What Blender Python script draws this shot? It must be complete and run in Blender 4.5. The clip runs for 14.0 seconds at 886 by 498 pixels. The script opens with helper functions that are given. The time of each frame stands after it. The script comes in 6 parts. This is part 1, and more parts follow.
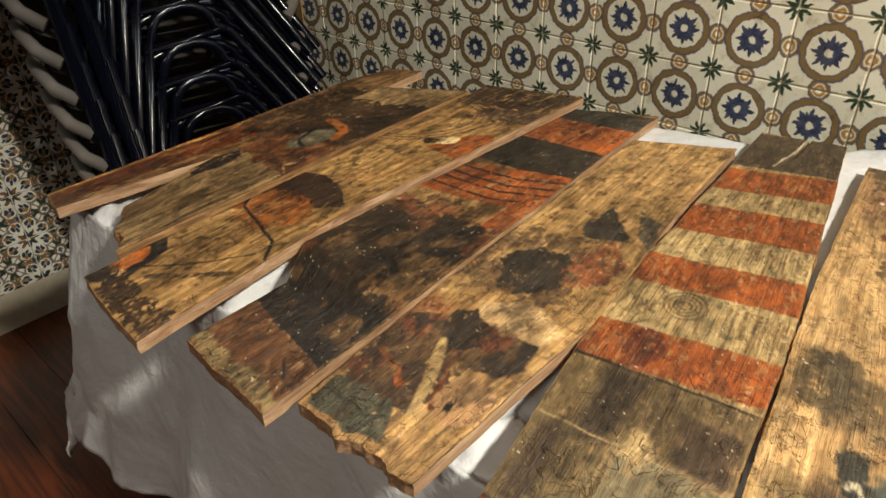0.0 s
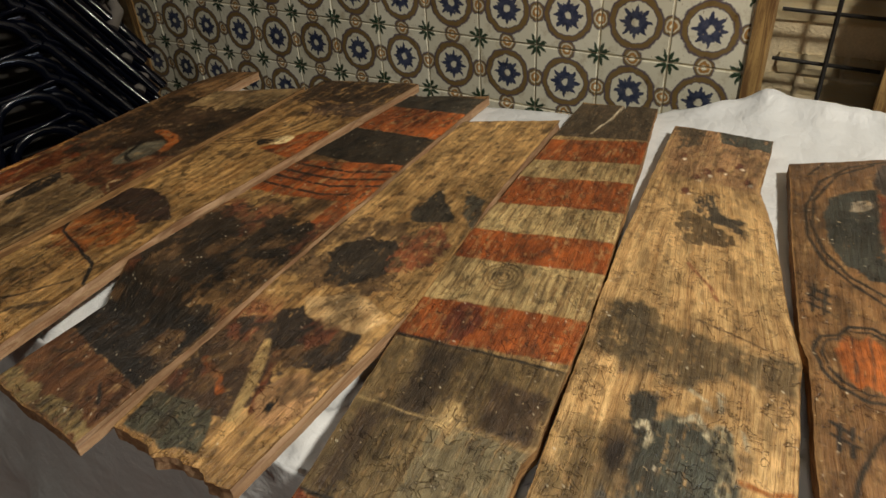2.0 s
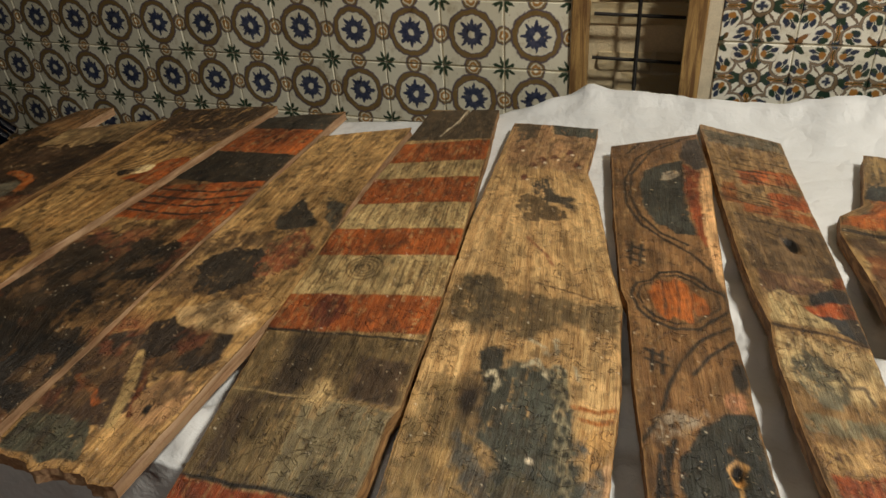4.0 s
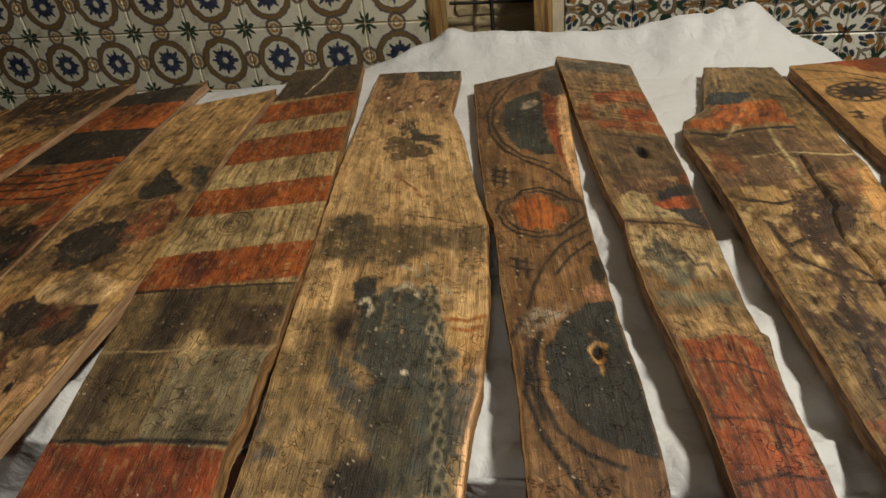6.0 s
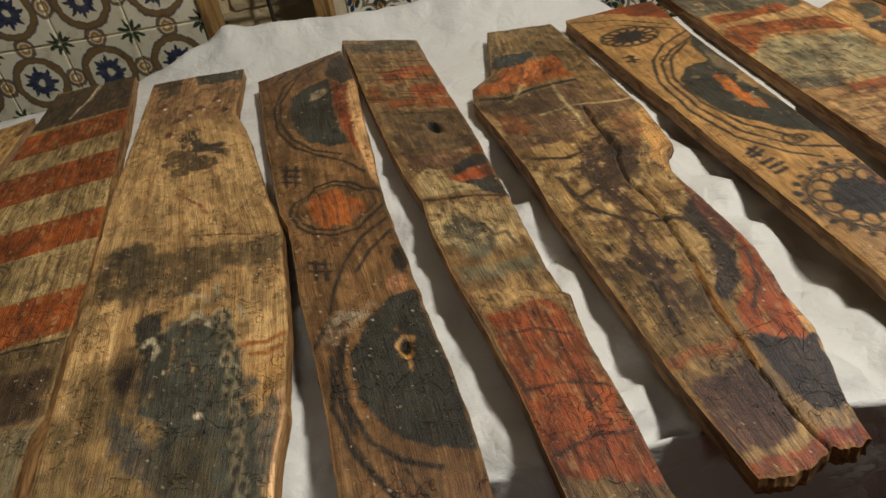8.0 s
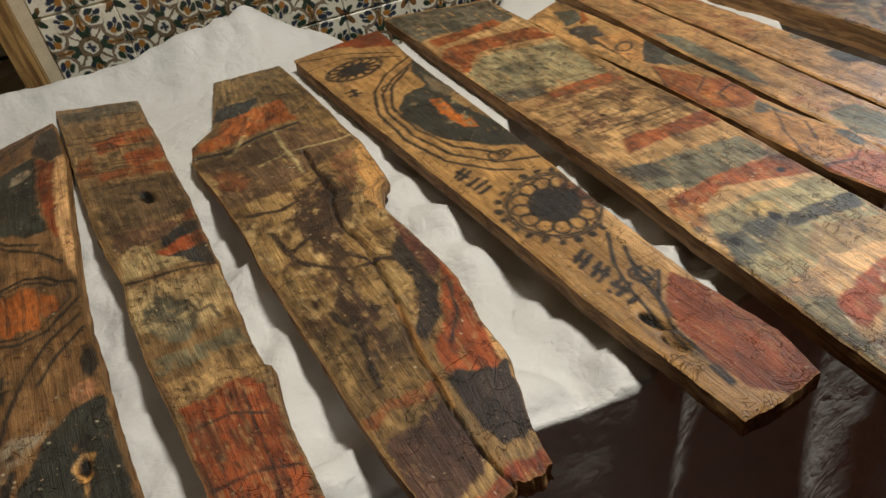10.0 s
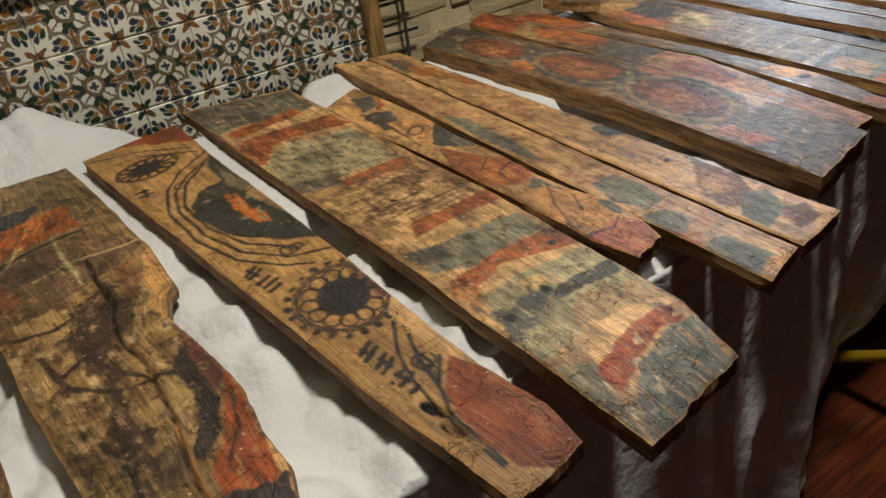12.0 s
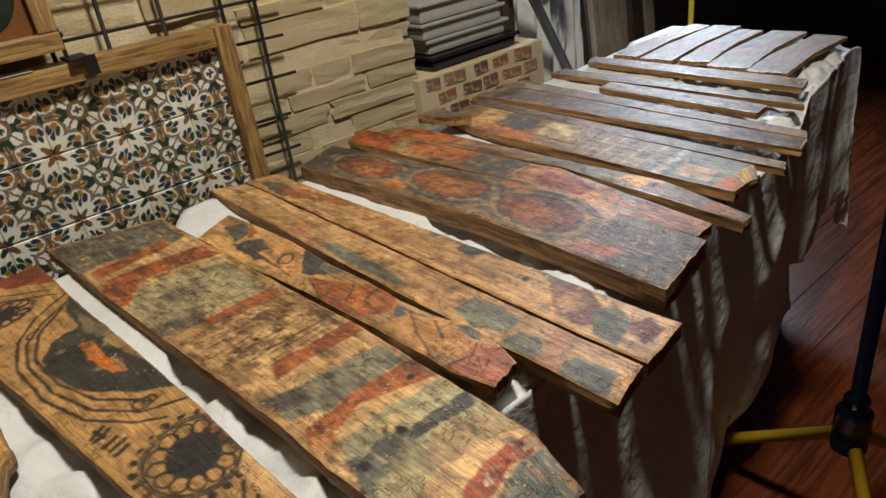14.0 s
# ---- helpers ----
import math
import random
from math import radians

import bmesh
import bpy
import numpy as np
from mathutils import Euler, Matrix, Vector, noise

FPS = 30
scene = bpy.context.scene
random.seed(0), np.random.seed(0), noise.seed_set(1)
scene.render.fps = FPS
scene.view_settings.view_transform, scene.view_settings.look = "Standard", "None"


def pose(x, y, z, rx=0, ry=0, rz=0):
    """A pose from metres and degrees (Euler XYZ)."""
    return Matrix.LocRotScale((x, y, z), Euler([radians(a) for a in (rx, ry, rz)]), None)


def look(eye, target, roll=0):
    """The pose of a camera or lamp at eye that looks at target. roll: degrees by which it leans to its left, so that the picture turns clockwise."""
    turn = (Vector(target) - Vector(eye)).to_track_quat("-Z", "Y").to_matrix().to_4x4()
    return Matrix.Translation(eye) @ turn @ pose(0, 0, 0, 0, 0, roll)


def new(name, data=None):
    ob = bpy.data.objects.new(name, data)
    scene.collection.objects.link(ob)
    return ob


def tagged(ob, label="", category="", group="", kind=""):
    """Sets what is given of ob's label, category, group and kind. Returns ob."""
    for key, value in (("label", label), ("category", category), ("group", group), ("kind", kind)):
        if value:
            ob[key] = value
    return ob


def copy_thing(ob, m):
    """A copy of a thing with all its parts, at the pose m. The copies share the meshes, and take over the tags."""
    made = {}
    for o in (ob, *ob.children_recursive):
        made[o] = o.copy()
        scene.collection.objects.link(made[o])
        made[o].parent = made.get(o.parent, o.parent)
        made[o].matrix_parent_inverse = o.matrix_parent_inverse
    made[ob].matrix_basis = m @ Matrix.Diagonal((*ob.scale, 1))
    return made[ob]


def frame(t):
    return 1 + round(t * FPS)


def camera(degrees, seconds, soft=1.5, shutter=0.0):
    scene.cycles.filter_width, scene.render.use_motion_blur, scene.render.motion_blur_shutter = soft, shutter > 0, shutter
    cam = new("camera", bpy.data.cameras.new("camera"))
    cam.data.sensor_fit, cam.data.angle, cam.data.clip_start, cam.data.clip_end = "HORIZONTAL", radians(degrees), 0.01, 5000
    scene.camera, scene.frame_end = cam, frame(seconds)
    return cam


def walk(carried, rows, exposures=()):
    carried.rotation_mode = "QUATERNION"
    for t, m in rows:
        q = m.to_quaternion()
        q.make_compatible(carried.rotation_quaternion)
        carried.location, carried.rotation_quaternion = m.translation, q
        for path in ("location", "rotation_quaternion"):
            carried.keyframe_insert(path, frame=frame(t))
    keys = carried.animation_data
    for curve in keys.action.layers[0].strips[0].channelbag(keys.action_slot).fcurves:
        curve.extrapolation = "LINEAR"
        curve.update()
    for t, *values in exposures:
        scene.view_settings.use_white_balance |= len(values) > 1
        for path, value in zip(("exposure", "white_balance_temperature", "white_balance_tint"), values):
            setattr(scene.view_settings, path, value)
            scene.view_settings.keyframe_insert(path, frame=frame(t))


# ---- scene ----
cam = camera(65.6, 14.0)
PATH = [
    (0, (0.677, -1.39, 1.284), (-0.478, -0.166, 0.202), -1.7),
    (0.5, (0.692, -1.387, 1.284), (-0.425, -0.133, 0.198), -1.8),
    (1, (0.718, -1.375, 1.286), (-0.348, -0.084, 0.192), -2.3),
    (1.5, (0.746, -1.351, 1.284), (-0.251, -0.027, 0.166), -2.9),
    (2, (0.767, -1.335, 1.286), (-0.164, 0.041, 0.173), -3.6),
    (2.5, (0.784, -1.336, 1.29), (-0.089, 0.097, 0.201), -4.2),
    (3, (0.81, -1.345, 1.293), (0.031, 0.158, 0.228), -3.8),
    (3.2, (0.817, -1.353, 1.296), (0.071, 0.169, 0.235), -3.7),
    (5.3, (0.889, -1.432, 1.258), (0.339, 0.157, 0.175), -6.4),
    (5.5, (0.892, -1.429, 1.254), (0.381, 0.166, 0.159), -6.7),
    (6, (0.907, -1.417, 1.239), (0.481, 0.176, 0.107), -7.0),
    (6.5, (0.924, -1.405, 1.234), (0.607, 0.201, 0.085), -7.7),
    (7, (0.926, -1.394, 1.226), (0.676, 0.208, 0.056), -8.1),
    (7.5, (0.939, -1.378, 1.218), (0.788, 0.221, 0.026), -8.8),
    (8, (0.97, -1.367, 1.21), (0.939, 0.228, 0.004), -9.7),
    (8.5, (1.006, -1.36, 1.201), (1.032, 0.232, -0.009), -10.4),
    (9, (1.06, -1.349, 1.188), (1.193, 0.231, -0.031), -11.6),
    (9.2, (1.079, -1.342, 1.186), (1.26, 0.23, -0.036), -11.9),
    (11.3, (1.167, -1.366, 1.202), (1.851, 0.12, 0.052), -8.5),
    (11.5, (1.177, -1.367, 1.2), (1.897, 0.112, 0.062), -8.3),
    (12, (1.204, -1.37, 1.202), (2.002, 0.085, 0.086), -8.5),
    (12.5, (1.231, -1.376, 1.206), (2.106, 0.055, 0.117), -9.0),
    (13, (1.257, -1.388, 1.212), (2.214, 0.019, 0.161), -8.9),
    (13.5, (1.273, -1.393, 1.229), (2.29, 0.02, 0.245), -8.7),
    (14, (1.286, -1.397, 1.241), (2.351, 0.014, 0.305), -8.3),
]
walk(cam, [(t, look(eye, target, roll)) for t, eye, target, roll in PATH],
     exposures=((0.0, 0.76), (1.0, 0.52), (2.0, -0.02), (3.0, -0.12), (6.5, -0.50), (9.0, -0.62), (12.5, -0.74), (14.0, -0.49)))

# ---- light ----
world = bpy.data.worlds.new("room_air")
scene.world = world
world.use_nodes = True
world.node_tree.nodes["Background"].inputs[0].default_value = (1.0, 0.85, 0.68, 1)
world.node_tree.nodes["Background"].inputs[1].default_value = 0.012


def area_lamp(name, eye, target, size, watts, colour, spread):
    data = bpy.data.lights.new(name, "AREA")
    data.shape, data.size, data.energy, data.color = "DISK", size, watts, colour
    data.spread = radians(spread)
    ob = new(name, data)
    ob.matrix_world = look(eye, target)
    return tagged(ob, "lamp light", "light", kind="structure")


def spot_lamp(name, eye, target, watts, colour, size, blend, radius):
    data = bpy.data.lights.new(name, "SPOT")
    data.energy, data.color, data.spot_size, data.spot_blend, data.shadow_soft_size = watts, colour, radians(size), blend, radius
    ob = new(name, data)
    ob.matrix_world = look(eye, target)
    return tagged(ob, "lamp light", "light", kind="structure")


spot_lamp("ceiling_spot", (1.76, -0.99, 2.42), (1.46, -0.44, 0.82), 160, (1.0, 0.925, 0.79), 121, 0.4, 0.10)
area_lamp("cool_light", (4.36, 0.46, 1.44), (2.8, -0.40, 0.75), 0.30, 42, (0.74, 0.85, 1.0), 180)
# Fill added behind the viewpoint, no fixture seen; lifts the sheet's hanging front.
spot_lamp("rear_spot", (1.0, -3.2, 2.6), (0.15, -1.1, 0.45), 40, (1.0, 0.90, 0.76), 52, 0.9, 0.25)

# ---- node helper ----


class S:
    """A value in a node tree, with arithmetic."""

    tree = None

    def __init__(self, sock):
        self.k = sock

    def __add__(self, o): return op("ADD", self, o)
    def __radd__(self, o): return op("ADD", o, self)
    def __sub__(self, o): return op("SUBTRACT", self, o)
    def __rsub__(self, o): return op("SUBTRACT", o, self)
    def __mul__(self, o): return op("MULTIPLY", self, o)
    def __rmul__(self, o): return op("MULTIPLY", o, self)
    def __truediv__(self, o): return op("DIVIDE", self, o)


def plug(node, i, v):
    if isinstance(v, S):
        S.tree.links.new(v.k, node.inputs[i])
    else:
        node.inputs[i].default_value = v


def op(kind, *args):
    n = S.tree.nodes.new("ShaderNodeMath")
    n.operation = kind
    for i, v in enumerate(args):
        plug(n, i, v)
    return S(n.outputs[0])


def step(edge, v, soft):
    """1 where v is under edge."""
    n = S.tree.nodes.new("ShaderNodeMapRange")
    n.interpolation_type = "SMOOTHSTEP"
    plug(n, 0, v)
    n.inputs[1].default_value, n.inputs[2].default_value = edge - soft, edge + soft
    n.inputs[3].default_value, n.inputs[4].default_value = 1, 0
    return S(n.outputs[0])


def noise_tex(scale, detail=4.0, rough=0.55, vec=None, dist=0.0, out=0):
    n = S.tree.nodes.new("ShaderNodeTexNoise")
    n.inputs["Scale"].default_value, n.inputs["Detail"].default_value = scale, detail
    n.inputs["Roughness"].default_value, n.inputs["Distortion"].default_value = rough, dist
    if vec is not None:
        S.tree.links.new(vec.k, n.inputs["Vector"])
    return S(n.outputs[out])


def coords(kind="Object", scale=(1, 1, 1)):
    n = S.tree.nodes.new("ShaderNodeTexCoord")
    if scale == (1, 1, 1):
        return S(n.outputs[kind])
    m = S.tree.nodes.new("ShaderNodeMapping")
    m.inputs["Scale"].default_value = scale
    S.tree.links.new(n.outputs[kind], m.inputs["Vector"])
    return S(m.outputs[0])


def mix(fac, a, b, kind="MIX"):
    n = S.tree.nodes.new("ShaderNodeMix")
    n.data_type, n.blend_type = "RGBA", kind
    plug(n, 0, fac)
    for i, v in ((6, a), (7, b)):
        if isinstance(v, S):
            plug(n, i, v)
        else:
            n.inputs[i].default_value = (*v[:3], 1)
    return S(n.outputs[2])


def ramp(v, *stops):
    n = S.tree.nodes.new("ShaderNodeValToRGB")
    plug(n, 0, v)
    while len(n.color_ramp.elements) < len(stops):
        n.color_ramp.elements.new(0.5)
    for e, (p, c) in zip(n.color_ramp.elements, stops):
        e.position, e.color = p, (*c, 1)
    return S(n.outputs[0])


def random_of_object():
    n = S.tree.nodes.new("ShaderNodeObjectInfo")
    return S(n.outputs["Random"])


def begin(name):
    m = bpy.data.materials.new(name)
    m.use_nodes = True
    S.tree = m.node_tree
    return m


def finish(m, colour, rough=0.6, metal=0.0, height=None, depth=0.002, coat=0.0, sheen=0.0, trans=0.0):
    b = m.node_tree.nodes["Principled BSDF"]
    if isinstance(colour, S):
        S.tree.links.new(colour.k, b.inputs["Base Color"])
    else:
        b.inputs["Base Color"].default_value = (*colour, 1)
    if isinstance(rough, S):
        S.tree.links.new(rough.k, b.inputs["Roughness"])
    else:
        b.inputs["Roughness"].default_value = rough
    b.inputs["Metallic"].default_value = metal
    b.inputs["Coat Weight"].default_value = coat
    b.inputs["Coat Roughness"].default_value = 0.25
    b.inputs["Transmission Weight"].default_value = trans
    if height is not None:
        n = S.tree.nodes.new("ShaderNodeBump")
        n.inputs["Strength"].default_value, n.inputs["Distance"].default_value = 1.0, depth
        S.tree.links.new(height.k, n.inputs["Height"])
        S.tree.links.new(n.outputs[0], b.inputs["Normal"])
    return m


def plain(name, colour, rough=0.6, metal=0.0, vary=0.25, scale=14.0, depth=0.0006):
    m = begin(name)
    v = coords()
    a, f = noise_tex(scale, 5, 0.6, v), noise_tex(scale * 11, 4, 0.6, v)
    k = 1 - vary + vary * 1.2 * a + vary * 0.8 * f
    dark = tuple(c * 0.45 for c in colour)
    c = mix(step(0.55, k - 0.35, 0.5), colour, dark)
    return finish(m, c, 0.2 * a + (rough - 0.1), metal, f, depth)


# ---- materials ----
def board_material():
    """Painted old pine: the pigments lie in the colour attribute; grain, flaking and gloss are added here."""
    m = begin("painted_old_pine")
    at = S.tree.nodes.new("ShaderNodeAttribute")
    at.attribute_name = "pigment"
    uv = S.tree.nodes.new("ShaderNodeAttribute")
    uv.attribute_name = "grain_place"
    st = S.tree.nodes.new("ShaderNodeMapping")
    st.inputs["Scale"].default_value = (9, 260, 1)
    S.tree.links.new(uv.outputs["Vector"], st.inputs["Vector"])
    grain = noise_tex(1.0, 5, 0.62, S(st.outputs[0]), 0.6)
    st2 = S.tree.nodes.new("ShaderNodeMapping")
    st2.inputs["Scale"].default_value = (26, 640, 1)
    S.tree.links.new(uv.outputs["Vector"], st2.inputs["Vector"])
    grain2 = noise_tex(1.0, 4, 0.6, S(st2.outputs[0]), 1.2)
    v = coords()
    fine, mid = noise_tex(420, 4, 0.65, v), noise_tex(60, 6, 0.68, v)
    lum = S.tree.nodes.new("ShaderNodeRGBToBW")
    S.tree.links.new(at.outputs["Color"], lum.inputs[0])
    bw = S(lum.outputs[0])
    hs = S.tree.nodes.new("ShaderNodeHueSaturation")
    hs.inputs["Saturation"].default_value = 1.0
    S.tree.links.new(at.outputs["Color"], hs.inputs["Color"])
    deep = op("POWER", bw, 0.16)
    col = mix(1.0, mix(1.0, S(hs.outputs[0]), deep, "MULTIPLY"), (2.06, 1.98, 1.74), "MULTIPLY")
    pig = S(at.outputs["Alpha"])
    k = step(0.47, grain, 0.16)
    c = mix(k * 0.45, col, mix(1.0, col, (0.44, 0.31, 0.21), "MULTIPLY"))
    c = mix(step(0.43, grain2, 0.05) * 0.50, c, mix(1.0, c, (0.38, 0.26, 0.18), "MULTIPLY"))
    c = mix(step(0.40, mid, 0.08) * 0.42, c, mix(1.0, c, (0.42, 0.34, 0.27), "MULTIPLY"))
    c = mix(step(0.33, fine, 0.05) * 0.6, c, mix(0.5, c, (0.40, 0.30, 0.17)))
    c = mix(step(0.30, 1 - fine, 0.05) * 0.5, c, mix(1.0, c, (0.3, 0.27, 0.24), "MULTIPLY"))
    # fine crackle and small chips
    net, chip = op("ABSOLUTE", noise_tex(38, 3, 0.6, v, 0.5) - 0.5), noise_tex(170, 3, 0.6, v, 0.3)
    crackle = step(0.007, net, 0.006) * step(0.52, noise_tex(14, 3, 0.6, v), 0.06)
    c = mix(crackle * 0.65, c, mix(1.0, c, (0.25, 0.19, 0.14), "MULTIPLY"))
    c = mix(step(0.30, chip, 0.025) * 0.7, c, (0.48, 0.36, 0.21))
    c = mix(step(0.29, 1 - chip, 0.025) * 0.7, c, (0.035, 0.024, 0.016))
    h = grain * 0.6 + grain2 * 0.5 + mid * 0.4 + fine * 0.4 - crackle * 0.5
    return finish(m, c, 0.24 + 0.30 * mid + 0.10 * pig, 0, h, 0.0024)


def raw_wood(name, light, dark, across=200, along=10, rough=0.65, axis=0, depth=0.0012):
    m = begin(name)
    sc = [across] * 3
    sc[axis] = along
    g = noise_tex(1.0, 5, 0.6, coords("Object", tuple(sc)), 0.8)
    v = coords()
    big, fine = noise_tex(7, 4, 0.6, v), noise_tex(180, 4, 0.6, v)
    c = mix(step(0.5, g, 0.14), light, dark)
    c = mix(step(0.45, big, 0.12) * 0.5, c, mix(1.0, c, (0.5, 0.42, 0.36), "MULTIPLY"))
    c = mix(step(0.36, fine, 0.06) * 0.4, c, dark)
    return finish(m, c, rough - 0.1 + 0.2 * fine, 0, g * 0.8 + fine * 0.5, depth)


def tile_ground():
    """Place within the tile, from -0.5 to 0.5, with a little hand-drawn wobble."""
    n = S.tree.nodes.new("ShaderNodeTexCoord")
    p = S.tree.nodes.new("ShaderNodeSeparateXYZ")
    S.tree.links.new(n.outputs["Object"], p.inputs[0])
    info = random_of_object()
    off = S.tree.nodes.new("ShaderNodeCombineXYZ")
    for i in range(3):
        plug(off, i, info * (37.0 + 11 * i))
    ad = S.tree.nodes.new("ShaderNodeVectorMath")
    ad.operation = "ADD"
    S.tree.links.new(n.outputs["Object"], ad.inputs[0])
    S.tree.links.new(off.outputs[0], ad.inputs[1])
    pos = S(ad.outputs[0])
    w1, w2 = noise_tex(60, 3, 0.6, pos), noise_tex(71, 3, 0.6, pos, 0.5)
    x = S(p.outputs[0]) * (1 / 0.14) + (w1 - 0.5) * 0.09
    y = S(p.outputs[2]) * (1 / 0.14) + (w2 - 0.5) * 0.09
    return x, y, pos, info


def length(x, y):
    return op("SQRT", x * x + y * y)


def glaze(m, c, pos, info, relief):
    dirt, chip = noise_tex(28, 6, 0.7, pos), noise_tex(120, 5, 0.7, pos)
    tone = mix(info * 0.5, (1.0, 1.0, 1.0), (0.74, 0.72, 0.66))
    c = mix(1.0, c, tone, "MULTIPLY")
    c = mix(step(0.40, dirt, 0.10) * 0.55, c, mix(1.0, c, (0.55, 0.47, 0.36), "MULTIPLY"))
    c = mix(step(0.335, chip, 0.03) * 0.8, c, (0.42, 0.34, 0.24))
    return finish(m, c, 0.20 + 0.22 * dirt, 0, relief * 0.6 + dirt * 0.5 + chip * 0.3, 0.0012)


def rosette_tile():
    m = begin("rosette_glazed_tile")
    x, y, pos, info = tile_ground()
    ax, ay = op("ABSOLUTE", x), op("ABSOLUTE", y)
    r = length(x, y)
    a = op("ARCTAN2", y, x)
    cream, blue, brown, green, ochre, violet = (0.80, 0.78, 0.64), (0.022, 0.034, 0.085), (0.23, 0.155, 0.060), (0.03, 0.06, 0.035), (0.42, 0.22, 0.06), (0.12, 0.10, 0.13)
    # leaves in the corners
    u, w = 0.5 - ax, 0.5 - ay
    rc = length(u, w)
    leaf = op("COSINE", op("ARCTAN2", w, u) * 8.0 + 3.14159)
    c = mix(step(0.125, rc - leaf * 0.055, 0.018), cream, green)
    c = mix(step(0.022, rc, 0.012), c, cream)
    # small ochre knots between the rings
    ke = op("MINIMUM", length(ax - 0.5, y), length(x, ay - 0.5))
    c = mix(step(0.145, ke, 0.012), c, violet)
    c = mix(step(0.125, ke, 0.012), c, brown)
    c = mix(step(0.095, ke, 0.012), c, cream)
    c = mix(step(0.075, ke, 0.010), c, ochre)
    c = mix(step(0.035, ke, 0.012), c, cream)
    # ring and rosette
    c = mix(step(0.392, r, 0.012), c, violet)
    c = mix(step(0.365, r, 0.012), c, brown)
    c = mix(step(0.300, r, 0.010), c, violet)
    c = mix(step(0.283, r, 0.010), c, cream)
    petal = r - op("COSINE", a * 8.0) * 0.030 - op("COSINE", a * 16.0) * 0.022
    tone = noise_tex(90, 3, 0.6, pos)
    c = mix(step(0.188, petal, 0.014), c, mix(step(0.5, tone, 0.2), blue, (0.075, 0.09, 0.15)))
    c = mix(step(0.052, r, 0.012), c, cream)
    return glaze(m, c, pos, info, step(0.385, r, 0.03) * 0.5)


def leaf_tile():
    m = begin("leafwork_glazed_tile")
    x, y, pos, info = tile_ground()
    ax, ay = op("ABSOLUTE", x), op("ABSOLUTE", y)
    r = length(x, y)
    a = op("ARCTAN2", y, x)
    u, w = 0.5 - ax, 0.5 - ay
    rc = length(u, w)
    ac = op("ARCTAN2", w, u)
    white, blue, green, ochre = (0.86, 0.85, 0.75), (0.030, 0.045, 0.085), (0.022, 0.05, 0.032), (0.40, 0.19, 0.045)
    c = mix(0.0, white, white)
    # eight round lobes about each corner, outlined by a brown band
    af = ac - (op("FLOOR", ac * (1 / 0.785398)) * 0.785398 + 0.392699)
    lu, lw = rc * op("COSINE", af) - 0.345, rc * op("SINE", af)
    lobe = length(lu, lw)
    out = 1 - step(0.32, rc, 0.01)
    kind = step(0.5, noise_tex(34, 1, 0.5, pos), 0.06)
    # sprigs in the white fields between: two leaves and a bud on each side of every edge
    for px, py in ((ax, ay), (ay, ax)):
        ex, ey = 0.5 - px, py
        for dx, dy, turn, sx, sy, col in ((0.060, 0.042, 0.7, 15.0, 31.0, mix(kind, green, blue)), (0.175, 0.080, 0.9, 12.0, 26.0, mix(kind, blue, green)), (0.270, 0.062, -0.5, 13.0, 28.0, mix(kind, green, blue)), (0.335, 0.030, -0.2, 17.0, 30.0, green), (0.150, 0.0, 0.0, 15.0, 24.0, ochre), (0.245, 0.0, 0.0, 22.0, 30.0, ochre)):
            qx, qy = ex - dx, ey - dy
            cx, cy = qx * math.cos(turn) + qy * math.sin(turn), qy * math.cos(turn) - qx * math.sin(turn)
            c = mix(step(1.0, length(cx * sx, cy * sy), 0.18), c, col)
        c = mix(step(0.007, op("ABSOLUTE", ey), 0.005) * step(0.36, ex, 0.01), c, green)
    c = mix(step(0.018, op("ABSOLUTE", ax - ay), 0.006) * (1 - step(0.43, rc, 0.01)), c, (0.19, 0.14, 0.095))
    c = mix(step(0.166, lobe, 0.008) * out, c, (0.055, 0.040, 0.034))
    c = mix(step(0.160, lobe, 0.007) * out, c, (0.27, 0.205, 0.14))
    c = mix(step(0.137, lobe, 0.007) * out, c, (0.050, 0.036, 0.030))
    c = mix(step(0.129, lobe, 0.008), c, white)
    # a trefoil in each lobe
    c = mix(step(0.009, op("ABSOLUTE", lw), 0.005) * step(0.10, lobe, 0.01), c, green)
    for dx, dy, sx, sy, col in ((0.012, 0.056, 16.0, 27.0, mix(kind, green, blue)), (0.012, -0.056, 16.0, 27.0, mix(kind, blue, green)), (0.068, 0.0, 22.0, 24.0, ochre), (-0.062, 0.0, 20.0, 36.0, blue)):
        c = mix(step(1.0, length((lu - dx) * sx, (lw - dy) * sy), 0.2), c, col)
    # star of eight leaves at the corner, blue and tawny in turn
    star = rc - op("COSINE", ac * 8.0) * 0.052
    turnabout = step(0.0, op("COSINE", ac * 4.0 + 0.7), 0.3)
    c = mix(step(0.165, star, 0.010), c, mix(turnabout, blue, mix(kind, (0.23, 0.11, 0.035), green)))
    c = mix(step(0.042, rc, 0.012), c, white)
    # medallion with a cross at the centre
    c = mix(step(0.138, r, 0.010), c, (0.050, 0.036, 0.030))
    c = mix(step(0.128, r, 0.010), c, (0.21, 0.155, 0.095))
    c = mix(step(0.094, r, 0.008), c, (0.050, 0.036, 0.030))
    c = mix(step(0.084, r, 0.008), c, white)
    cross = op("MINIMUM", op("MAXIMUM", ax - 0.058, ay - 0.020), op("MAXIMUM", ay - 0.058, ax - 0.020))
    c = mix(step(0.0, cross, 0.012), c, blue)
    return glaze(m, c, pos, info, step(0.15, r, 0.03) * 0.5)


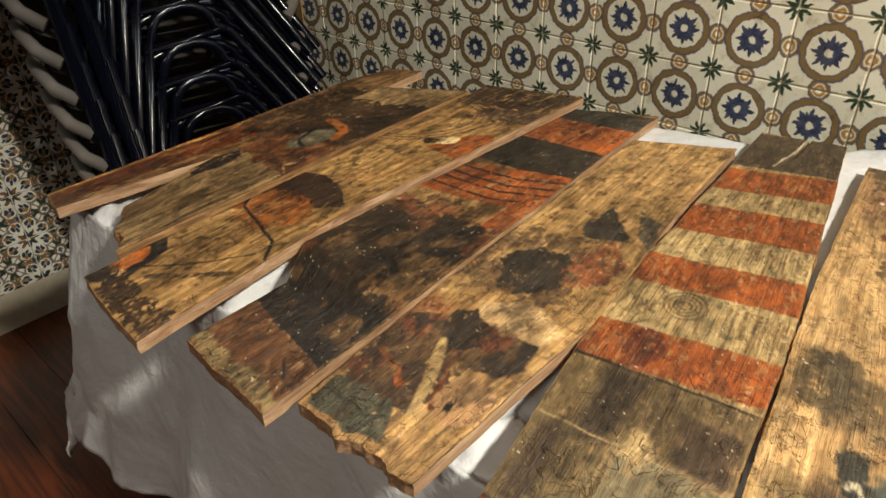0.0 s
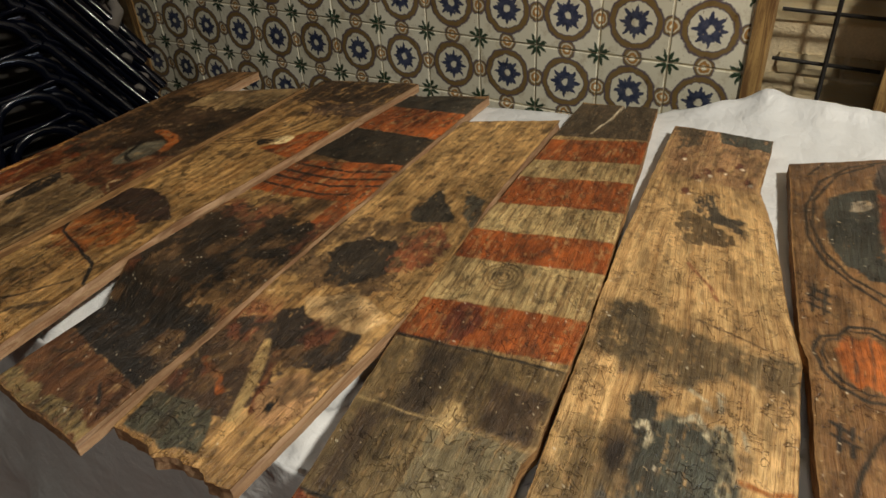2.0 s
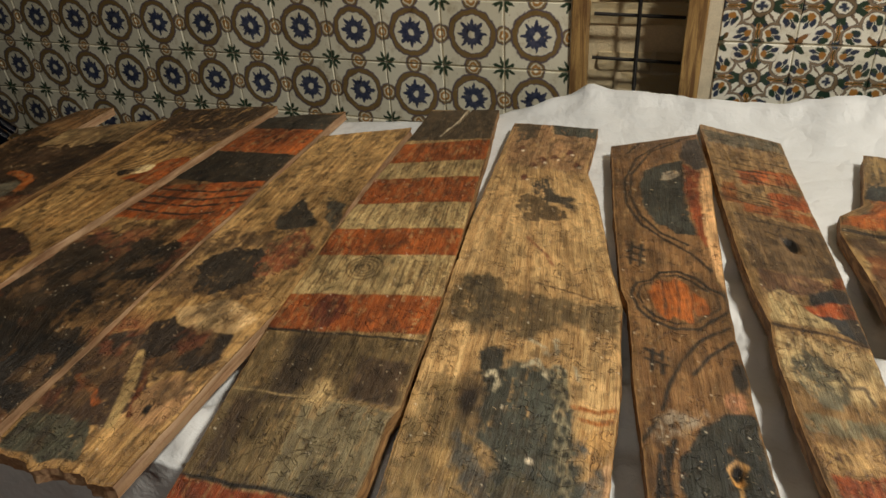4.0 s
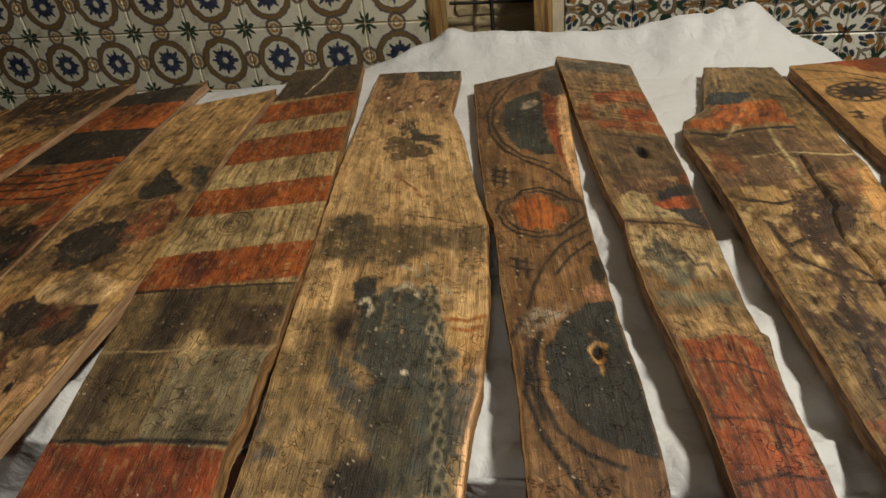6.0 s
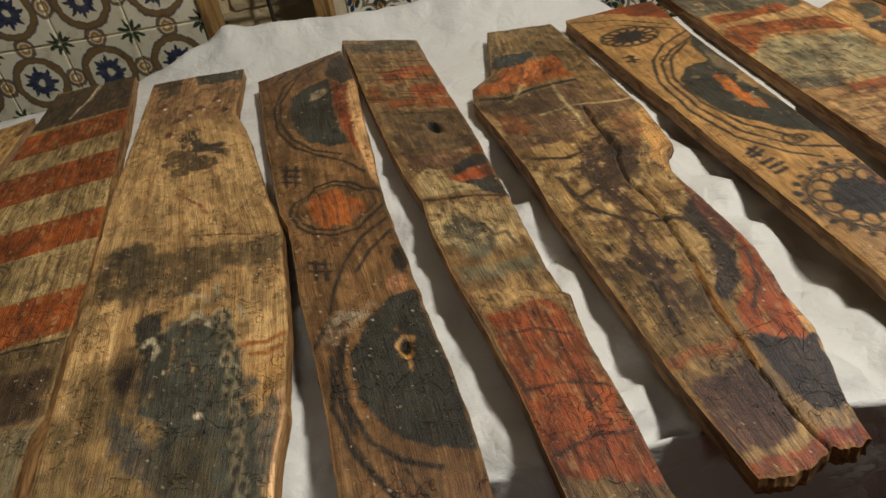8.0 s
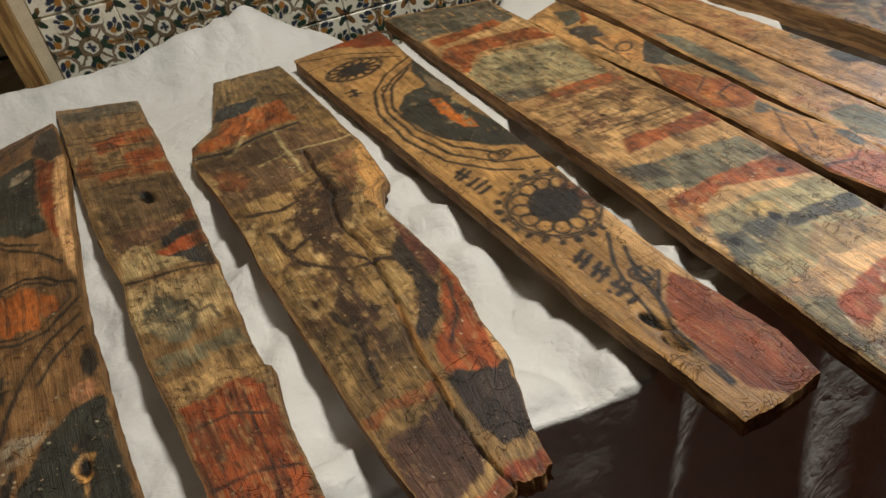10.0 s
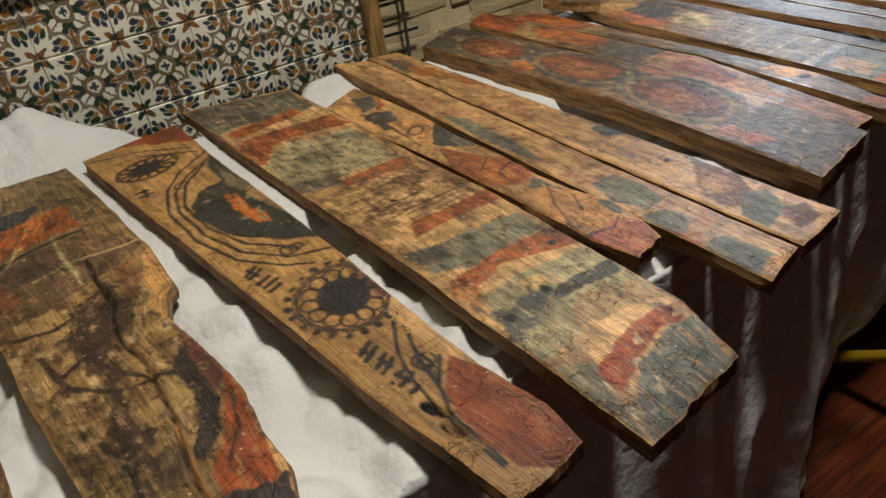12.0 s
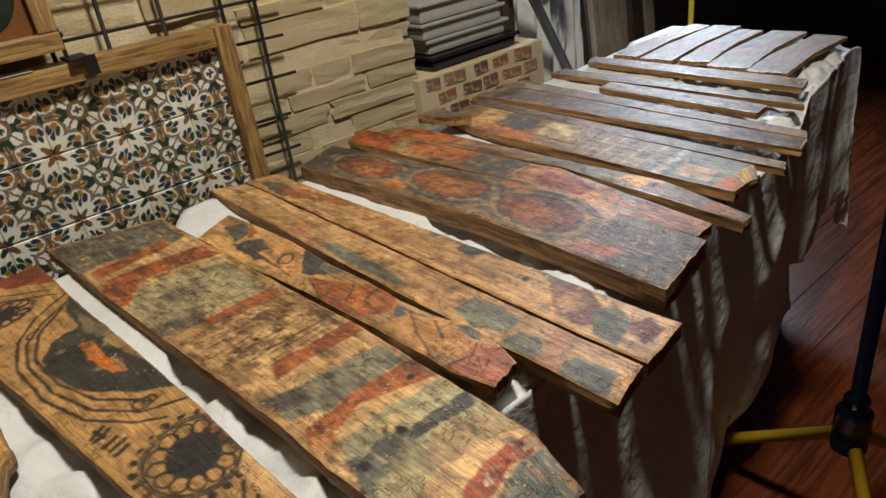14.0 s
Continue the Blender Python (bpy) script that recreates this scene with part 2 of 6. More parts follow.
def cloth_material():
    m = begin("white_packing_paper")
    v = coords()
    a, f, g = noise_tex(9, 5, 0.6, v, 0.4), noise_tex(46, 5, 0.62, v, 0.8), noise_tex(400, 3, 0.6, v)
    c = mix(step(0.42, a, 0.12) * 0.35, (0.72, 0.74, 0.75), (0.62, 0.62, 0.61))
    crease = op("ABSOLUTE", noise_tex(6, 3, 0.5, v, 0.6) - 0.5) + op("ABSOLUTE", noise_tex(15, 3, 0.5, v, 0.4) - 0.5) * 0.6
    m = finish(m, c, 0.42 + 0.2 * f, 0, crease * 3.0 + a * 1.0 + f * 0.5 + g * 0.03, 0.0042)
    return m


def stone_material():
    m = begin("rough_sandstone")
    v = coords()
    rnd = random_of_object()
    a, f, g = noise_tex(9, 5, 0.65, v), noise_tex(55, 6, 0.7, v), noise_tex(300, 4, 0.6, v)
    c = mix(rnd, (0.86, 0.69, 0.38), (0.80, 0.66, 0.42))
    c = mix(step(0.46, a, 0.10) * 0.5, c, (0.84, 0.74, 0.52))
    c = mix(step(0.36, f, 0.06) * 0.45, c, (0.46, 0.31, 0.15))
    c = mix(step(0.37, g, 0.05) * 0.35, c, (0.62, 0.57, 0.47))
    return finish(m, c, 0.9, 0, a + f * 0.9 + g * 0.3, 0.006)


PAINT = board_material()
BOARD_SIDE = raw_wood("board_edge", (0.42, 0.235, 0.09), (0.17, 0.085, 0.032), 160, 8, 0.75, 1)
FRESH_SIDE = raw_wood("fresh_sawn_edge", (0.50, 0.33, 0.19), (0.34, 0.19, 0.10), 160, 8, 0.75, 1)
FRAME_OAK = raw_wood("oak_frame", (0.46, 0.29, 0.105), (0.17, 0.09, 0.035), 120, 9, 0.5, 0)
FRAME_OAK_UP = raw_wood("oak_frame_upright", (0.46, 0.29, 0.105), (0.17, 0.09, 0.035), 120, 9, 0.5, 2)
TILE_A, TILE_B = rosette_tile(), leaf_tile()
GROUT = plain("pale_mortar", (0.80, 0.72, 0.54), 0.9, 0, 0.5, 30, 0.001)
CLOTH = cloth_material()
STONE = stone_material()
def brick_material():
    m = begin("old_red_brick")
    v, rnd = coords("Object", (0.08, 0.05, 0.04)), random_of_object()
    a, f = noise_tex(45, 5, 0.65, v), noise_tex(200, 4, 0.6, v)
    c = ramp(rnd, (0.0, (0.13, 0.075, 0.055)), (0.35, (0.30, 0.13, 0.065)), (0.7, (0.40, 0.20, 0.10)), (1.0, (0.20, 0.15, 0.12)))
    c = mix(step(0.45, a, 0.07) * 0.5, c, (0.72, 0.58, 0.38))
    c = mix(step(0.40, f, 0.06) * 0.5, c, mix(1.0, c, (0.5, 0.42, 0.36), "MULTIPLY"))
    return finish(m, c, 0.92, 0, a + f * 0.6, 0.004)


BRICK = brick_material()
MORTAR = plain("lime_mortar", (0.82, 0.68, 0.44), 0.95, 0, 0.6, 18, 0.003)
FLOORWOOD = raw_wood("red_stained_floor", (0.175, 0.042, 0.012), (0.075, 0.018, 0.006), 70, 4, 0.38, 0)
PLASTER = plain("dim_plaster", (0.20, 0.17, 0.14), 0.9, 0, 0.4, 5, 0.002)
# Near-black colour puts the lack of light into the wall itself.
DARKROOM = plain("near_black_unlit_wall", (0.022, 0.024, 0.032), 0.85, 0, 0.4, 5, 0.002)
IRON = plain("black_iron_bar", (0.018, 0.015, 0.013), 0.6, 0.4, 0.4, 60, 0.0006)
BLACKMETAL = plain("black_painted_tube", (0.002, 0.003, 0.008), 0.17, 0, 0.2, 40, 0.0002)
NAVY = plain("dark_navy_plastic", (0.007, 0.008, 0.020), 0.2, 0, 0.2, 40, 0.0002)
CREAM = plain("cream_plastic", (0.22, 0.20, 0.18), 0.45, 0, 0.2, 30, 0.0003)
YELLOW = plain("yellow_tube", (0.62, 0.40, 0.02), 0.4, 0, 0.2, 30, 0.0003)
TABLEWOOD = plain("table_wood", (0.10, 0.06, 0.035), 0.6, 0, 0.4, 20, 0.001)

# ---- mesh helpers ----


def mesh_object(name, bm, material, parent=None, label=""):
    me = bpy.data.meshes.new(name)
    bm.to_mesh(me)
    bm.free()
    ob = new(name, me)
    for mt in (material if isinstance(material, (list, tuple)) else [material]):
        me.materials.append(mt)
    if parent is not None:
        ob.parent = parent
    if label:
        ob["label"] = label
    return ob


def part(name, bm, material, parent, label=""):
    return mesh_object(name, bm, material, parent, label)


def box(bm, x0, x1, y0, y1, z0, z1, bevel=0.0, m=None):
    vs = [bm.verts.new((x, y, z)) for x in (x0, x1) for y in (y0, y1) for z in (z0, z1)]
    fs = [bm.faces.new([vs[i] for i in f]) for f in ((0, 1, 3, 2), (4, 6, 7, 5), (0, 4, 5, 1), (2, 3, 7, 6), (0, 2, 6, 4), (1, 5, 7, 3))]
    if bevel:
        es = {e for f in fs for e in f.edges}
        r = bmesh.ops.bevel(bm, geom=list(es), offset=bevel, segments=2, affect="EDGES", profile=0.7)
        vs = list({v for f in r["faces"] for v in f.verts} | {v for v in vs if v.is_valid})
    if m is not None:
        bmesh.ops.transform(bm, matrix=m, verts=vs)
    return bm


def tube(bm, pts, r, seg=10):
    pts = [Vector(p) for p in pts]
    rings = []
    for i, p in enumerate(pts):
        d = (pts[min(i + 1, len(pts) - 1)] - pts[max(i - 1, 0)]).normalized()
        side = d.cross(Vector((0.13, 0.31, 0.94))).normalized()
        up = side.cross(d)
        rings.append([bm.verts.new(p + r * (math.cos(t) * side + math.sin(t) * up)) for t in (k * 2 * math.pi / seg for k in range(seg))])
    for a, b in zip(rings, rings[1:]):
        for k in range(seg):
            f = bm.faces.new((a[k], a[(k + 1) % seg], b[(k + 1) % seg], b[k]))
            f.smooth = True
    bm.faces.new(rings[0])
    bm.faces.new(list(reversed(rings[-1])))
    return bm


def value_noise(x, y, seed=0):
    xi, yi = np.floor(x).astype(np.int64), np.floor(y).astype(np.int64)
    fx, fy = x - xi, y - yi
    fx, fy = fx * fx * (3 - 2 * fx), fy * fy * (3 - 2 * fy)

    def h(a, b):
        n = (a * 374761393 + b * 668265263 + seed * 1442695041) & 0x7FFFFFFF
        n = ((n ^ (n >> 13)) * 1274126177) & 0x7FFFFFFF
        return ((n ^ (n >> 16)) & 0xFFFF) / 65535.0

    return (h(xi, yi) * (1 - fx) + h(xi + 1, yi) * fx) * (1 - fy) + (h(xi, yi + 1) * (1 - fx) + h(xi + 1, yi + 1) * fx) * fy


def fbm(x, y, seed=0, octaves=4):
    out, amp, tot = 0.0, 1.0, 0.0
    for o in range(octaves):
        out = out + amp * value_noise(x * 2**o, y * 2**o, seed + 17 * o)
        tot, amp = tot + amp, amp * 0.55
    return out / tot

# ---- structure ----
def slab(name, x0, x1, y0, y1, z0, z1, material, label, category):
    return tagged(mesh_object(name, box(bmesh.new(), x0, x1, y0, y1, z0, z1), material), label, category, kind="structure")


FLOOR = slab("floor", -2.2, 6.0, -4.2, 1.2, -0.06, -0.004, TABLEWOOD, "dark red-stained wooden plank floor in shadow", "floor")
WALL = slab("wall_north", -2.2, 2.36, 0.0655, 1.0, 0, 2.8, MORTAR, "rough stone wall behind the framed tile panels", "wall")
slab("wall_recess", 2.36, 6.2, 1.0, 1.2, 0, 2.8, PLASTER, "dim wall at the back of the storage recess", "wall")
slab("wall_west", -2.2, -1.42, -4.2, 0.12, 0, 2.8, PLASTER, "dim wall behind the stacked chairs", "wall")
# Two walls added to close the room; their colour supplies the darkness.
slab("wall_south", -2.2, 6.0, -4.4, -4.2, 0, 2.8, DARKROOM, "wall of the room, coloured near-black to stand for unlit", "wall")
slab("wall_east", 6.0, 6.2, -4.4, 1.0, 0, 2.8, DARKROOM, "end wall of the room, coloured near-black to stand for unlit", "wall")
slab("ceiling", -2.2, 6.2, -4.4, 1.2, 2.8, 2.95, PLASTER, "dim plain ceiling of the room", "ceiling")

# ---- table under the cloth ----
TABLE = tagged(new("long_table"), "long wooden table hidden under white packing sheet", "table")
part("tabletop", box(bmesh.new(), -0.44, 2.46, -0.86, -0.36, 0.66, 0.695, 0.004), TABLEWOOD, TABLE)
for lx in (-0.36, 0.85, 2.36):
    for ly in (-0.8, -0.42):
        part("leg", box(bmesh.new(), lx - 0.025, lx + 0.025, ly - 0.025, ly + 0.025, 0, 0.66, 0.003), TABLEWOOD, TABLE)


def cloth():
    """A sheet over the whole table: pushed up in folds at the wall, lying flat, then hanging at the front and both ends."""
    xs = np.arange(-0.98, 3.60, 0.011)
    vs = np.concatenate([np.arange(0, 0.14, 0.010), np.arange(0.14, 0.90, 0.014), np.arange(0.90, 1.62, 0.009)])
    X, V = np.meshgrid(xs, vs, indexing="ij")
    back, left, right, r = -0.06, -0.47, 3.22, 0.028
    front = np.interp(X, [-0.5, 1.35, 1.42, 1.62, 1.70, 2.1, 2.5, 2.8, 3.2], [-1.045, -1.005, -0.965, -0.945, -0.945, -0.885, -0.85, -0.75, -0.67])
    fall = np.interp(X, [-0.5, 0.0, 1.0, 2.1, 2.3, 2.6, 3.2], [0.50, 0.60, 0.66, 0.74, 0.62, 0.46, 0.46])
    n1, n2 = fbm(X * 5, V * 5, 3), fbm(X * 17, V * 17, 5)
    ridge = lambda f, g, k: 1 - np.abs(2 * fbm(X * f + 0.6 * V, V * g - 0.4 * X, k, 3) - 1)
    hang_f = np.clip(V - 0.96, 0, None) / 0.66 * fall
    hang_l, hang_r = np.clip(left - X, 0, None), np.clip(X - right, 0, None)
    drop_f = np.where(hang_f > r, hang_f - r * 0.45, hang_f**2 / (2 * r) * 1.1)
    lower = np.clip(hang_f - 0.03, 0, None)
    fold = np.sin(X * 17 + 6 * fbm(X * 3, V * 0 + 2, 9)) * 0.35 + (ridge(3.6, 1.8, 11) - 0.6) * 1.5 + (ridge(9, 5, 12) - 0.6) * 0.38
    back = np.interp(X, [-0.5, -0.3, -0.1, 0.05, 0.2, 0.45, 0.6, 1.27, 1.36, 1.57, 1.62, 1.72, 1.80, 3.2], [-0.33, -0.30, -0.25, -0.20, -0.15, -0.10, -0.06, -0.06, -0.19, -0.19, -0.15, -0.15, -0.19, -0.16])
    Y = back + (front - back) * np.minimum(V, 0.96) / 0.96
    flare = np.interp(X, [-0.5, 0.3, 1.2, 1.46, 1.56, 1.72, 1.95, 2.1, 2.3], [0.16, 0.10, 0.0, 0.0, 0.13, 0.06, 0.08, 0.05, 0.0])
    Y = Y - np.minimum(hang_f, r) * 0.8 - flare * lower - (0.008 + np.interp(X, [0.2, 0.9, 1.7, 1.85], [0.14, 0.07, 0.03, 0.06]) * lower) * fold * (hang_f > 0.02)
    drop_e = hang_l + hang_r
    fold_e = np.sin(Y * 15 + 1.3) * 0.6 + (fbm(Y * 6, X * 3, 21) - 0.5) * 2.6 + (fbm(Y * 16, X * 12, 22) - 0.5)
    out = np.minimum(drop_e, 0.03) + (np.where(hang_l > 0, 0.34, 0.16) * np.clip(drop_e - 0.03, 0, None) * (1 - 0.55 * np.clip(drop_e, 0, 0.6)) + (0.01 + 0.11 * np.clip(drop_e - 0.03, 0, None)) * fold_e + np.where(hang_l > 0, 0.10, 0.02) * np.clip(drop_e, 0, 0.3) * (ridge(9, 8, 61) - 0.6)) * (drop_e > 0.02)
    Xp = np.clip(X, left, right) + np.where(hang_l > 0, -out, out)
    Xp = Xp + 0.03 * lower * (fbm(X * 7, V * 9, 14) - 0.5)
    Z = 0.759 - (n1 - 0.5) ** 2 * 0.02 - np.maximum(drop_f, np.clip(drop_e - 0.012, 0, None)) - 0.35 * np.minimum(drop_f, drop_e)
    rise = np.interp(X, [0.36, 0.47, 0.62, 0.80, 0.95, 1.06, 1.18, 1.26, 1.33, 1.60, 1.68, 1.76, 1.80], [0.0, 0.012, 0.066, 0.050, 0.050, 0.078, 0.085, 0.022, 0.010, 0.004, 0.009, 0.004, 0.0])
    crest = np.interp(V, [0, 0.02, 0.05, 0.10, 0.14], [0.75, 1.0, 0.55, 0.12, 0.0])
    Z = Z + rise * crest * (0.80 + 0.5 * n1 + 0.25 * (ridge(12, 8, 41) - 0.6))
    Y = Y + 0.03 * (n2 - 0.5) * (V < 0.12) * (rise > 0.01)
    Z = Z - np.interp(X, [0.30, 0.46, 1.30, 1.37, 1.58, 1.63, 1.71, 1.78, 2.9, 3.0], [0.13, 0.0, 0.0, 0.10, 0.10, 0.0, 0.0, 0.08, 0.08, 0.0]) * np.interp(V, [0, 0.02, 0.05], [1.0, 0.25, 0.0])
    # soft swellings in the gaps between the boards at the front
    flat = (V > 0.5) & (hang_f < 0.03)
    Z = Z - flat * (0.062 * np.abs(ridge(7, 6, 44) - 0.62) + 0.030 * np.abs(ridge(17, 13, 45) - 0.62))
    Z = Z - (V > 0.12) * (hang_f < 0.03) * 0.010 * np.abs(ridge(14, 10, 46) - 0.62)
    Z = Z - 0.004 * np.abs(fbm(X * 30, V * 30, 31) - 0.5)
    Z = np.maximum(Z, 0.006 + 0.03 * n2)
    nx, nv = X.shape
    co = np.stack([Xp, Y, Z], -1).reshape(-1, 3)
    i = np.arange(nx * nv).reshape(nx, nv)
    q = np.stack([i[:-1, :-1], i[:-1, 1:], i[1:, 1:], i[1:, :-1]], -1).reshape(-1, 4)
    me = bpy.data.meshes.new("packing_sheet")
    me.from_pydata(co.tolist(), [], q.tolist())
    me.polygons.foreach_set("use_smooth", [True] * len(q))
    me.materials.append(CLOTH)
    ob = new("packing_sheet", me)
    so = ob.modifiers.new("thickness", "SOLIDIFY")
    so.thickness, so.offset = 0.0012, -1
    return tagged(ob, "crumpled white packing sheet draped over the long table", "table cover")


cloth()

FAR_TABLE = tagged(new("table"), "shorter wooden table hidden under the packing sheet", "table")
part("tabletop", box(bmesh.new(), 2.48, 3.19, -0.64, -0.12, 0.66, 0.695, 0.004), TABLEWOOD, FAR_TABLE)
for lx in (2.56, 3.10):
    for ly in (-0.56, -0.2):
        part("leg", box(bmesh.new(), lx - 0.025, lx + 0.025, ly - 0.025, ly + 0.025, 0, 0.66, 0.003), TABLEWOOD, FAR_TABLE)

# ---- framed tile panels ----


def tile_mesh(material, half=0.0684):
    bm = bmesh.new()
    box(bm, -half, half, -0.006, 0.006, -half, half)
    es = [e for e in bm.edges if all(v.co.y < 0 for v in e.verts)]
    bmesh.ops.bevel(bm, geom=es, offset=0.0018, segments=1, affect="EDGES")
    me = bpy.data.meshes.new("tile")
    bm.to_mesh(me)
    bm.free()
    me.materials.append(material)
    return me


def oak_bar(parent, name, x0, x1, y0, y1, z0, z1, upright):
    return part(name, box(bmesh.new(), x0, x1, y0, y1, z0, z1, 0.003), FRAME_OAK_UP if upright else FRAME_OAK, parent)


PANELS = []


def tile_panel(label, x0, x1, ztop, zlow, side_w, top_w, depth):
    p = tagged(new("tile_panel"), label, "tile panel", "framed tile panels")
    p.location = (0, 0, 0)
    part("backing", box(bmesh.new(), x0, x1, -0.0025, 0.03, zlow, ztop), GROUT, p)
    if side_w[0]:
        oak_bar(p, "frame_bar", x0 - side_w[0], x0, -depth, 0.03, zlow, ztop + top_w, True)
    if side_w[1]:
        oak_bar(p, "frame_bar", x1, x1 + side_w[1], -depth, 0.03, zlow, ztop + top_w, True)
    if top_w:
        oak_bar(p, "frame_bar", x0 + 0.001, x1 - 0.001, -depth - 0.002, 0.03, ztop, ztop + top_w, False)
    return p


PANEL_A = tile_panel("framed panel of cream tiles with blue rosettes and ochre rings", -1.225, 0.562, 1.38, 0.0, (0.03, 0.030), 0.035, 0.012)
PANEL_B = tile_panel("oak-framed panel of white tiles with blue and green leafwork", 0.815, 1.838, 1.010, 0.0, (0.036, 0.038), 0.036, 0.026)
# panel of the west wall, standing behind the chairs
PANEL_C = tagged(new("tile_panel"), "shaded panel of white leafwork tiles behind the chairs", "tile panel", "framed tile panels")
part("backing", box(bmesh.new(), -1.41, -1.3755, -2.2, -0.12, 0.0, 1.6), GROUT, PANEL_C)


# ---- painted boards ----
class Paint:
    """Pigment laid on one board: s runs from the wall end (0) to the front end (1), w from its left edge (0) to its right (1)."""

    def __init__(self, s, w, long, wide, seed):
        self.s, self.w, self.long, self.wide, self.seed = s, w, long, wide, seed
        self.a, self.b = s * long, w * wide
        self.col = np.zeros((*s.shape, 3))
        self.alpha = np.zeros(s.shape)
        self.dent = np.zeros(s.shape)
        self.count = 0

    def n(self, f=60, g=None, o=4):
        self.count += 1
        g = g or f
        return fbm(self.a * f, self.b * g, self.seed * 31 + self.count * 7, o)

    def wood(self, light=(0.36, 0.21, 0.088), dark=(0.16, 0.085, 0.033), grime=0.4):
        k = np.clip((self.n(12, 190) - 0.5) * 1.9 + 0.5 + (self.n(4, 9) - 0.5) * 1.0, 0, 1)[..., None]
        self.col[:] = np.array(dark) * (1 - k) + np.array(light) * k
        g = np.clip((self.n(9, 14) - 0.48) * 5, 0, 1)[..., None] * grime
        self.col[:] = self.col * (1 - g) + self.col * np.array((0.34, 0.30, 0.25)) * g
        return self

    def lay(self, d, col, soft=0.0014, ragged=0.004, wear=0.25, streak=0.0, freq=90):
        """Lays colour where d (metres, inside negative) is under 0, its edge ragged, with flaked places."""
        d = d + (self.n(freq) - 0.5) * 2 * ragged
        m = np.clip(0.5 - d / (2 * soft), 0, 1)
        if wear:
            wear = wear * (0.85 if max(col) < 0.06 else 0.95)
            k = 0.22 + 0.6 * streak
            f = (0.5 * self.n(42, 62) + 0.5 * self.n(160, 230, 3)) * (1 - k) + self.n(40, 270) * k
            m = m * np.clip((f - 0.20 - wear * 0.36) * 9, 0.05, 1)
        if col[0] > 3 * col[1]:
            col = (col[0] * 0.97, col[1] * 1.12, col[2] * 0.62)
        tone = (0.66 + 0.68 * self.n(30, 45))[..., None]
        m3 = m[..., None]
        self.col[:] = self.col * (1 - m3) + np.array(col) * tone * m3
        self.alpha[:] = np.maximum(self.alpha, m)
        return self

    def band(self, s0, s1, col, w0=-1.0, w1=2.0, skew=0.0, **k):
        s = self.s + skew * (self.w - 0.5)
        d = np.maximum(np.maximum(s0 - s, s - s1) * self.long, np.maximum(w0 - self.w, self.w - w1) * self.wide)
        return self.lay(d, col, **k)

    def blob(self, s, w, rs, rw, col, turn=0.0, **k):
        da, db = (self.s - s) * self.long, (self.w - w) * self.wide
        c, z = math.cos(turn), math.sin(turn)
        da, db = da * c + db * z, db * c - da * z
        d = (np.sqrt((da / rs) ** 2 + (db / rw) ** 2) - 1) * min(rs, rw)
        return self.lay(d, col, **k)

    def ring(self, s, w, r, width, col, **k):
        d = np.abs(np.hypot((self.s - s) * self.long, (self.w - w) * self.wide) - r) - width / 2
        k = {"ragged": 0.0012, "soft": 0.0012, "wear": 0.25, **k}
        return self.lay(d, col, **k)

    def dist(self, pts):
        best = np.full(self.s.shape, 9.0)
        for (s0, w0), (s1, w1) in zip(pts, pts[1:]):
            ax, ay, bx, by = s0 * self.long, w0 * self.wide, s1 * self.long, w1 * self.wide
            ux, uy = bx - ax, by - ay
            t = np.clip(((self.a - ax) * ux + (self.b - ay) * uy) / (ux * ux + uy * uy + 1e-9), 0, 1)
            best = np.minimum(best, np.hypot(self.a - ax - t * ux, self.b - ay - t * uy))
        return best

    def stroke(self, pts, width, col, **k):
        k = {"ragged": 0.0012, "soft": 0.0012, "wear": 0.2, **k}
        return self.lay(self.dist(pts) - width / 2, col, **k)

    def shape(self, pts, col, **k):
        """A filled outline."""
        inside = np.zeros(self.s.shape, bool)
        for (s0, w0), (s1, w1) in zip(pts, pts[1:] + pts[:1]):
            if s0 == s1:
                continue
            hit = ((s0 > self.s) != (s1 > self.s)) & (self.w < (w1 - w0) * (self.s - s0) / (s1 - s0) + w0)
            inside ^= hit
        d = self.dist(pts + pts[:1])
        return self.lay(np.where(inside, -d, d), col, **k)

    def rosette(self, s, w, r, col=(0.022, 0.020, 0.018), petals=10):
        self.ring(s, w, r, 0.0036, col, wear=0.05)
        self.ring(s, w, r * 0.52, r * 0.10, col)
        for i in range(petals):
            t = 2 * math.pi * i / petals
            self.ring(s + r * 0.74 * math.cos(t) / self.long, w + r * 0.74 * math.sin(t) / self.wide, r * 0.19, 0.0032, col, wear=0.05)
        return self.blob(s, w, r * 0.50, r * 0.50, (0.022, 0.020, 0.022), wear=0.06)

    def letters(self, s, w, height, count, col=(0.03, 0.022, 0.016), along=True):
        """Worn writing that cannot be read, as plain upright bars."""
        step_s, step_w = height * 0.62 / self.long, height * 0.62 / self.wide
        for i in range(count):
            if along:
                p = [(s + i * step_s, w), (s + i * step_s, w + height / self.wide)]
            else:
                p = [(s, w + i * step_w), (s + height / self.long, w + i * step_w)]
            self.stroke(p, height * 0.28, col)
        return self

    def outline(self, s, w, rs, rw, width, col):
        """A drawn oval."""
        q = np.sqrt(((self.s - s) * self.long / rs) ** 2 + ((self.w - w) * self.wide / rw) ** 2)
        return self.lay(np.abs(q - 1) * min(rs, rw) - width / 2, col, soft=0.0012, ragged=0.0012, wear=0.25)

    def mottle(self, col, s0, s1, freq, level):
        """Patches of another tone, scattered over a stretch of the board."""
        m = np.clip((self.n(freq, freq * 1.5, 5) - level) * 12, 0, 1) * np.clip(np.minimum(self.s - s0, s1 - self.s) * 30, 0, 1)
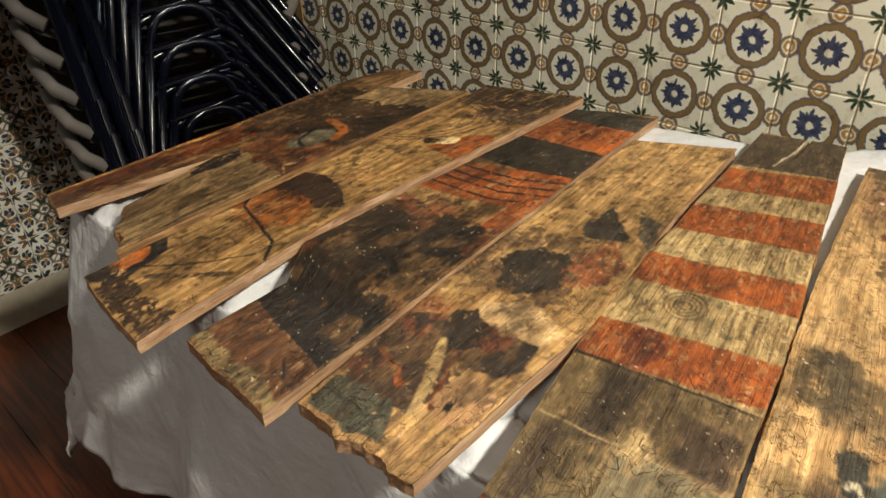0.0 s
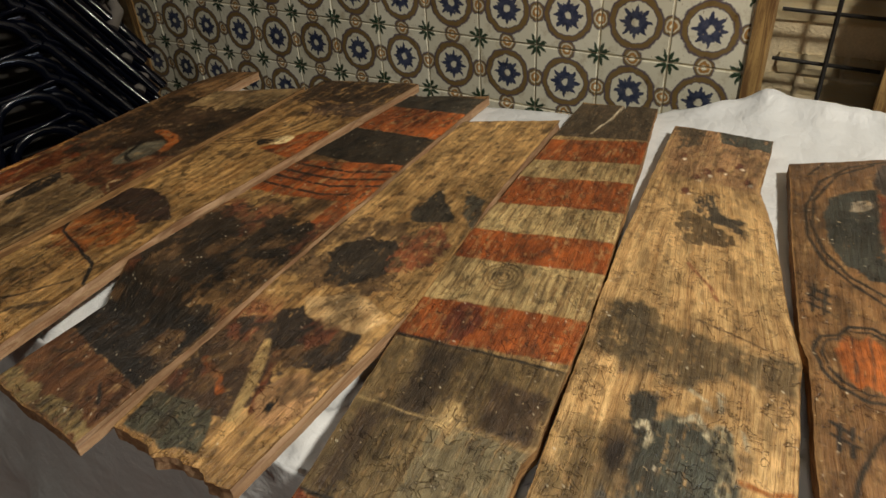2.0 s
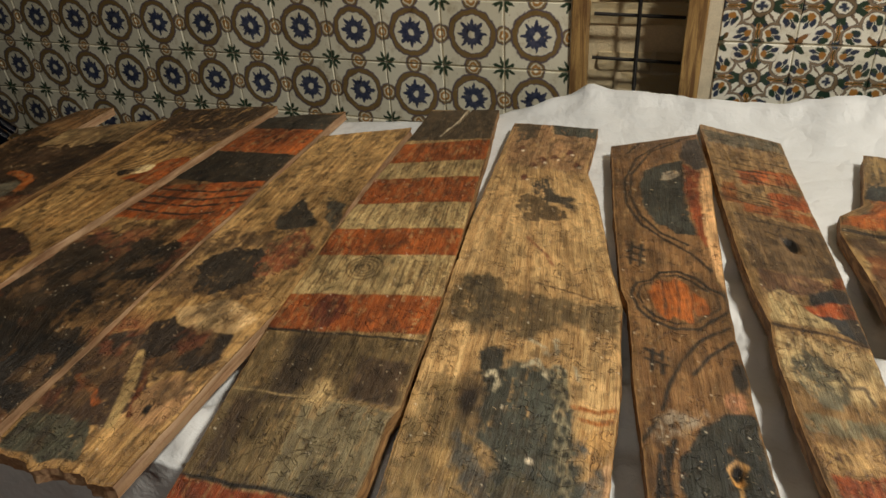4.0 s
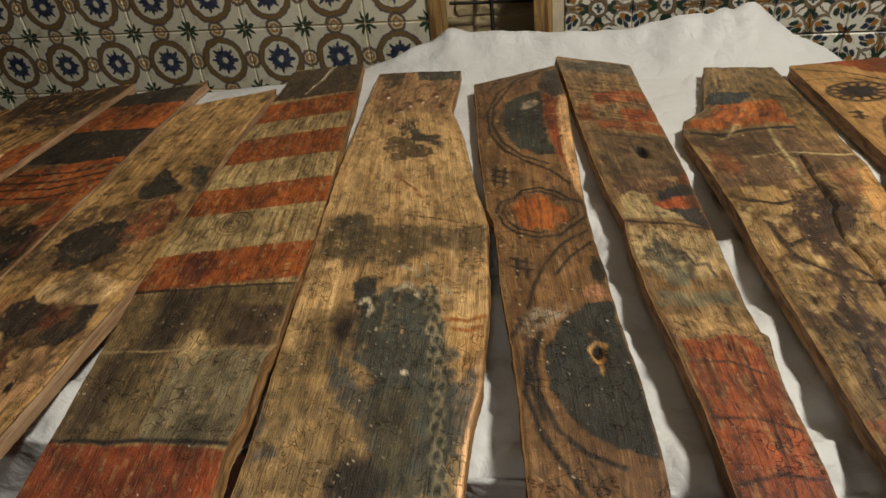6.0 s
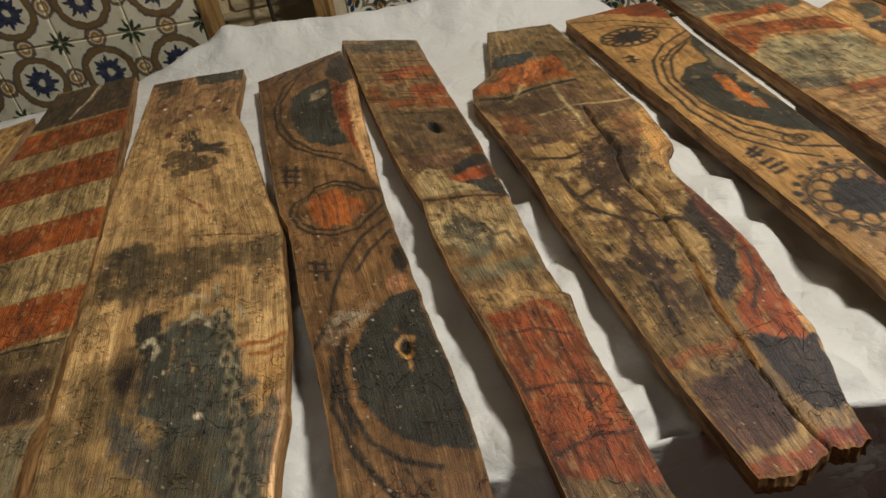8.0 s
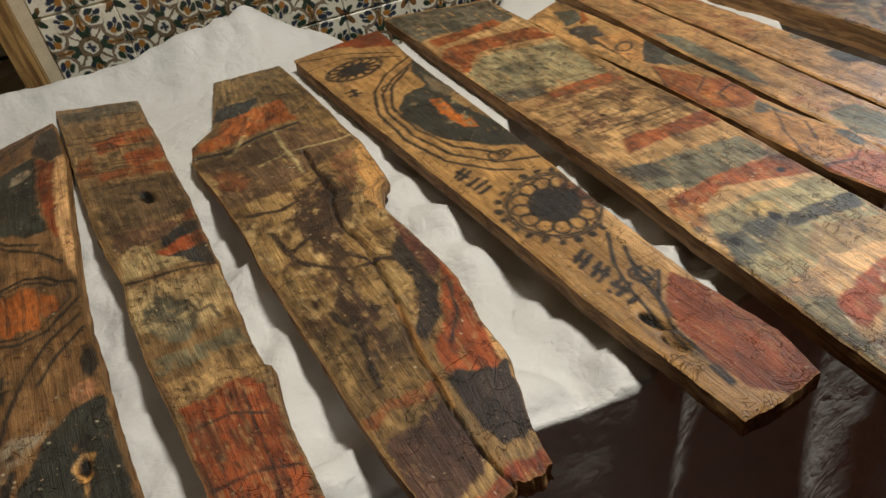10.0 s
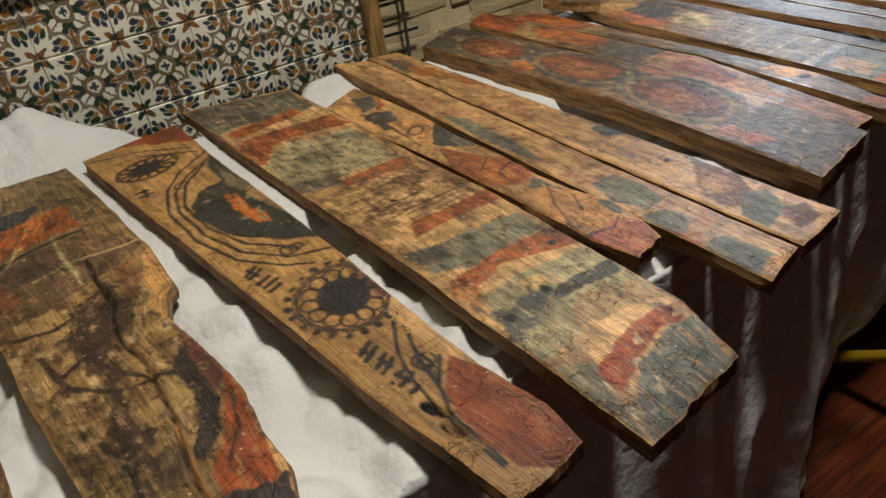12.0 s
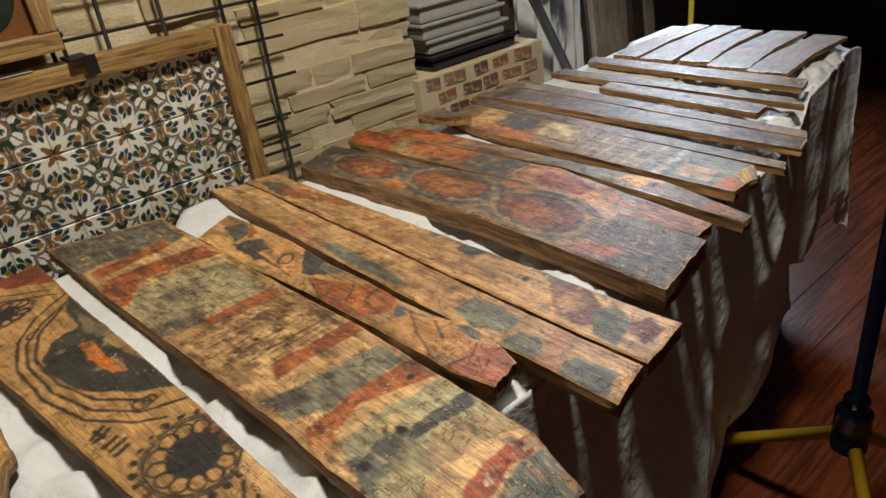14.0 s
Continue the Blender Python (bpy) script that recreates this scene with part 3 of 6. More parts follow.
        m = (m * (0.55 + 0.45 * self.n(200, 260, 2)))[..., None]
        self.col[:] = self.col * (1 - m) + np.array(col) * m
        return self

    def craze(self, col, s0):
        """A net of fine cracks in the paint."""
        a = np.abs(self.n(45, 45, 3) - 0.5)
        b = np.abs(self.n(60, 60, 3) - 0.5)
        m = (np.clip(1 - np.minimum(a, b) / 0.018, 0, 1) * (self.s > s0) * 0.75)[..., None]
        self.col[:] = self.col * (1 - m) + np.array(col) * m
        return self

    def patina(self, k=0.7):
        """Old grime and rubbing: uneven tone at two sizes, and flecks where the wood shows."""
        t = (self.n(11, 18) - 0.5) * 1.5 + (self.n(60, 80) - 0.5) * 1.3 + (self.n(30, 300) - 0.5) * 0.6
        self.col[:] = self.col * np.clip(1 + k * 1.25 * t, 0.22, 1.9)[..., None]
        bare = np.clip(self.col.max(-1) * 7 - 0.25, 0.06, 1)
        m = (np.clip((self.n(70, 150, 4) - 0.64) * 9, 0, 0.8) * k * bare)[..., None]
        self.col[:] = self.col * (1 - m) + np.array((0.33, 0.215, 0.10)) * m
        m = (np.clip((self.n(80, 120, 4) - 0.64) * 9, 0, 0.8) * k)[..., None]
        self.col[:] = self.col * (1 - m) + np.array((0.035, 0.025, 0.017)) * m
        return self

    def specks(self, amount=0.5, col=(0.50, 0.46, 0.38)):
        m = np.clip((self.n(240, 240, 2) - (0.955 - amount * 0.085)) * 30, 0, 0.8)[..., None]
        self.col[:] = self.col * (1 - m) + np.array(col) * m
        return self

    def scuffs(self, amount=0.5, dark=(0.045, 0.03, 0.018)):
        m = (np.clip((self.n(22, 60) - 0.60) * 8, 0, 1) * amount)[..., None]
        self.col[:] = self.col * (1 - m) + np.array(dark) * m
        bare = np.clip(self.col.max(-1) * 7 - 0.25, 0.06, 1)
        m = (np.clip((self.n(30, 260) - 0.66) * 9, 0, 1) * amount * 0.7 * bare)[..., None]
        self.col[:] = self.col * (1 - m) + np.array((0.40, 0.27, 0.13)) * m
        return self

    def crack(self, pts, width=0.003, depth=0.012):
        d = self.dist(pts) + (self.n(60) - 0.5) * 0.003
        k = np.exp(-((d / width) ** 2))
        self.dent -= depth * k
        return self


BOARDS = "old painted boards laid in a row"


def board(label, left, right, paint, pitch=0.0020, z=0.780, thick=0.019, side=None, jag=(0.003, 0.003), warp=0.003, seed=1):
    left, right = np.array(left), np.array(right)
    yf, yn = (left[0, 1], right[0, 1]), (left[-1, 1], right[-1, 1])
    long, wide = abs(yn[0] - yf[0]), float(np.mean(np.interp([0.2, 0.5, 0.8], np.linspace(0, 1, len(right)), right[:, 0]) - np.interp([0.2, 0.5, 0.8], np.linspace(0, 1, len(left)), left[:, 0])))
    ns, nw = max(int(long / pitch), 20), max(int(wide / pitch), 8)
    S_, W_ = np.meshgrid(np.linspace(0, 1, ns), np.linspace(0, 1, nw), indexing="ij")
    sl = (left[:, 1] - yf[0]) / (yn[0] - yf[0])
    sr = (right[:, 1] - yf[1]) / (yn[1] - yf[1])
    zero = S_ * 0
    wob = lambda k, f: (fbm(S_ * long * f, zero + k, seed + k, 5) - 0.5)
    xl = np.interp(S_, sl, left[:, 0]) + wob(3, 10) * 0.005 + wob(4, 70) * 0.0014
    xr = np.interp(S_, sr, right[:, 0]) + wob(5, 10) * 0.005 + wob(6, 70) * 0.0014
    end = lambda k: (fbm(W_ * wide * 28, zero + k, seed + k, 4) - 0.5)
    y0 = yf[0] + (yf[1] - yf[0]) * W_ + end(7) * 2 * jag[0]
    y1 = yn[0] + (yn[1] - yn[0]) * W_ + end(9) * 2 * jag[1]
    x, y = xl + (xr - xl) * W_, y0 + (y1 - y0) * S_
    p = Paint(S_, W_, long, wide, seed)
    paint(p)
    p.specks(0.3)
    edge = np.minimum(np.minimum(W_, 1 - W_) * wide, np.minimum(S_, 1 - S_) * long)
    # paint is rubbed off along the edges
    rub = np.clip(1 - edge / (0.0005 + 0.009 * np.clip(p.n(40) - 0.3, 0, 1)), 0, 1)[..., None] * 0.6
    p.col[:] = p.col * (1 - rub) + np.array((0.27, 0.155, 0.065)) * rub
    zz = z - 0.0015 * np.clip(1 - edge / 0.003, 0, 1) ** 2 + p.dent
    zz = zz + (fbm(S_ * long * 5, W_ * wide * 7, seed + 40) - 0.5) * warp + (fbm(S_ * long * 60, W_ * wide * 160, seed + 50) - 0.5) * 0.0012
    top = np.stack([x, y, zz], -1).reshape(-1, 3)
    idx = np.arange(ns * nw).reshape(ns, nw)
    quads = np.stack([idx[:-1, :-1], idx[1:, :-1], idx[1:, 1:], idx[:-1, 1:]], -1).reshape(-1, 4)
    rim = np.concatenate([idx[:-1, 0], idx[-1, :-1], idx[:0:-1, -1], idx[0, :0:-1]])
    low = top[rim].copy()
    low[:, 2] = z - thick
    mid = top[rim].copy()
    nrm = (np.stack([value_noise(np.arange(len(rim)) * 0.07, np.zeros(len(rim)) + 2.0, seed + q) for q in (1, 2)], -1) - 0.5) * 0.005
    mid[:, :2] += nrm
    mid[:, 2] = z - thick * 0.5
    nt, nr = len(top), len(rim)
    k = np.arange(nr)
    k2 = (k + 1) % nr
    sides = np.concatenate([np.stack([rim, nt + k, nt + k2, rim[k2]], -1), np.stack([nt + k, nt + nr + k, nt + nr + k2, nt + k2], -1)])
    faces = quads.tolist() + sides[:, ::-1].tolist() + [(nt + nr + k).tolist()]
    me = bpy.data.meshes.new("painted_board")
    me.from_pydata(np.concatenate([top, mid, low]).tolist(), [], faces)
    me.materials.append(PAINT)
    me.materials.append(side or BOARD_SIDE)
    nq = len(quads)
    me.polygons.foreach_set("material_index", [0] * nq + [1] * (len(faces) - nq))
    me.polygons.foreach_set("use_smooth", [True] * nq + [False] * (len(faces) - nq))
    col = np.ones((len(me.vertices), 4), np.float32)
    col[:nt, :3] = np.clip(p.col.reshape(-1, 3), 0.003, 0.9)
    col[:nt, 3] = p.alpha.reshape(-1)
    me.color_attributes.new("pigment", "FLOAT_COLOR", "POINT").data.foreach_set("color", col.ravel())
    gp = np.zeros((len(me.vertices), 3), np.float32)
    gp[:nt, 0], gp[:nt, 1], gp[:, 2] = p.a.ravel() + seed, p.b.ravel(), seed * 3.1
    me.attributes.new("grain_place", "FLOAT_VECTOR", "POINT").data.foreach_set("vector", gp.ravel())
    ob = new("painted_board", me)
    return tagged(ob, label, "painted board", BOARDS)


RED, ORANGE, BLACK, GREY, OCHRE, CREAM_P, DARK, SLATE, WINE = (0.25, 0.056, 0.022), (0.34, 0.085, 0.032), (0.022, 0.018, 0.015), (0.15, 0.14, 0.105), (0.36, 0.20, 0.065), (0.46, 0.37, 0.21), (0.055, 0.032, 0.018), (0.075, 0.085, 0.080), (0.13, 0.035, 0.025)


def p1(p):
    p.wood((0.27, 0.15, 0.065), (0.10, 0.05, 0.022)).band(0.50, 1.0, (0.16, 0.035, 0.018), w1=0.75, wear=0.4, ragged=0.02).band(0.2, 0.55, DARK, w0=0.15, wear=0.5, ragged=0.02)
    p.stroke([(0.5, 0.1), (1.0, 0.08)], 0.010, OCHRE, wear=0.5).patina(0.9).scuffs(0.6)


def p2(p):
    p.wood((0.34, 0.24, 0.12), (0.16, 0.10, 0.05)).band(0.16, 0.62, DARK, wear=0.25, ragged=0.03).band(0.45, 0.62, (0.16, 0.06, 0.025), wear=0.4, ragged=0.02)
    p.stroke([(0.33, 0.30), (0.345, 0.5), (0.38, 0.68), (0.43, 0.74)], 0.016, ORANGE).blob(0.45, 0.52, 0.045, 0.026, GREY, wear=0.2).stroke([(0.40, 0.35), (0.47, 0.42), (0.50, 0.6)], 0.006, BLACK)
    p.stroke([(0.33, 0.66), (0.35, 0.80), (0.39, 0.78), (0.36, 0.66)], 0.003, BLACK).blob(0.70, 0.12, 0.05, 0.02, BLACK, wear=0.4)
    p.stroke([(0.56, 0.92), (0.60, 0.80), (0.62, 0.98)], 0.002, CREAM_P).patina(0.8).scuffs(0.5)


def p3(p):
    p.wood((0.40, 0.25, 0.10), (0.23, 0.125, 0.045), 0.3).band(0.0, 0.13, DARK, wear=0.45, streak=0.5, ragged=0.02).band(0.13, 0.2, (0.10, 0.06, 0.04), w0=0.4, wear=0.4, ragged=0.02)
    for r in (0.10, 0.112, 0.124):
        p.ring(0.24, -0.05, r, 0.003, (0.09, 0.05, 0.025))
    p.shape([(0.37, 0.58), (0.30, 0.72), (0.27, 0.92), (0.30, 1.05), (0.40, 1.05)], RED, wear=0.3).blob(0.33, 0.66, 0.018, 0.016, CREAM_P).blob(0.345, 0.52, 0.012, 0.014, BLACK)
    p.shape([(0.58, -0.1), (0.565, 0.25), (0.585, 0.6), (0.633, 0.93), (0.66, 0.7), (0.665, 0.3), (0.68, -0.1)], (0.05, 0.026, 0.017), wear=0.18)
    p.blob(0.70, 0.35, 0.055, 0.07, (0.27, 0.075, 0.03), wear=0.45, ragged=0.02).stroke([(0.70, 0.0), (0.724, 0.1), (0.745, 0.5), (0.764, 0.82), (0.80, 0.98)], 0.005, BLACK)
    p.stroke([(0.96, 0.05), (0.88, 0.5), (0.80, 0.85)], 0.003, BLACK).stroke([(0.93, 0.4), (0.85, 0.9)], 0.010, (0.08, 0.05, 0.025), wear=0.55)
    p.shape([(0.86, 0.0), (0.88, 0.22), (0.96, 0.3), (1.0, 0.1), (1.0, 0.0)], BLACK, wear=0.3).blob(0.93, 0.06, 0.03, 0.02, ORANGE).band(0.95, 1.0, DARK, w0=0.2, wear=0.5, ragged=0.02)
    p.crack([(0.28, 0.55), (0.36, 0.62), (0.40, 0.50), (0.46, 0.6)], 0.0015, 0.002).patina(0.8).scuffs(0.6)


def p4(p):
    p.wood((0.26, 0.15, 0.065), (0.11, 0.06, 0.03)).band(0.0, 0.088, (0.045, 0.040, 0.033), skew=-0.04, wear=0.12).band(0.088, 0.212, RED, skew=-0.04, wear=0.15).band(0.212, 0.35, (0.030, 0.024, 0.018), skew=-0.04, wear=0.12)
    p.band(0.35, 0.49, RED, skew=0.02, wear=0.3, streak=0.6)
    for k in (0.375, 0.405, 0.43, 0.46):
        p.stroke([(k, 0.0), (k + 0.012, 0.6), (k - 0.01, 1.0)], 0.006, (0.035, 0.02, 0.014), wear=0.4)
    p.band(0.49, 0.56, (0.24, 0.15, 0.06), w1=0.6, wear=0.5, streak=0.7).band(0.43, 0.56, RED, w0=0.82, wear=0.3)
    p.band(0.55, 0.86, (0.034, 0.024, 0.016), wear=0.2, ragged=0.03).band(0.66, 0.78, (0.14, 0.08, 0.035), w0=0.7, wear=0.5, ragged=0.02)
    p.band(0.79, 0.905, (0.020, 0.017, 0.015), skew=-0.03, wear=0.06).band(0.905, 1.0, (0.115, 0.05, 0.022), skew=-0.03, wear=0.12).band(0.975, 1.0, (0.20, 0.15, 0.07), wear=0.5, ragged=0.012)
    p.mottle((0.11, 0.062, 0.030), 0.52, 0.90, 24, 0.55).mottle((0.15, 0.05, 0.024), 0.50, 0.80, 16, 0.62)
    p.stroke([(0.935, 0.72), (0.955, 0.86)], 0.004, BLACK).patina(0.9).scuffs(0.35).specks(0.9)


def p5(p):
    p.wood((0.42, 0.27, 0.115), (0.26, 0.15, 0.06), 0.2).shape([(0.335, 0.5), (0.40, 0.42), (0.455, 0.5), (0.44, 0.86)], (0.05, 0.043, 0.034), wear=0.25).shape([(0.33, 0.72), (0.36, 0.95), (0.47, 1.05), (0.42, 0.88)], (0.09, 0.08, 0.06), wear=0.4)
    p.band(0.46, 0.66, (0.13, 0.08, 0.04), w1=0.75, wear=0.45, ragged=0.03).blob(0.58, 0.42, 0.05, 0.04, (0.035, 0.028, 0.022), wear=0.3, ragged=0.015).blob(0.53, 0.75, 0.05, 0.03, (0.24, 0.08, 0.035), wear=0.55, ragged=0.02)
    p.shape([(0.69, 0.30), (0.66, 0.6), (0.70, 0.95), (0.735, 0.88), (0.75, 0.6), (0.705, 0.36)], (0.42, 0.29, 0.15), wear=0.2)
    p.shape([(0.706, 0.36), (0.75, 0.6), (0.735, 0.88), (0.79, 0.94), (0.82, 0.84), (0.828, 0.68), (0.80, 0.52), (0.84, 0.3), (0.86, 0.02), (0.77, 0.0), (0.75, 0.2)], (0.036, 0.026, 0.020), wear=0.12)
    p.band(0.80, 0.93, (0.06, 0.035, 0.022), w1=0.62, wear=0.3, ragged=0.02).stroke([(0.86, 0.12), (0.872, 0.25), (0.89, 0.42), (0.875, 0.30)], 0.010, (0.30, 0.07, 0.025), wear=0.3)
    p.stroke([(0.794, 0.38), (0.86, 0.52), (0.925, 0.63)], 0.012, (0.28, 0.20, 0.09)).stroke([(0.81, 0.50), (0.909, 0.70)], 0.007, WINE).blob(0.875, 0.82, 0.035, 0.028, (0.34, 0.20, 0.10), wear=0.3)
    p.shape([(0.935, 0.04), (0.92, 0.48), (0.985, 0.66), (0.995, 0.05)], (0.070, 0.070, 0.050), ragged=0.003, wear=0.1)
    for a, b in (((0.962, 0.05), (0.952, 0.55)), ((0.93, 0.25), (0.99, 0.30)), ((0.925, 0.44), (0.985, 0.55))):
        p.stroke([a, b], 0.003, (0.035, 0.035, 0.026), wear=0.1)
    p.mottle((0.13, 0.075, 0.036), 0.68, 0.95, 26, 0.56).mottle((0.17, 0.055, 0.028), 0.70, 0.93, 18, 0.62)
    p.blob(0.893, 0.77, 0.006, 0.005, (0.01, 0.008, 0.006), wear=0).patina(0.7).scuffs(0.5)


def p6(p):
    p.wood((0.36, 0.26, 0.125), (0.20, 0.125, 0.055), 0.3).band(0, 0.145, (0.075, 0.055, 0.036), wear=0.15, skew=0.02)
    for a, b in ((0.234, 0.295), (0.378, 0.453), (0.522, 0.611)):
        p.band(a, b, (0.33, 0.25, 0.125), skew=0.03, wear=0.45, streak=0.8)
        for q in range(26):
            w = random.random()
            p.stroke([(a + 0.005, w), (b - random.uniform(0.0, 0.04), w + 0.01)], 0.0016, (0.12, 0.075, 0.035), wear=0.35)
    for a, b in ((0.155, 0.234), (0.295, 0.378), (0.453, 0.522), (0.611, 0.682)):
        p.band(a, b, RED, skew=0.03, ragged=0.002, wear=0.14)
    p.blob(0.645, 0.33, 0.035, 0.022, (0.12, 0.025, 0.02), wear=0.3, ragged=0.012)
    for r in (0.008, 0.014, 0.020, 0.027):
        p.ring(0.555, 0.40, r, 0.0022, (0.13, 0.085, 0.04))
    p.stroke([(0.694, 0.0), (0.688, 0.5), (0.680, 1.0)], 0.005, BLACK, wear=0.15)
    p.band(0.69, 0.785, (0.15, 0.105, 0.05), skew=0.02, wear=0.25).band(0.785, 0.90, (0.15, 0.11, 0.055), wear=0.3, w1=0.48, streak=0.5).band(0.785, 0.90, (0.165, 0.14, 0.085), w0=0.48, wear=0.2)
    p.shape([(0.69, 0.20), (0.69, 0.46), (0.79, 0.40), (0.80, 0.22)], (0.05, 0.035, 0.022), wear=0.3, ragged=0.006, soft=0.008).shape([(0.80, 0.05), (0.80, 0.22), (0.90, 0.2), (0.90, 0.04)], (0.06, 0.04, 0.025), wear=0.4, soft=0.01, ragged=0.008)
    p.shape([(0.718, 0.66), (0.715, 0.97), (0.783, 0.97), (0.780, 0.68)], (0.075, 0.048, 0.028), ragged=0.004, soft=0.004, wear=0.2).shape([(0.755, 0.50), (0.77, 0.62), (0.80, 0.62), (0.795, 0.48)], (0.38, 0.28, 0.14), soft=0.006, ragged=0.005, wear=0.3)
    p.stroke([(0.79, 0.0), (0.785, 1.0)], 0.0022, (0.30, 0.22, 0.11)).stroke([(0.79, 0.48), (0.90, 0.46)], 0.002, (0.09, 0.06, 0.03))
    p.letters(0.855, 0.70, 0.018, 2, (0.30, 0.25, 0.15)).stroke([(0.901, 0.0), (0.897, 1.0)], 0.005, BLACK, wear=0.1).band(0.903, 1.0, (0.22, 0.042, 0.022), wear=0.1)
    p.stroke([(0, 0.55), (0.06, 0.5), (0.10, 0.42), (0.13, 0.38)], 0.005, (0.42, 0.38, 0.30)).crack([(0, 0.58), (0.06, 0.53), (0.12, 0.44)], 0.003, 0.006).patina(0.6).scuffs(0.4).specks(0.7)


def p7(p):
    p.wood((0.46, 0.315, 0.155), (0.34, 0.215, 0.10), 0.12)
    p.shape([(0.521, 0.103), (0.504, 0.328), (0.53, 0.344), (0.533, 0.72), (0.529, 1.009), (0.586, 1.003), (0.579, 0.704), (0.617, 0.513), (0.619, 0.212), (0.599, 0.065), (0.554, 0.033)], (0.135, 0.096, 0.050), wear=0.30, ragged=0.012, soft=0.006).shape([(0.515, 0.099), (0.507, 0.273), (0.559, 0.351), (0.595, 0.339), (0.602, 0.201)], (0.075, 0.058, 0.036), wear=0.40, ragged=0.014, soft=0.005)
    p.shape([(-0.012, -0.025), (-0.02, 1.013), (0.109, 0.998), (0.192, 0.955), (0.18, 0.623), (0.185, 0.08)], (0.26, 0.155, 0.082), wear=0.35, ragged=0.012, soft=0.006).shape([(-0.017, 0.42), (-0.02, 1), (0.049, 1.022), (0.042, 0.527)], (0.055, 0.058, 0.048), wear=0.3, ragged=0.008).shape([(0.007, 0.033), (-0.007, 0.331), (0.062, 0.34), (0.087, 0.143)], (0.10, 0.075, 0.05), wear=0.4, ragged=0.012)
    for s, w in [(0.113, 0.202), (0.176, 0.399), (0.137, 0.619), (0.113, 0.757), (0.153, 0.486), (0.159, 0.864), (0.221, 0.32)]:
        p.blob(s, w, 0.010, 0.007, (0.13, 0.05, 0.03), wear=0.4, ragged=0.006).blob(s + 0.01, w + 0.04, 0.003, 0.003, (0.55, 0.50, 0.42), wear=0.2)
    p.shape([(0.236, 0.386), (0.22, 0.583), (0.267, 0.644), (0.276, 0.811), (0.311, 0.774), (0.294, 0.603), (0.337, 0.613), (0.317, 0.484)], (0.060, 0.050, 0.038), wear=0.5, ragged=0.014, soft=0.004).shape([(0.317, 0.306), (0.274, 0.392), (0.318, 0.7), (0.342, 0.74), (0.359, 0.426)], (0.11, 0.075, 0.04), wear=0.45, ragged=0.014)
    p.stroke([(0.404, 0.442), (0.441, 0.586), (0.463, 0.622)], 0.005, (0.26, 0.12, 0.06), wear=0.4).stroke([(0.545, 0.461), (0.506, 0.522), (0.529, 0.948)], 0.003, (0.16, 0.10, 0.05), wear=0.4)
    p.shape([(0.692, 0.119), (0.708, 0.253), (0.773, 0.37), (0.816, 0.47), (0.925, 0.604), (0.94, -0.035), (0.85, 0.033), (0.755, 0.065)], (0.20, 0.14, 0.066), wear=0.3, streak=0.6, ragged=0.02, soft=0.008).mottle((0.075, 0.085, 0.090), 0.72, 1.05, 22, 0.55).mottle((0.33, 0.22, 0.095), 0.70, 1.05, 30, 0.58)
    p.shape([(0.733, 0.333), (0.679, 0.351), (0.655, 0.515), (0.666, 0.712), (0.709, 0.801), (0.766, 0.844), (0.821, 0.911), (0.917, 0.972), (0.925, 0.604), (0.855, 0.506), (0.809, 0.502), (0.773, 0.384)], (0.062, 0.068, 0.058), wear=0.25, streak=0.45, ragged=0.010, soft=0.005).shape([(0.809, 0.502), (0.799, 0.613), (0.811, 0.731), (0.921, 0.801), (0.925, 0.614)], (0.100, 0.090, 0.056), wear=0.4, streak=0.7, ragged=0.016, soft=0.008)
    p.blob(0.727, 0.298, 0.035, 0.013, (0.032, 0.022, 0.016), wear=0.1, soft=0.007).blob(0.912, 0.526, 0.030, 0.026, (0.030, 0.024, 0.018), wear=0.2, soft=0.008).blob(0.669, 0.358, 0.030, 0.012, (0.035, 0.035, 0.030), wear=0.2, ragged=0.006)
    for line in ([(0.686, 0.346), (0.678, 0.384), (0.692, 0.417), (0.706, 0.399)], [(0.662, 0.52), (0.646, 0.586), (0.665, 0.643), (0.652, 0.693)], [(0.667, 0.632), (0.674, 0.67), (0.656, 0.723)], [(0.615, 0.542), (0.625, 0.609), (0.637, 0.633)], [(0.608, 0.666), (0.634, 0.681)], [(0.648, 0.778), (0.667, 0.799)]):
        p.stroke(line, 0.0045, (0.40, 0.37, 0.28), wear=0.45, ragged=0.003)
    p.shape([(0.66, 0.651), (0.659, 0.739), (0.918, 0.929), (0.919, 0.86)], (0.10, 0.095, 0.066), wear=0.3, ragged=0.003)
    s0, w0, s1, w1 = 0.664, 0.69, 0.913, 0.904
    for k in range(17):
        u = k / 16
        p.outline(s0 + (s1 - s0) * u, w0 + (w1 - w0) * u + 0.006 * (-1) ** k, 0.0115, 0.0060, 0.0022, (0.034, 0.034, 0.028)).outline(s0 + (s1 - s0) * u - 0.004, w0 + (w1 - w0) * u - 0.01 * (-1) ** k, 0.0085, 0.0045, 0.0014, (0.21, 0.19, 0.13))
    p.outline(0.66, 0.114, 0.009, 0.010, 0.002, (0.20, 0.13, 0.06)).blob(0.784, 0.639, 0.0022, 0.0020, (0.55, 0.50, 0.42), wear=0)
    p.stroke([(0.705, 0.793), (0.706, 0.909), (0.698, 0.977)], 0.006, (0.27, 0.085, 0.036), wear=0.35).stroke([(0.719, 0.84), (0.721, 0.915), (0.714, 0.973)], 0.006, (0.27, 0.085, 0.036), wear=0.35)
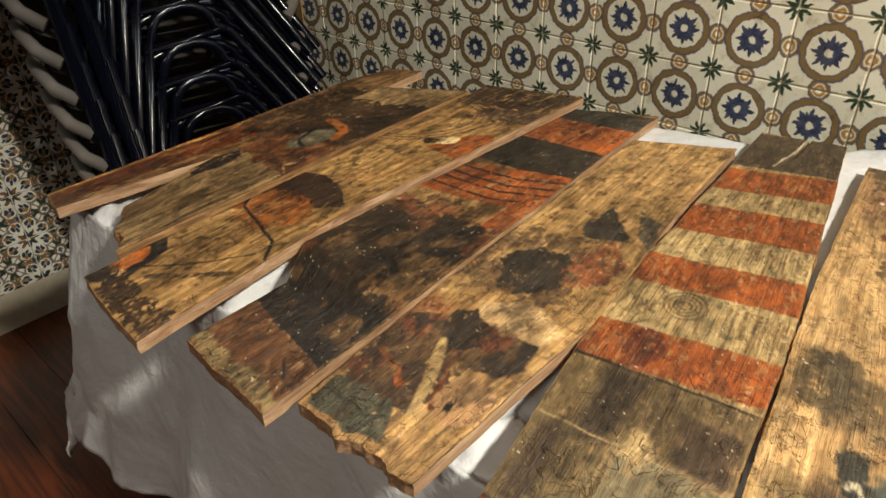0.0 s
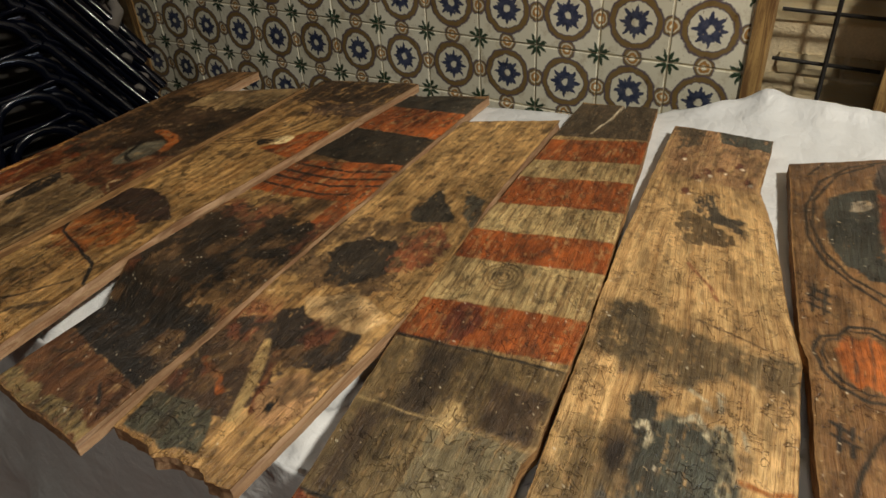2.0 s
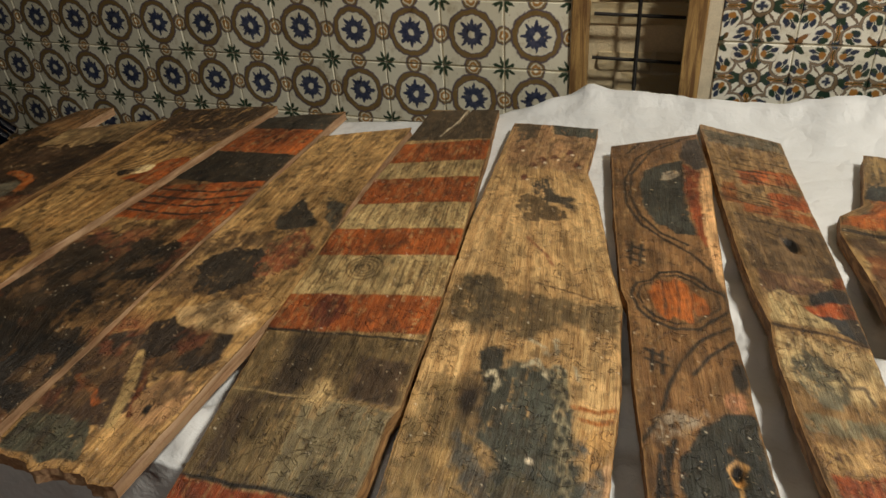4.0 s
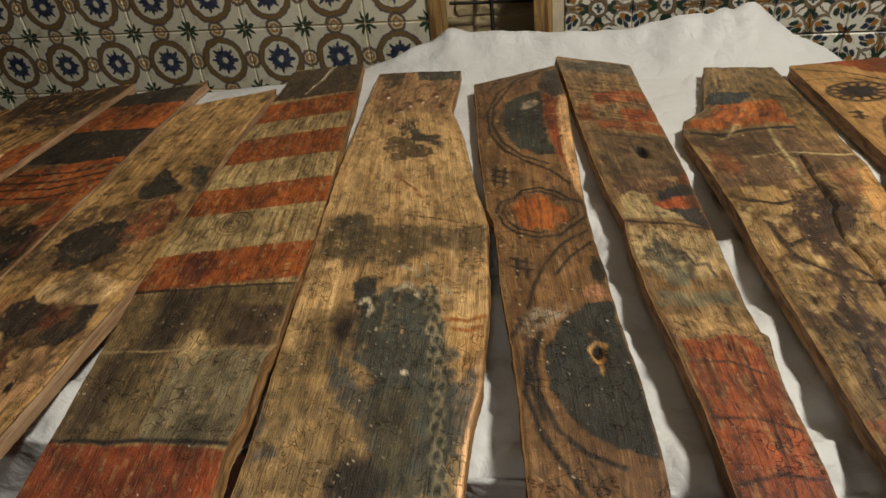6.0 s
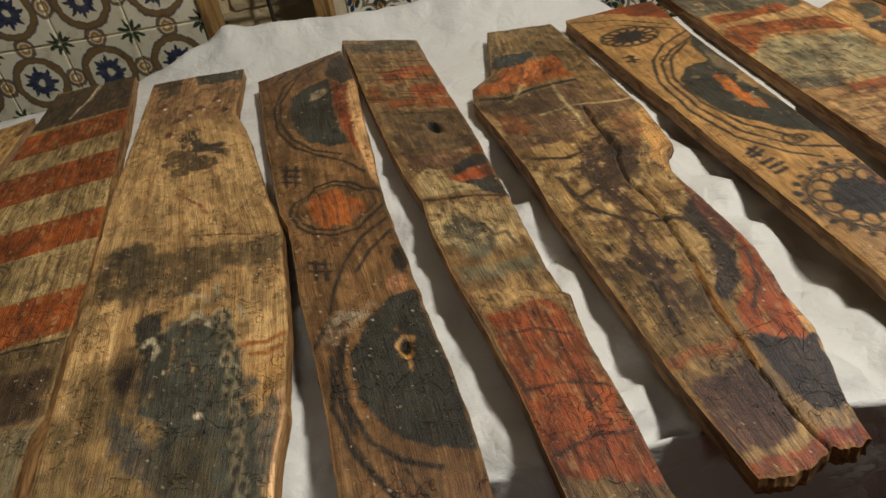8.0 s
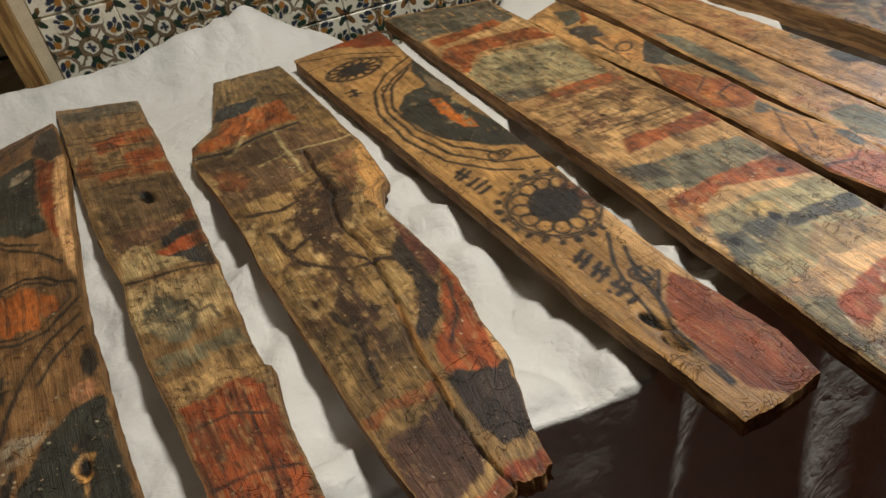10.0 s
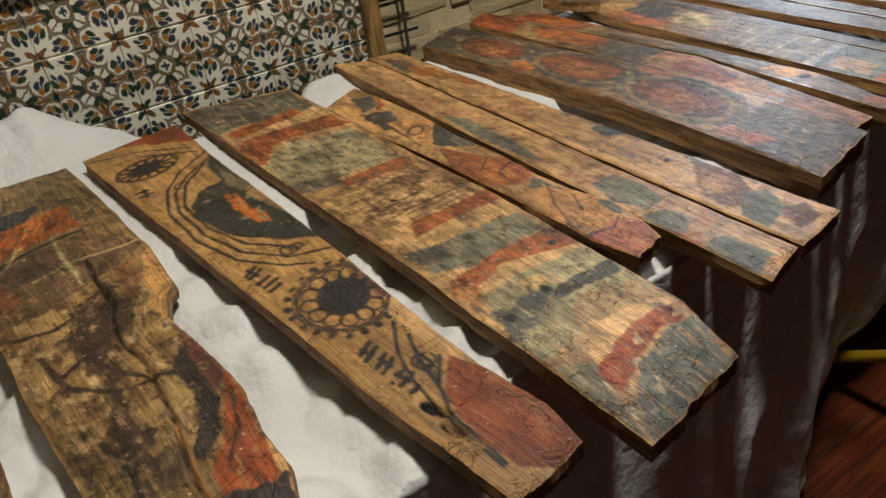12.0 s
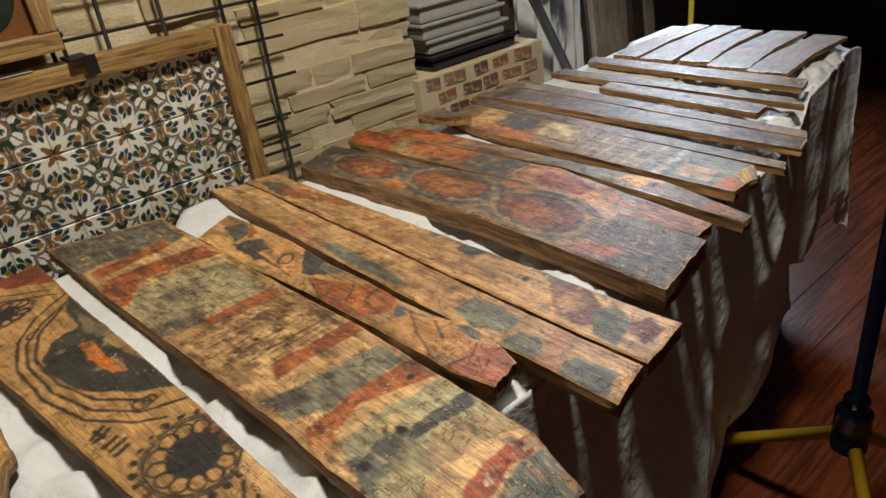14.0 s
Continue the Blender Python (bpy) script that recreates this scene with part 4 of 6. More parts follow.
    p.shape([(0.734, 0.84), (0.723, 1.004), (0.763, 1.005), (0.779, 0.905)], (0.36, 0.215, 0.085), wear=0.2, ragged=0.01).shape([(0.755, 1.035), (0.771, 0.972), (0.806, 0.974), (0.857, 0.977), (0.916, 0.982), (0.915, 1.046)], (0.58, 0.37, 0.22), wear=0.0, ragged=0.003)
    p.patina(0.5).scuffs(0.4).specks(0.7)


def p8(p):
    ink = (0.024, 0.020, 0.016)
    p.wood((0.235, 0.13, 0.058), (0.135, 0.07, 0.030), 0.3)
    for line in ([(0.01, 0.955), (0.022, 0.557), (0.067, 0.262), (0.142, 0.123), (0.223, 0.128), (0.292, 0.256), (0.341, 0.471), (0.382, 0.706), (0.426, 0.879)], [(0.02, 0.771), (0.048, 0.426), (0.124, 0.195), (0.196, 0.167), (0.265, 0.255), (0.322, 0.441), (0.361, 0.692)], [(0.044, 0.169), (0.004, 0.325), (-0.002, 0.537)]):
        p.stroke(line, 0.0035, ink, wear=0.2)
    p.shape([(0.164, 0.252), (0.117, 0.339), (0.1, 0.541), (0.097, 0.743), (0.168, 0.732), (0.215, 0.701), (0.284, 0.751), (0.339, 0.789), (0.329, 0.62), (0.294, 0.416), (0.239, 0.301)], (0.040, 0.043, 0.038), wear=0.14).shape([(0.019, 0.81), (0.022, 1.016), (0.135, 1.007), (0.134, 0.831), (0.076, 0.731)], (0.060, 0.050, 0.046), wear=0.2).blob(0.143, 0.586, 0.014, 0.011, (0.22, 0.19, 0.15), wear=0.35, ragged=0.006)
    p.shape([(0.113, 0.743), (0.145, 0.887), (0.232, 0.856), (0.325, 0.907), (0.371, 0.879), (0.337, 0.807), (0.279, 0.757), (0.201, 0.72)], (0.22, 0.046, 0.027), wear=0.15).shape([(0.132, 0.913), (0.134, 1.029), (0.293, 1.034), (0.411, 1.026), (0.502, 1.037), (0.454, 0.943), (0.374, 0.884), (0.323, 0.878), (0.233, 0.87)], (0.46, 0.28, 0.14), wear=0.0, ragged=0.003)
    for line in ([(0.344, 0.103), (0.363, 0.258)], [(0.361, 0.093), (0.379, 0.25)], [(0.377, 0.084), (0.396, 0.242)], [(0.339, 0.149), (0.395, 0.113)], [(0.348, 0.239), (0.4, 0.203)], [(0.569, 0.127), (0.586, 0.328)], [(0.585, 0.127), (0.598, 0.323)], [(0.569, 0.193), (0.604, 0.176)], [(0.574, 0.284), (0.61, 0.265)]):
        p.stroke(line, 0.0042, ink, wear=0.3)
    lobes = [(0.465, 0.071), (0.44, 0.159), (0.436, 0.3), (0.421, 0.387), (0.422, 0.56), (0.441, 0.73), (0.462, 0.821), (0.477, 0.972), (0.509, 0.992), (0.523, 0.835), (0.539, 0.664), (0.536, 0.435), (0.517, 0.22), (0.493, 0.1), (0.465, 0.071)]
    p.stroke(lobes, 0.0042, ink, wear=0.15).stroke([(0.472 + (a - 0.472) * 0.84, 0.47 + (b - 0.47) * 0.84) for a, b in lobes], 0.0026, ink, wear=0.2)
    p.shape([(0.461, 0.241), (0.437, 0.356), (0.446, 0.462), (0.437, 0.525), (0.452, 0.64), (0.469, 0.662), (0.487, 0.778), (0.514, 0.79), (0.516, 0.657), (0.528, 0.595), (0.513, 0.448), (0.518, 0.377), (0.495, 0.281)], (0.34, 0.085, 0.032), wear=0.14, ragged=0.003)
    for a in (0, 1, 2):
        p.stroke([(0.44, 0.403), (0.508, 0.364)] if a == 0 else [(0.44, 0.537), (0.518, 0.498)] if a == 1 else [(0.454, 0.653), (0.523, 0.639)], 0.002, (0.09, 0.04, 0.02), wear=0.2)
    for line in ([(0.539, 0.945), (0.561, 0.638), (0.593, 0.442), (0.626, 0.315), (0.663, 0.222)], [(0.563, 0.962), (0.585, 0.713), (0.612, 0.539)], [(0.676, 0.18), (0.709, 0)]):
        p.stroke(line, 0.0042, ink, wear=0.25)
    p.blob(0.618, 0.947, 0.022, 0.009, ink, wear=0.15).blob(0.655, 0.85, 0.014, 0.010, (0.27, 0.13, 0.07), wear=0.3).shape([(0.693, 0.085), (0.667, 0.296), (0.671, 0.545), (0.686, 0.445), (0.703, 0.177)], (0.24, 0.20, 0.155), wear=0.5, ragged=0.014, soft=0.005)
    for line in ([(0.704, 0.275), (0.744, 0.182), (0.788, 0.182), (0.829, 0.287), (0.856, 0.477), (0.87, 0.72)], [(0.723, 0.139), (0.788, 0.063), (0.837, 0.163), (0.872, 0.316), (0.891, 0.393)], [(0.712, 0.214), (0.766, 0.121), (0.816, 0.187)]):
        p.stroke(line, 0.0050, ink, wear=0.3)
    p.shape([(0.722, 0.316), (0.686, 0.529), (0.67, 0.745), (0.669, 0.992), (0.717, 1.009), (0.762, 1.008), (0.807, 1.019), (0.853, 1.027), (0.866, 1.022), (0.849, 0.691), (0.836, 0.498), (0.811, 0.359), (0.778, 0.274), (0.747, 0.279)], (0.030, 0.032, 0.028), wear=0.08)
    p.shape([(0.735, 0.655), (0.725, 0.727), (0.731, 0.809), (0.751, 0.761), (0.769, 0.706), (0.751, 0.688)], (0.42, 0.24, 0.085), wear=0.0, ragged=0.004).blob(0.737, 0.724, 0.008, 0.007, (0.008, 0.006, 0.005), wear=0).crack([(0.737, 0.724), (0.747, 0.722)], 0.006, 0.008)
    for k in range(14):
        a, b = random.uniform(0.82, 1.0), random.uniform(0.05, 0.5)
        p.stroke([(a, b), (a + 0.03, b + 0.10)], 0.003, (0.06, 0.035, 0.02), wear=0.4)
    p.patina(0.5).scuffs(0.35).specks(0.6)


def p9(p):
    p.wood((0.25, 0.165, 0.08), (0.14, 0.085, 0.04), 0.4)
    for pts, c in (([(0.022, 0.016), (0.007, 0.955), (0.05, 0.982), (0.073, 0.045)], (0.12, 0.105, 0.075)), ([(0.162, 0.289), (0.126, 0.975), (0.176, 0.98), (0.205, 0.333)], (0.23, 0.055, 0.032)), ([(0.224, 0.536), (0.195, 1.005), (0.245, 1.001), (0.265, 0.611)], (0.25, 0.055, 0.032)), ([(0.267, 0.217), (0.263, 1.036), (0.292, 1.024), (0.296, 0.25)], (0.20, 0.055, 0.034)), ([(0.224, 0.038), (0.206, 0.229), (0.272, 0.211), (0.283, 0.034)], (0.16, 0.05, 0.03)), ([(0.308, 0.104), (0.302, 1.085), (0.415, 1.015), (0.437, 0.58), (0.442, 0.089)], (0.115, 0.075, 0.042)), ([(0.443, 0.148), (0.429, 0.948), (0.476, 0.615), (0.494, 0.106)], (0.13, 0.07, 0.042))):
        p.shape(pts, c, wear=0.25, ragged=0.006)
    for k in range(18):
        a = random.uniform(0.02, 0.36)
        p.stroke([(a, random.uniform(0, 0.4)), (a + random.uniform(-0.012, 0.012), random.uniform(0.6, 1))], 0.0022, (0.04, 0.025, 0.016))
    p.blob(0.362, 0.613, 0.014, 0.008, (0.008, 0.006, 0.005), wear=0, ragged=0.006).crack([(0.354, 0.591), (0.372, 0.632)], 0.006, 0.008)
    p.shape([(0.477, 0.586), (0.443, 0.863), (0.443, 1.078), (0.512, 1.008), (0.547, 1), (0.535, 0.724), (0.518, 0.523)], (0.030, 0.032, 0.036), wear=0.1).shape([(0.503, 0.468), (0.479, 0.789), (0.468, 0.998), (0.494, 1.029), (0.507, 0.783), (0.515, 0.519)], (0.30, 0.060, 0.035), wear=0.08).shape([(0.422, 0.881), (0.408, 1.014), (0.431, 1.014), (0.441, 0.874)], (0.27, 0.06, 0.035), wear=0.1).shape([(0.502, 0.132), (0.476, 0.294), (0.485, 0.421), (0.511, 0.472), (0.522, 0.666), (0.533, 0.756), (0.54, 0.474), (0.551, 0.037)], (0.33, 0.255, 0.135), wear=0.2)
    p.stroke([(0.559, 0.017), (0.55, 0.445), (0.544, 1.012)], 0.006, (0.06, 0.035, 0.022), wear=0.2).shape([(0.567, 0.046), (0.557, 1.01), (0.625, 1.059), (0.648, 0.559), (0.649, -0.015)], (0.27, 0.20, 0.105), wear=0.35, ragged=0.01)
    p.blob(0.63, 0.372, 0.040, 0.026, (0.105, 0.098, 0.070), wear=0.25, ragged=0.006).mottle((0.36, 0.29, 0.16), 0.55, 0.66, 60, 0.60).stroke([(0.607, 0.579), (0.629, 0.649), (0.621, 0.781), (0.642, 0.816)], 0.005, (0.08, 0.06, 0.04))
    p.shape([(0.69, 0.051), (0.664, 0.956), (0.687, 0.979), (0.712, 0.074)], (0.14, 0.125, 0.08), wear=0.3, ragged=0.008).shape([(0.726, 0.093), (0.711, 0.972), (0.737, 0.89), (0.742, 0.404), (0.752, 0.114)], (0.29, 0.19, 0.085), wear=0.4, ragged=0.008)
    p.shape([(0.759, 0.118), (0.748, 0.416), (0.74, 0.728), (0.751, 0.902), (0.783, 0.961), (0.83, 0.954), (0.874, 0.969), (0.919, 1.003), (0.942, 1.009), (0.932, -0.039), (0.879, -0.017), (0.814, 0.043)], (0.235, 0.050, 0.027), wear=0.12, ragged=0.008)
    p.stroke([(0.787, 0.107), (0.778, 0.524), (0.785, 0.819)], 0.003, (0.05, 0.02, 0.014)).stroke([(0.852, 0.05), (0.844, 0.476), (0.845, 0.913)], 0.003, (0.05, 0.02, 0.014)).stroke([(0.915, 0.083), (0.899, 0.517), (0.893, 0.969)], 0.004, (0.05, 0.02, 0.014)).stroke([(0.75, 0.706), (0.834, 0.692), (0.919, 0.592)], 0.003, (0.05, 0.02, 0.014))
    p.craze((0.06, 0.02, 0.015), 0.72).patina(0.7).scuffs(0.5)


def p10(p):
    p.wood((0.33, 0.22, 0.095), (0.18, 0.11, 0.045), 0.5)
    p.shape([(-0.009, -0.027), (-0.007, 1.009), (0.163, 1), (0.13, 0.428), (0.144, 0.042)], (0.21, 0.145, 0.065), wear=0.3, ragged=0.01).stroke([(0.051, 0.175), (0.107, 0.179), (0.13, 0.075)], 0.004, (0.07, 0.055, 0.04)).stroke([(0.137, 0.648), (0.156, 1.02)], 0.004, (0.07, 0.05, 0.03)).stroke([(0.243, 0.703), (0.198, 0.932), (0.299, 1)], 0.003, (0.10, 0.07, 0.04))
    p.shape([(0.176, 0.011), (0.127, 0.044), (0.121, 0.252), (0.124, 0.515), (0.15, 0.449), (0.178, 0.318), (0.181, 0.074)], (0.045, 0.052, 0.055), wear=0.15)
    p.shape([(0.269, 0.005), (0.245, 0.047), (0.224, 0.133), (0.184, 0.043), (0.17, 0.336), (0.164, 0.578), (0.161, 0.702), (0.218, 0.717), (0.253, 0.777), (0.255, 0.581), (0.265, 0.379), (0.278, 0.203)], (0.31, 0.075, 0.028), wear=0.15)
    p.stroke([(0.285, 0), (0.295, 0.237), (0.277, 0.432), (0.269, 0.745)], 0.008, (0.03, 0.03, 0.032), wear=0.1)
    p.shape([(0.313, 0.019), (0.291, 0.399), (0.278, 0.742), (0.322, 0.94), (0.381, 0.989), (0.406, 0.81), (0.434, 0.548), (0.454, 0.32), (0.459, 0.102), (0.462, -0.011), (0.377, 0.056)], (0.125, 0.075, 0.042), wear=0.2, ragged=0.006).blob(0.388, 0.129, 0.030, 0.020, (0.14, 0.045, 0.032), wear=0.25, ragged=0.008).shape([(0.335, 0.018), (0.377, 0.051), (0.425, 0), (0.399, -0.022)], (0.30, 0.21, 0.10), wear=0.2)
    for line in ([(0.276, 0.585), (0.364, 0.562), (0.427, 0.547)], [(0.369, 0.353), (0.356, 0.579), (0.363, 0.805), (0.366, 1.014)], [(0.256, 0.365), (0.302, 0.282), (0.309, 0.215)]):
        p.stroke(line, 0.0045, (0.33, 0.27, 0.14), wear=0.1)
    p.mottle((0.075, 0.040, 0.024), 0.42, 0.84, 30, 0.55).mottle((0.38, 0.275, 0.14), 0.45, 0.82, 45, 0.58)
    p.shape([(0.468, 0.436), (0.451, 0.658), (0.503, 0.73), (0.557, 0.75), (0.59, 0.621), (0.675, 0.485), (0.642, 0.419), (0.583, 0.361), (0.534, 0.314)], (0.065, 0.036, 0.022), wear=0.4, ragged=0.012, soft=0.004).shape([(0.663, 0.424), (0.749, 0.493), (0.808, 0.41), (0.813, 0.273), (0.757, 0.247), (0.706, 0.272)], (0.070, 0.040, 0.026), wear=0.45, ragged=0.014, soft=0.004)
    for line in ([(0.595, 0.257), (0.571, 0.519), (0.545, 0.76)], [(0.554, 0.403), (0.632, 0.508), (0.679, 0.661)], [(0.545, 0.166), (0.62, 0.243), (0.665, 0.455)], [(0.672, 0.521), (0.677, 0.703), (0.686, 0.923)], [(0.491, 0.083), (0.499, 0.301), (0.487, 0.479)], [(0.724, 0.219), (0.777, 0.266), (0.842, 0.221)]):
        p.stroke(line, 0.007, (0.045, 0.028, 0.018), wear=0.3, ragged=0.003)
    p.shape([(0.415, 0.933), (0.396, 1.011), (0.517, 1.029), (0.528, 1), (0.586, 0.986), (0.544, 0.867), (0.479, 0.845)], (0.44, 0.245, 0.09), wear=0.0, ragged=0.004).shape([(0.404, 0.774), (0.403, 0.931), (0.495, 0.829), (0.518, 0.753), (0.463, 0.719)], (0.24, 0.115, 0.055), wear=0.3, ragged=0.008)
    p.shape([(0.592, 0.979), (0.677, 1.011), (0.72, 0.995), (0.74, 0.869), (0.692, 0.864)], (0.11, 0.04, 0.03), wear=0.25).shape([(0.632, 0.925), (0.701, 0.876), (0.75, 0.86), (0.793, 0.779), (0.825, 0.63), (0.806, 0.572), (0.772, 0.703), (0.728, 0.757), (0.674, 0.773)], (0.035, 0.027, 0.024), wear=0.15).shape([(0.693, 0.621), (0.698, 0.785), (0.74, 0.753), (0.773, 0.661), (0.754, 0.55)], (0.33, 0.225, 0.10), wear=0.3, ragged=0.006)
    p.shape([(0.713, 0.994), (0.752, 1.021), (0.818, 1.007), (0.859, 0.988), (0.892, 0.988), (0.879, 0.76), (0.867, 0.594), (0.842, 0.634), (0.806, 0.77), (0.762, 0.871)], (0.28, 0.058, 0.030), wear=0.15).stroke([(0.757, 0.932), (0.801, 0.88), (0.835, 0.752)], 0.004, (0.05, 0.025, 0.02)).shape([(0.814, 1.014), (0.87, 1.032), (0.929, 1.042), (0.917, 0.989), (0.871, 0.937)], (0.52, 0.31, 0.14), wear=0, ragged=0.002)
    p.shape([(0.872, 0.575), (0.875, 0.726), (0.885, 0.99), (0.926, 1), (0.966, 1.011), (0.96, 0.728), (0.935, 0.633)], (0.042, 0.032, 0.030), wear=0.1).shape([(0.988, 0.456), (0.981, 0.789), (0.984, 1.05), (1.004, 1.023), (1.003, 0.636)], (0.24, 0.048, 0.034), wear=0.15)
    p.shape([(0.872, -0.032), (0.858, 0.297), (0.868, 0.53), (0.882, 0.406), (0.874, 0.195), (0.89, -0.025)], (0.26, 0.080, 0.050), wear=0.3, ragged=0.008).shape([(0.898, 0.081), (0.892, 0.476), (0.932, 0.567), (0.969, 0.591), (0.975, 0.267), (0.977, 0.006), (0.946, -0.003)], (0.085, 0.045, 0.034), wear=0.25, ragged=0.006).shape([(0.99, -0.066), (0.981, 0.257), (0.987, 0.556), (1.007, 0.648), (0.999, 0.184), (1.002, -0.023)], (0.25, 0.060, 0.042), wear=0.2)
    cleft = [(0.365, 0.65), (0.424, 0.628), (0.52, 0.631), (0.634, 0.668), (0.716, 0.613), (0.783, 0.552), (0.842, 0.527), (0.894, 0.509), (0.942, 0.55), (0.98, 0.605), (1.003, 0.648)]
    p.patina(0.7).scuffs(0.5).specks(0.6).stroke(cleft, 0.0030, (0.018, 0.010, 0.006), wear=0, ragged=0.002).stroke([(0.748, 0.576), (0.789, 0.578), (0.848, 0.546), (0.903, 0.542)], 0.005, (0.30, 0.16, 0.06), wear=0.3).crack(cleft, 0.0018, 0.008)


def p11(p):
    ink = (0.026, 0.022, 0.019)
    p.wood((0.40, 0.24, 0.095), (0.29, 0.165, 0.062), 0.15).shape([(-0.002, 0.259), (-0.02, 0.57), (-0.007, 1.032), (0.113, 1.042), (0.063, 0.719), (0.02, 0.476)], (0.25, 0.05, 0.028), wear=0.12)
    p.stroke([(0.021, 0.013), (0.054, 0.442), (0.127, 0.9)], 0.003, ink).stroke([(0.075, 0.004), (0.076, 0.394), (0.151, 0.915)], 0.0024, ink)
    s, w = 0.138, 0.391
    p.rosette(s, w, 0.036, ink, 14)
    for line in ([(0.214, 0.1), (0.216, 0.198)], [(0.231, 0.09), (0.231, 0.206)], [(0.212, 0.18), (0.239, 0.147)], [(0.553, 0.121), (0.542, 0.265)], [(0.561, 0.129), (0.552, 0.289)], [(0.542, 0.186), (0.561, 0.208)], [(0.579, 0.133), (0.573, 0.283)], [(0.591, 0.163), (0.585, 0.314)], [(0.603, 0.158), (0.598, 0.3)], [(0.772, 0.245), (0.763, 0.414)], [(0.783, 0.232), (0.774, 0.425)], [(0.766, 0.294), (0.781, 0.31)], [(0.799, 0.268), (0.789, 0.43)], [(0.809, 0.265), (0.8, 0.451)], [(0.791, 0.342), (0.807, 0.378)], [(0.827, 0.24), (0.819, 0.452)], [(0.835, 0.269), (0.83, 0.457)], [(0.82, 0.34), (0.836, 0.367)], [(0.849, 0.286), (0.848, 0.368)]):
        p.stroke(line, 0.0058, ink, wear=0.25)
    for line in ([(0.161, 1.014), (0.2, 0.605), (0.247, 0.329), (0.319, 0.147), (0.425, 0.093), (0.509, 0.207), (0.573, 0.496), (0.595, 0.709)], [(0.191, 0.979), (0.223, 0.631), (0.263, 0.373), (0.326, 0.231), (0.419, 0.198), (0.499, 0.311), (0.559, 0.589), (0.585, 0.968)], [(0.209, 0.848), (0.253, 0.515), (0.318, 0.316), (0.405, 0.284), (0.483, 0.403), (0.55, 0.729)]):
        p.stroke(line, 0.0040, ink, wear=0.12)
    p.shape([(0.18, 0.984), (0.18, 1.097), (0.305, 1.054), (0.492, 1.179), (0.589, 1.154), (0.552, 1.016), (0.527, 0.755), (0.488, 0.541), (0.44, 0.347), (0.379, 0.294), (0.328, 0.351), (0.293, 0.557), (0.287, 0.839), (0.223, 0.84)], (0.040, 0.042, 0.036), wear=0.1).shape([(0.335, 0.861), (0.34, 1.174), (0.455, 1.197), (0.48, 1.11), (0.441, 0.951), (0.397, 0.89)], (0.30, 0.19, 0.085), wear=0.3, ragged=0.006).shape([(0.339, 0.704), (0.349, 0.798), (0.406, 0.764), (0.431, 0.818), (0.462, 0.796), (0.449, 0.69), (0.421, 0.632), (0.379, 0.65)], (0.42, 0.105, 0.030), wear=0.1).shape([(0.24, 0.918), (0.314, 0.966), (0.338, 1.083), (0.347, 0.892), (0.317, 0.812)], (0.13, 0.105, 0.070), wear=0.3)
    for x in range(8):
        a, b = random.uniform(0.33, 0.46), random.uniform(0.45, 0.95)
        p.blob(a, b, 0.005, 0.004, (0.20, 0.17, 0.10), wear=0.4)
    p.ring(0.249, 0.489, 0.009, 0.0028, ink).ring(0.545, 0.654, 0.010, 0.003, ink).ring(0.546, 0.731, 0.007, 0.0025, ink)
    p.shape([(0.618, 0.867), (0.648, 1.074), (0.731, 1.033), (0.711, 0.929), (0.668, 0.856)], (0.12, 0.042, 0.026), wear=0.45, ragged=0.014, soft=0.004)
    s, w = 0.679, 0.634
    p.rosette(s, w, 0.054, ink, 13).blob(s, w, 0.026, 0.026, (0.022, 0.020, 0.022), wear=0.06).ring(s, w, 0.058, 0.0026, ink)
    for k in range(22):
        t = 2 * math.pi * k / 22
        p.blob(s + 0.064 * math.cos(t) / p.long, w + 0.064 * math.sin(t) / p.wide, 0.0045, 0.0045, ink)
    for line in ([(0.759, 0.756), (0.797, 0.541), (0.84, 0.395), (0.885, 0.311), (0.926, 0.232), (0.967, 0.219)], [(0.787, 0.756), (0.828, 0.604), (0.864, 0.514), (0.885, 0.455)], [(0.834, 0.787), (0.863, 0.516), (0.898, 0.328), (0.94, 0.28), (0.967, 0.257)]):
        p.stroke(line, 0.0046, ink, wear=0.15)
    p.ring(0.826, 0.607, 0.009, 0.003, ink).ring(0.828, 0.671, 0.009, 0.003, ink).ring(0.832, 0.61, 0.008, 0.003, ink)
    p.shape([(0.843, 0.834), (0.868, 0.555), (0.9, 0.37), (0.942, 0.276), (0.978, 0.309), (1.029, 0.918), (1.002, 1.11), (0.952, 1.026), (0.892, 1.056), (0.844, 1.004)], (0.25, 0.056, 0.033), wear=0.03, ragged=0.0015)
    p.shape([(0.719, 1.007), (0.785, 1.017), (0.879, 1.022), (0.854, 0.89), (0.791, 0.829), (0.744, 0.808)], (0.46, 0.29, 0.14), wear=0, ragged=0.003)
    for line in ([(0.873, 0.272), (0.886, 0.285)], [(0.904, 0.206), (0.914, 0.206)]):
        a, b = line[0]
        p.blob(a, b, 0.008, 0.007, (0.008, 0.006, 0.005), wear=0, ragged=0.004).crack(line, 0.006, 0.008)
    p.stroke([(0.897, 0.247), (0.921, 0.204), (0.94, 0.219)], 0.007, (0.30, 0.18, 0.07), wear=0.2).patina(0.35).scuffs(0.3)


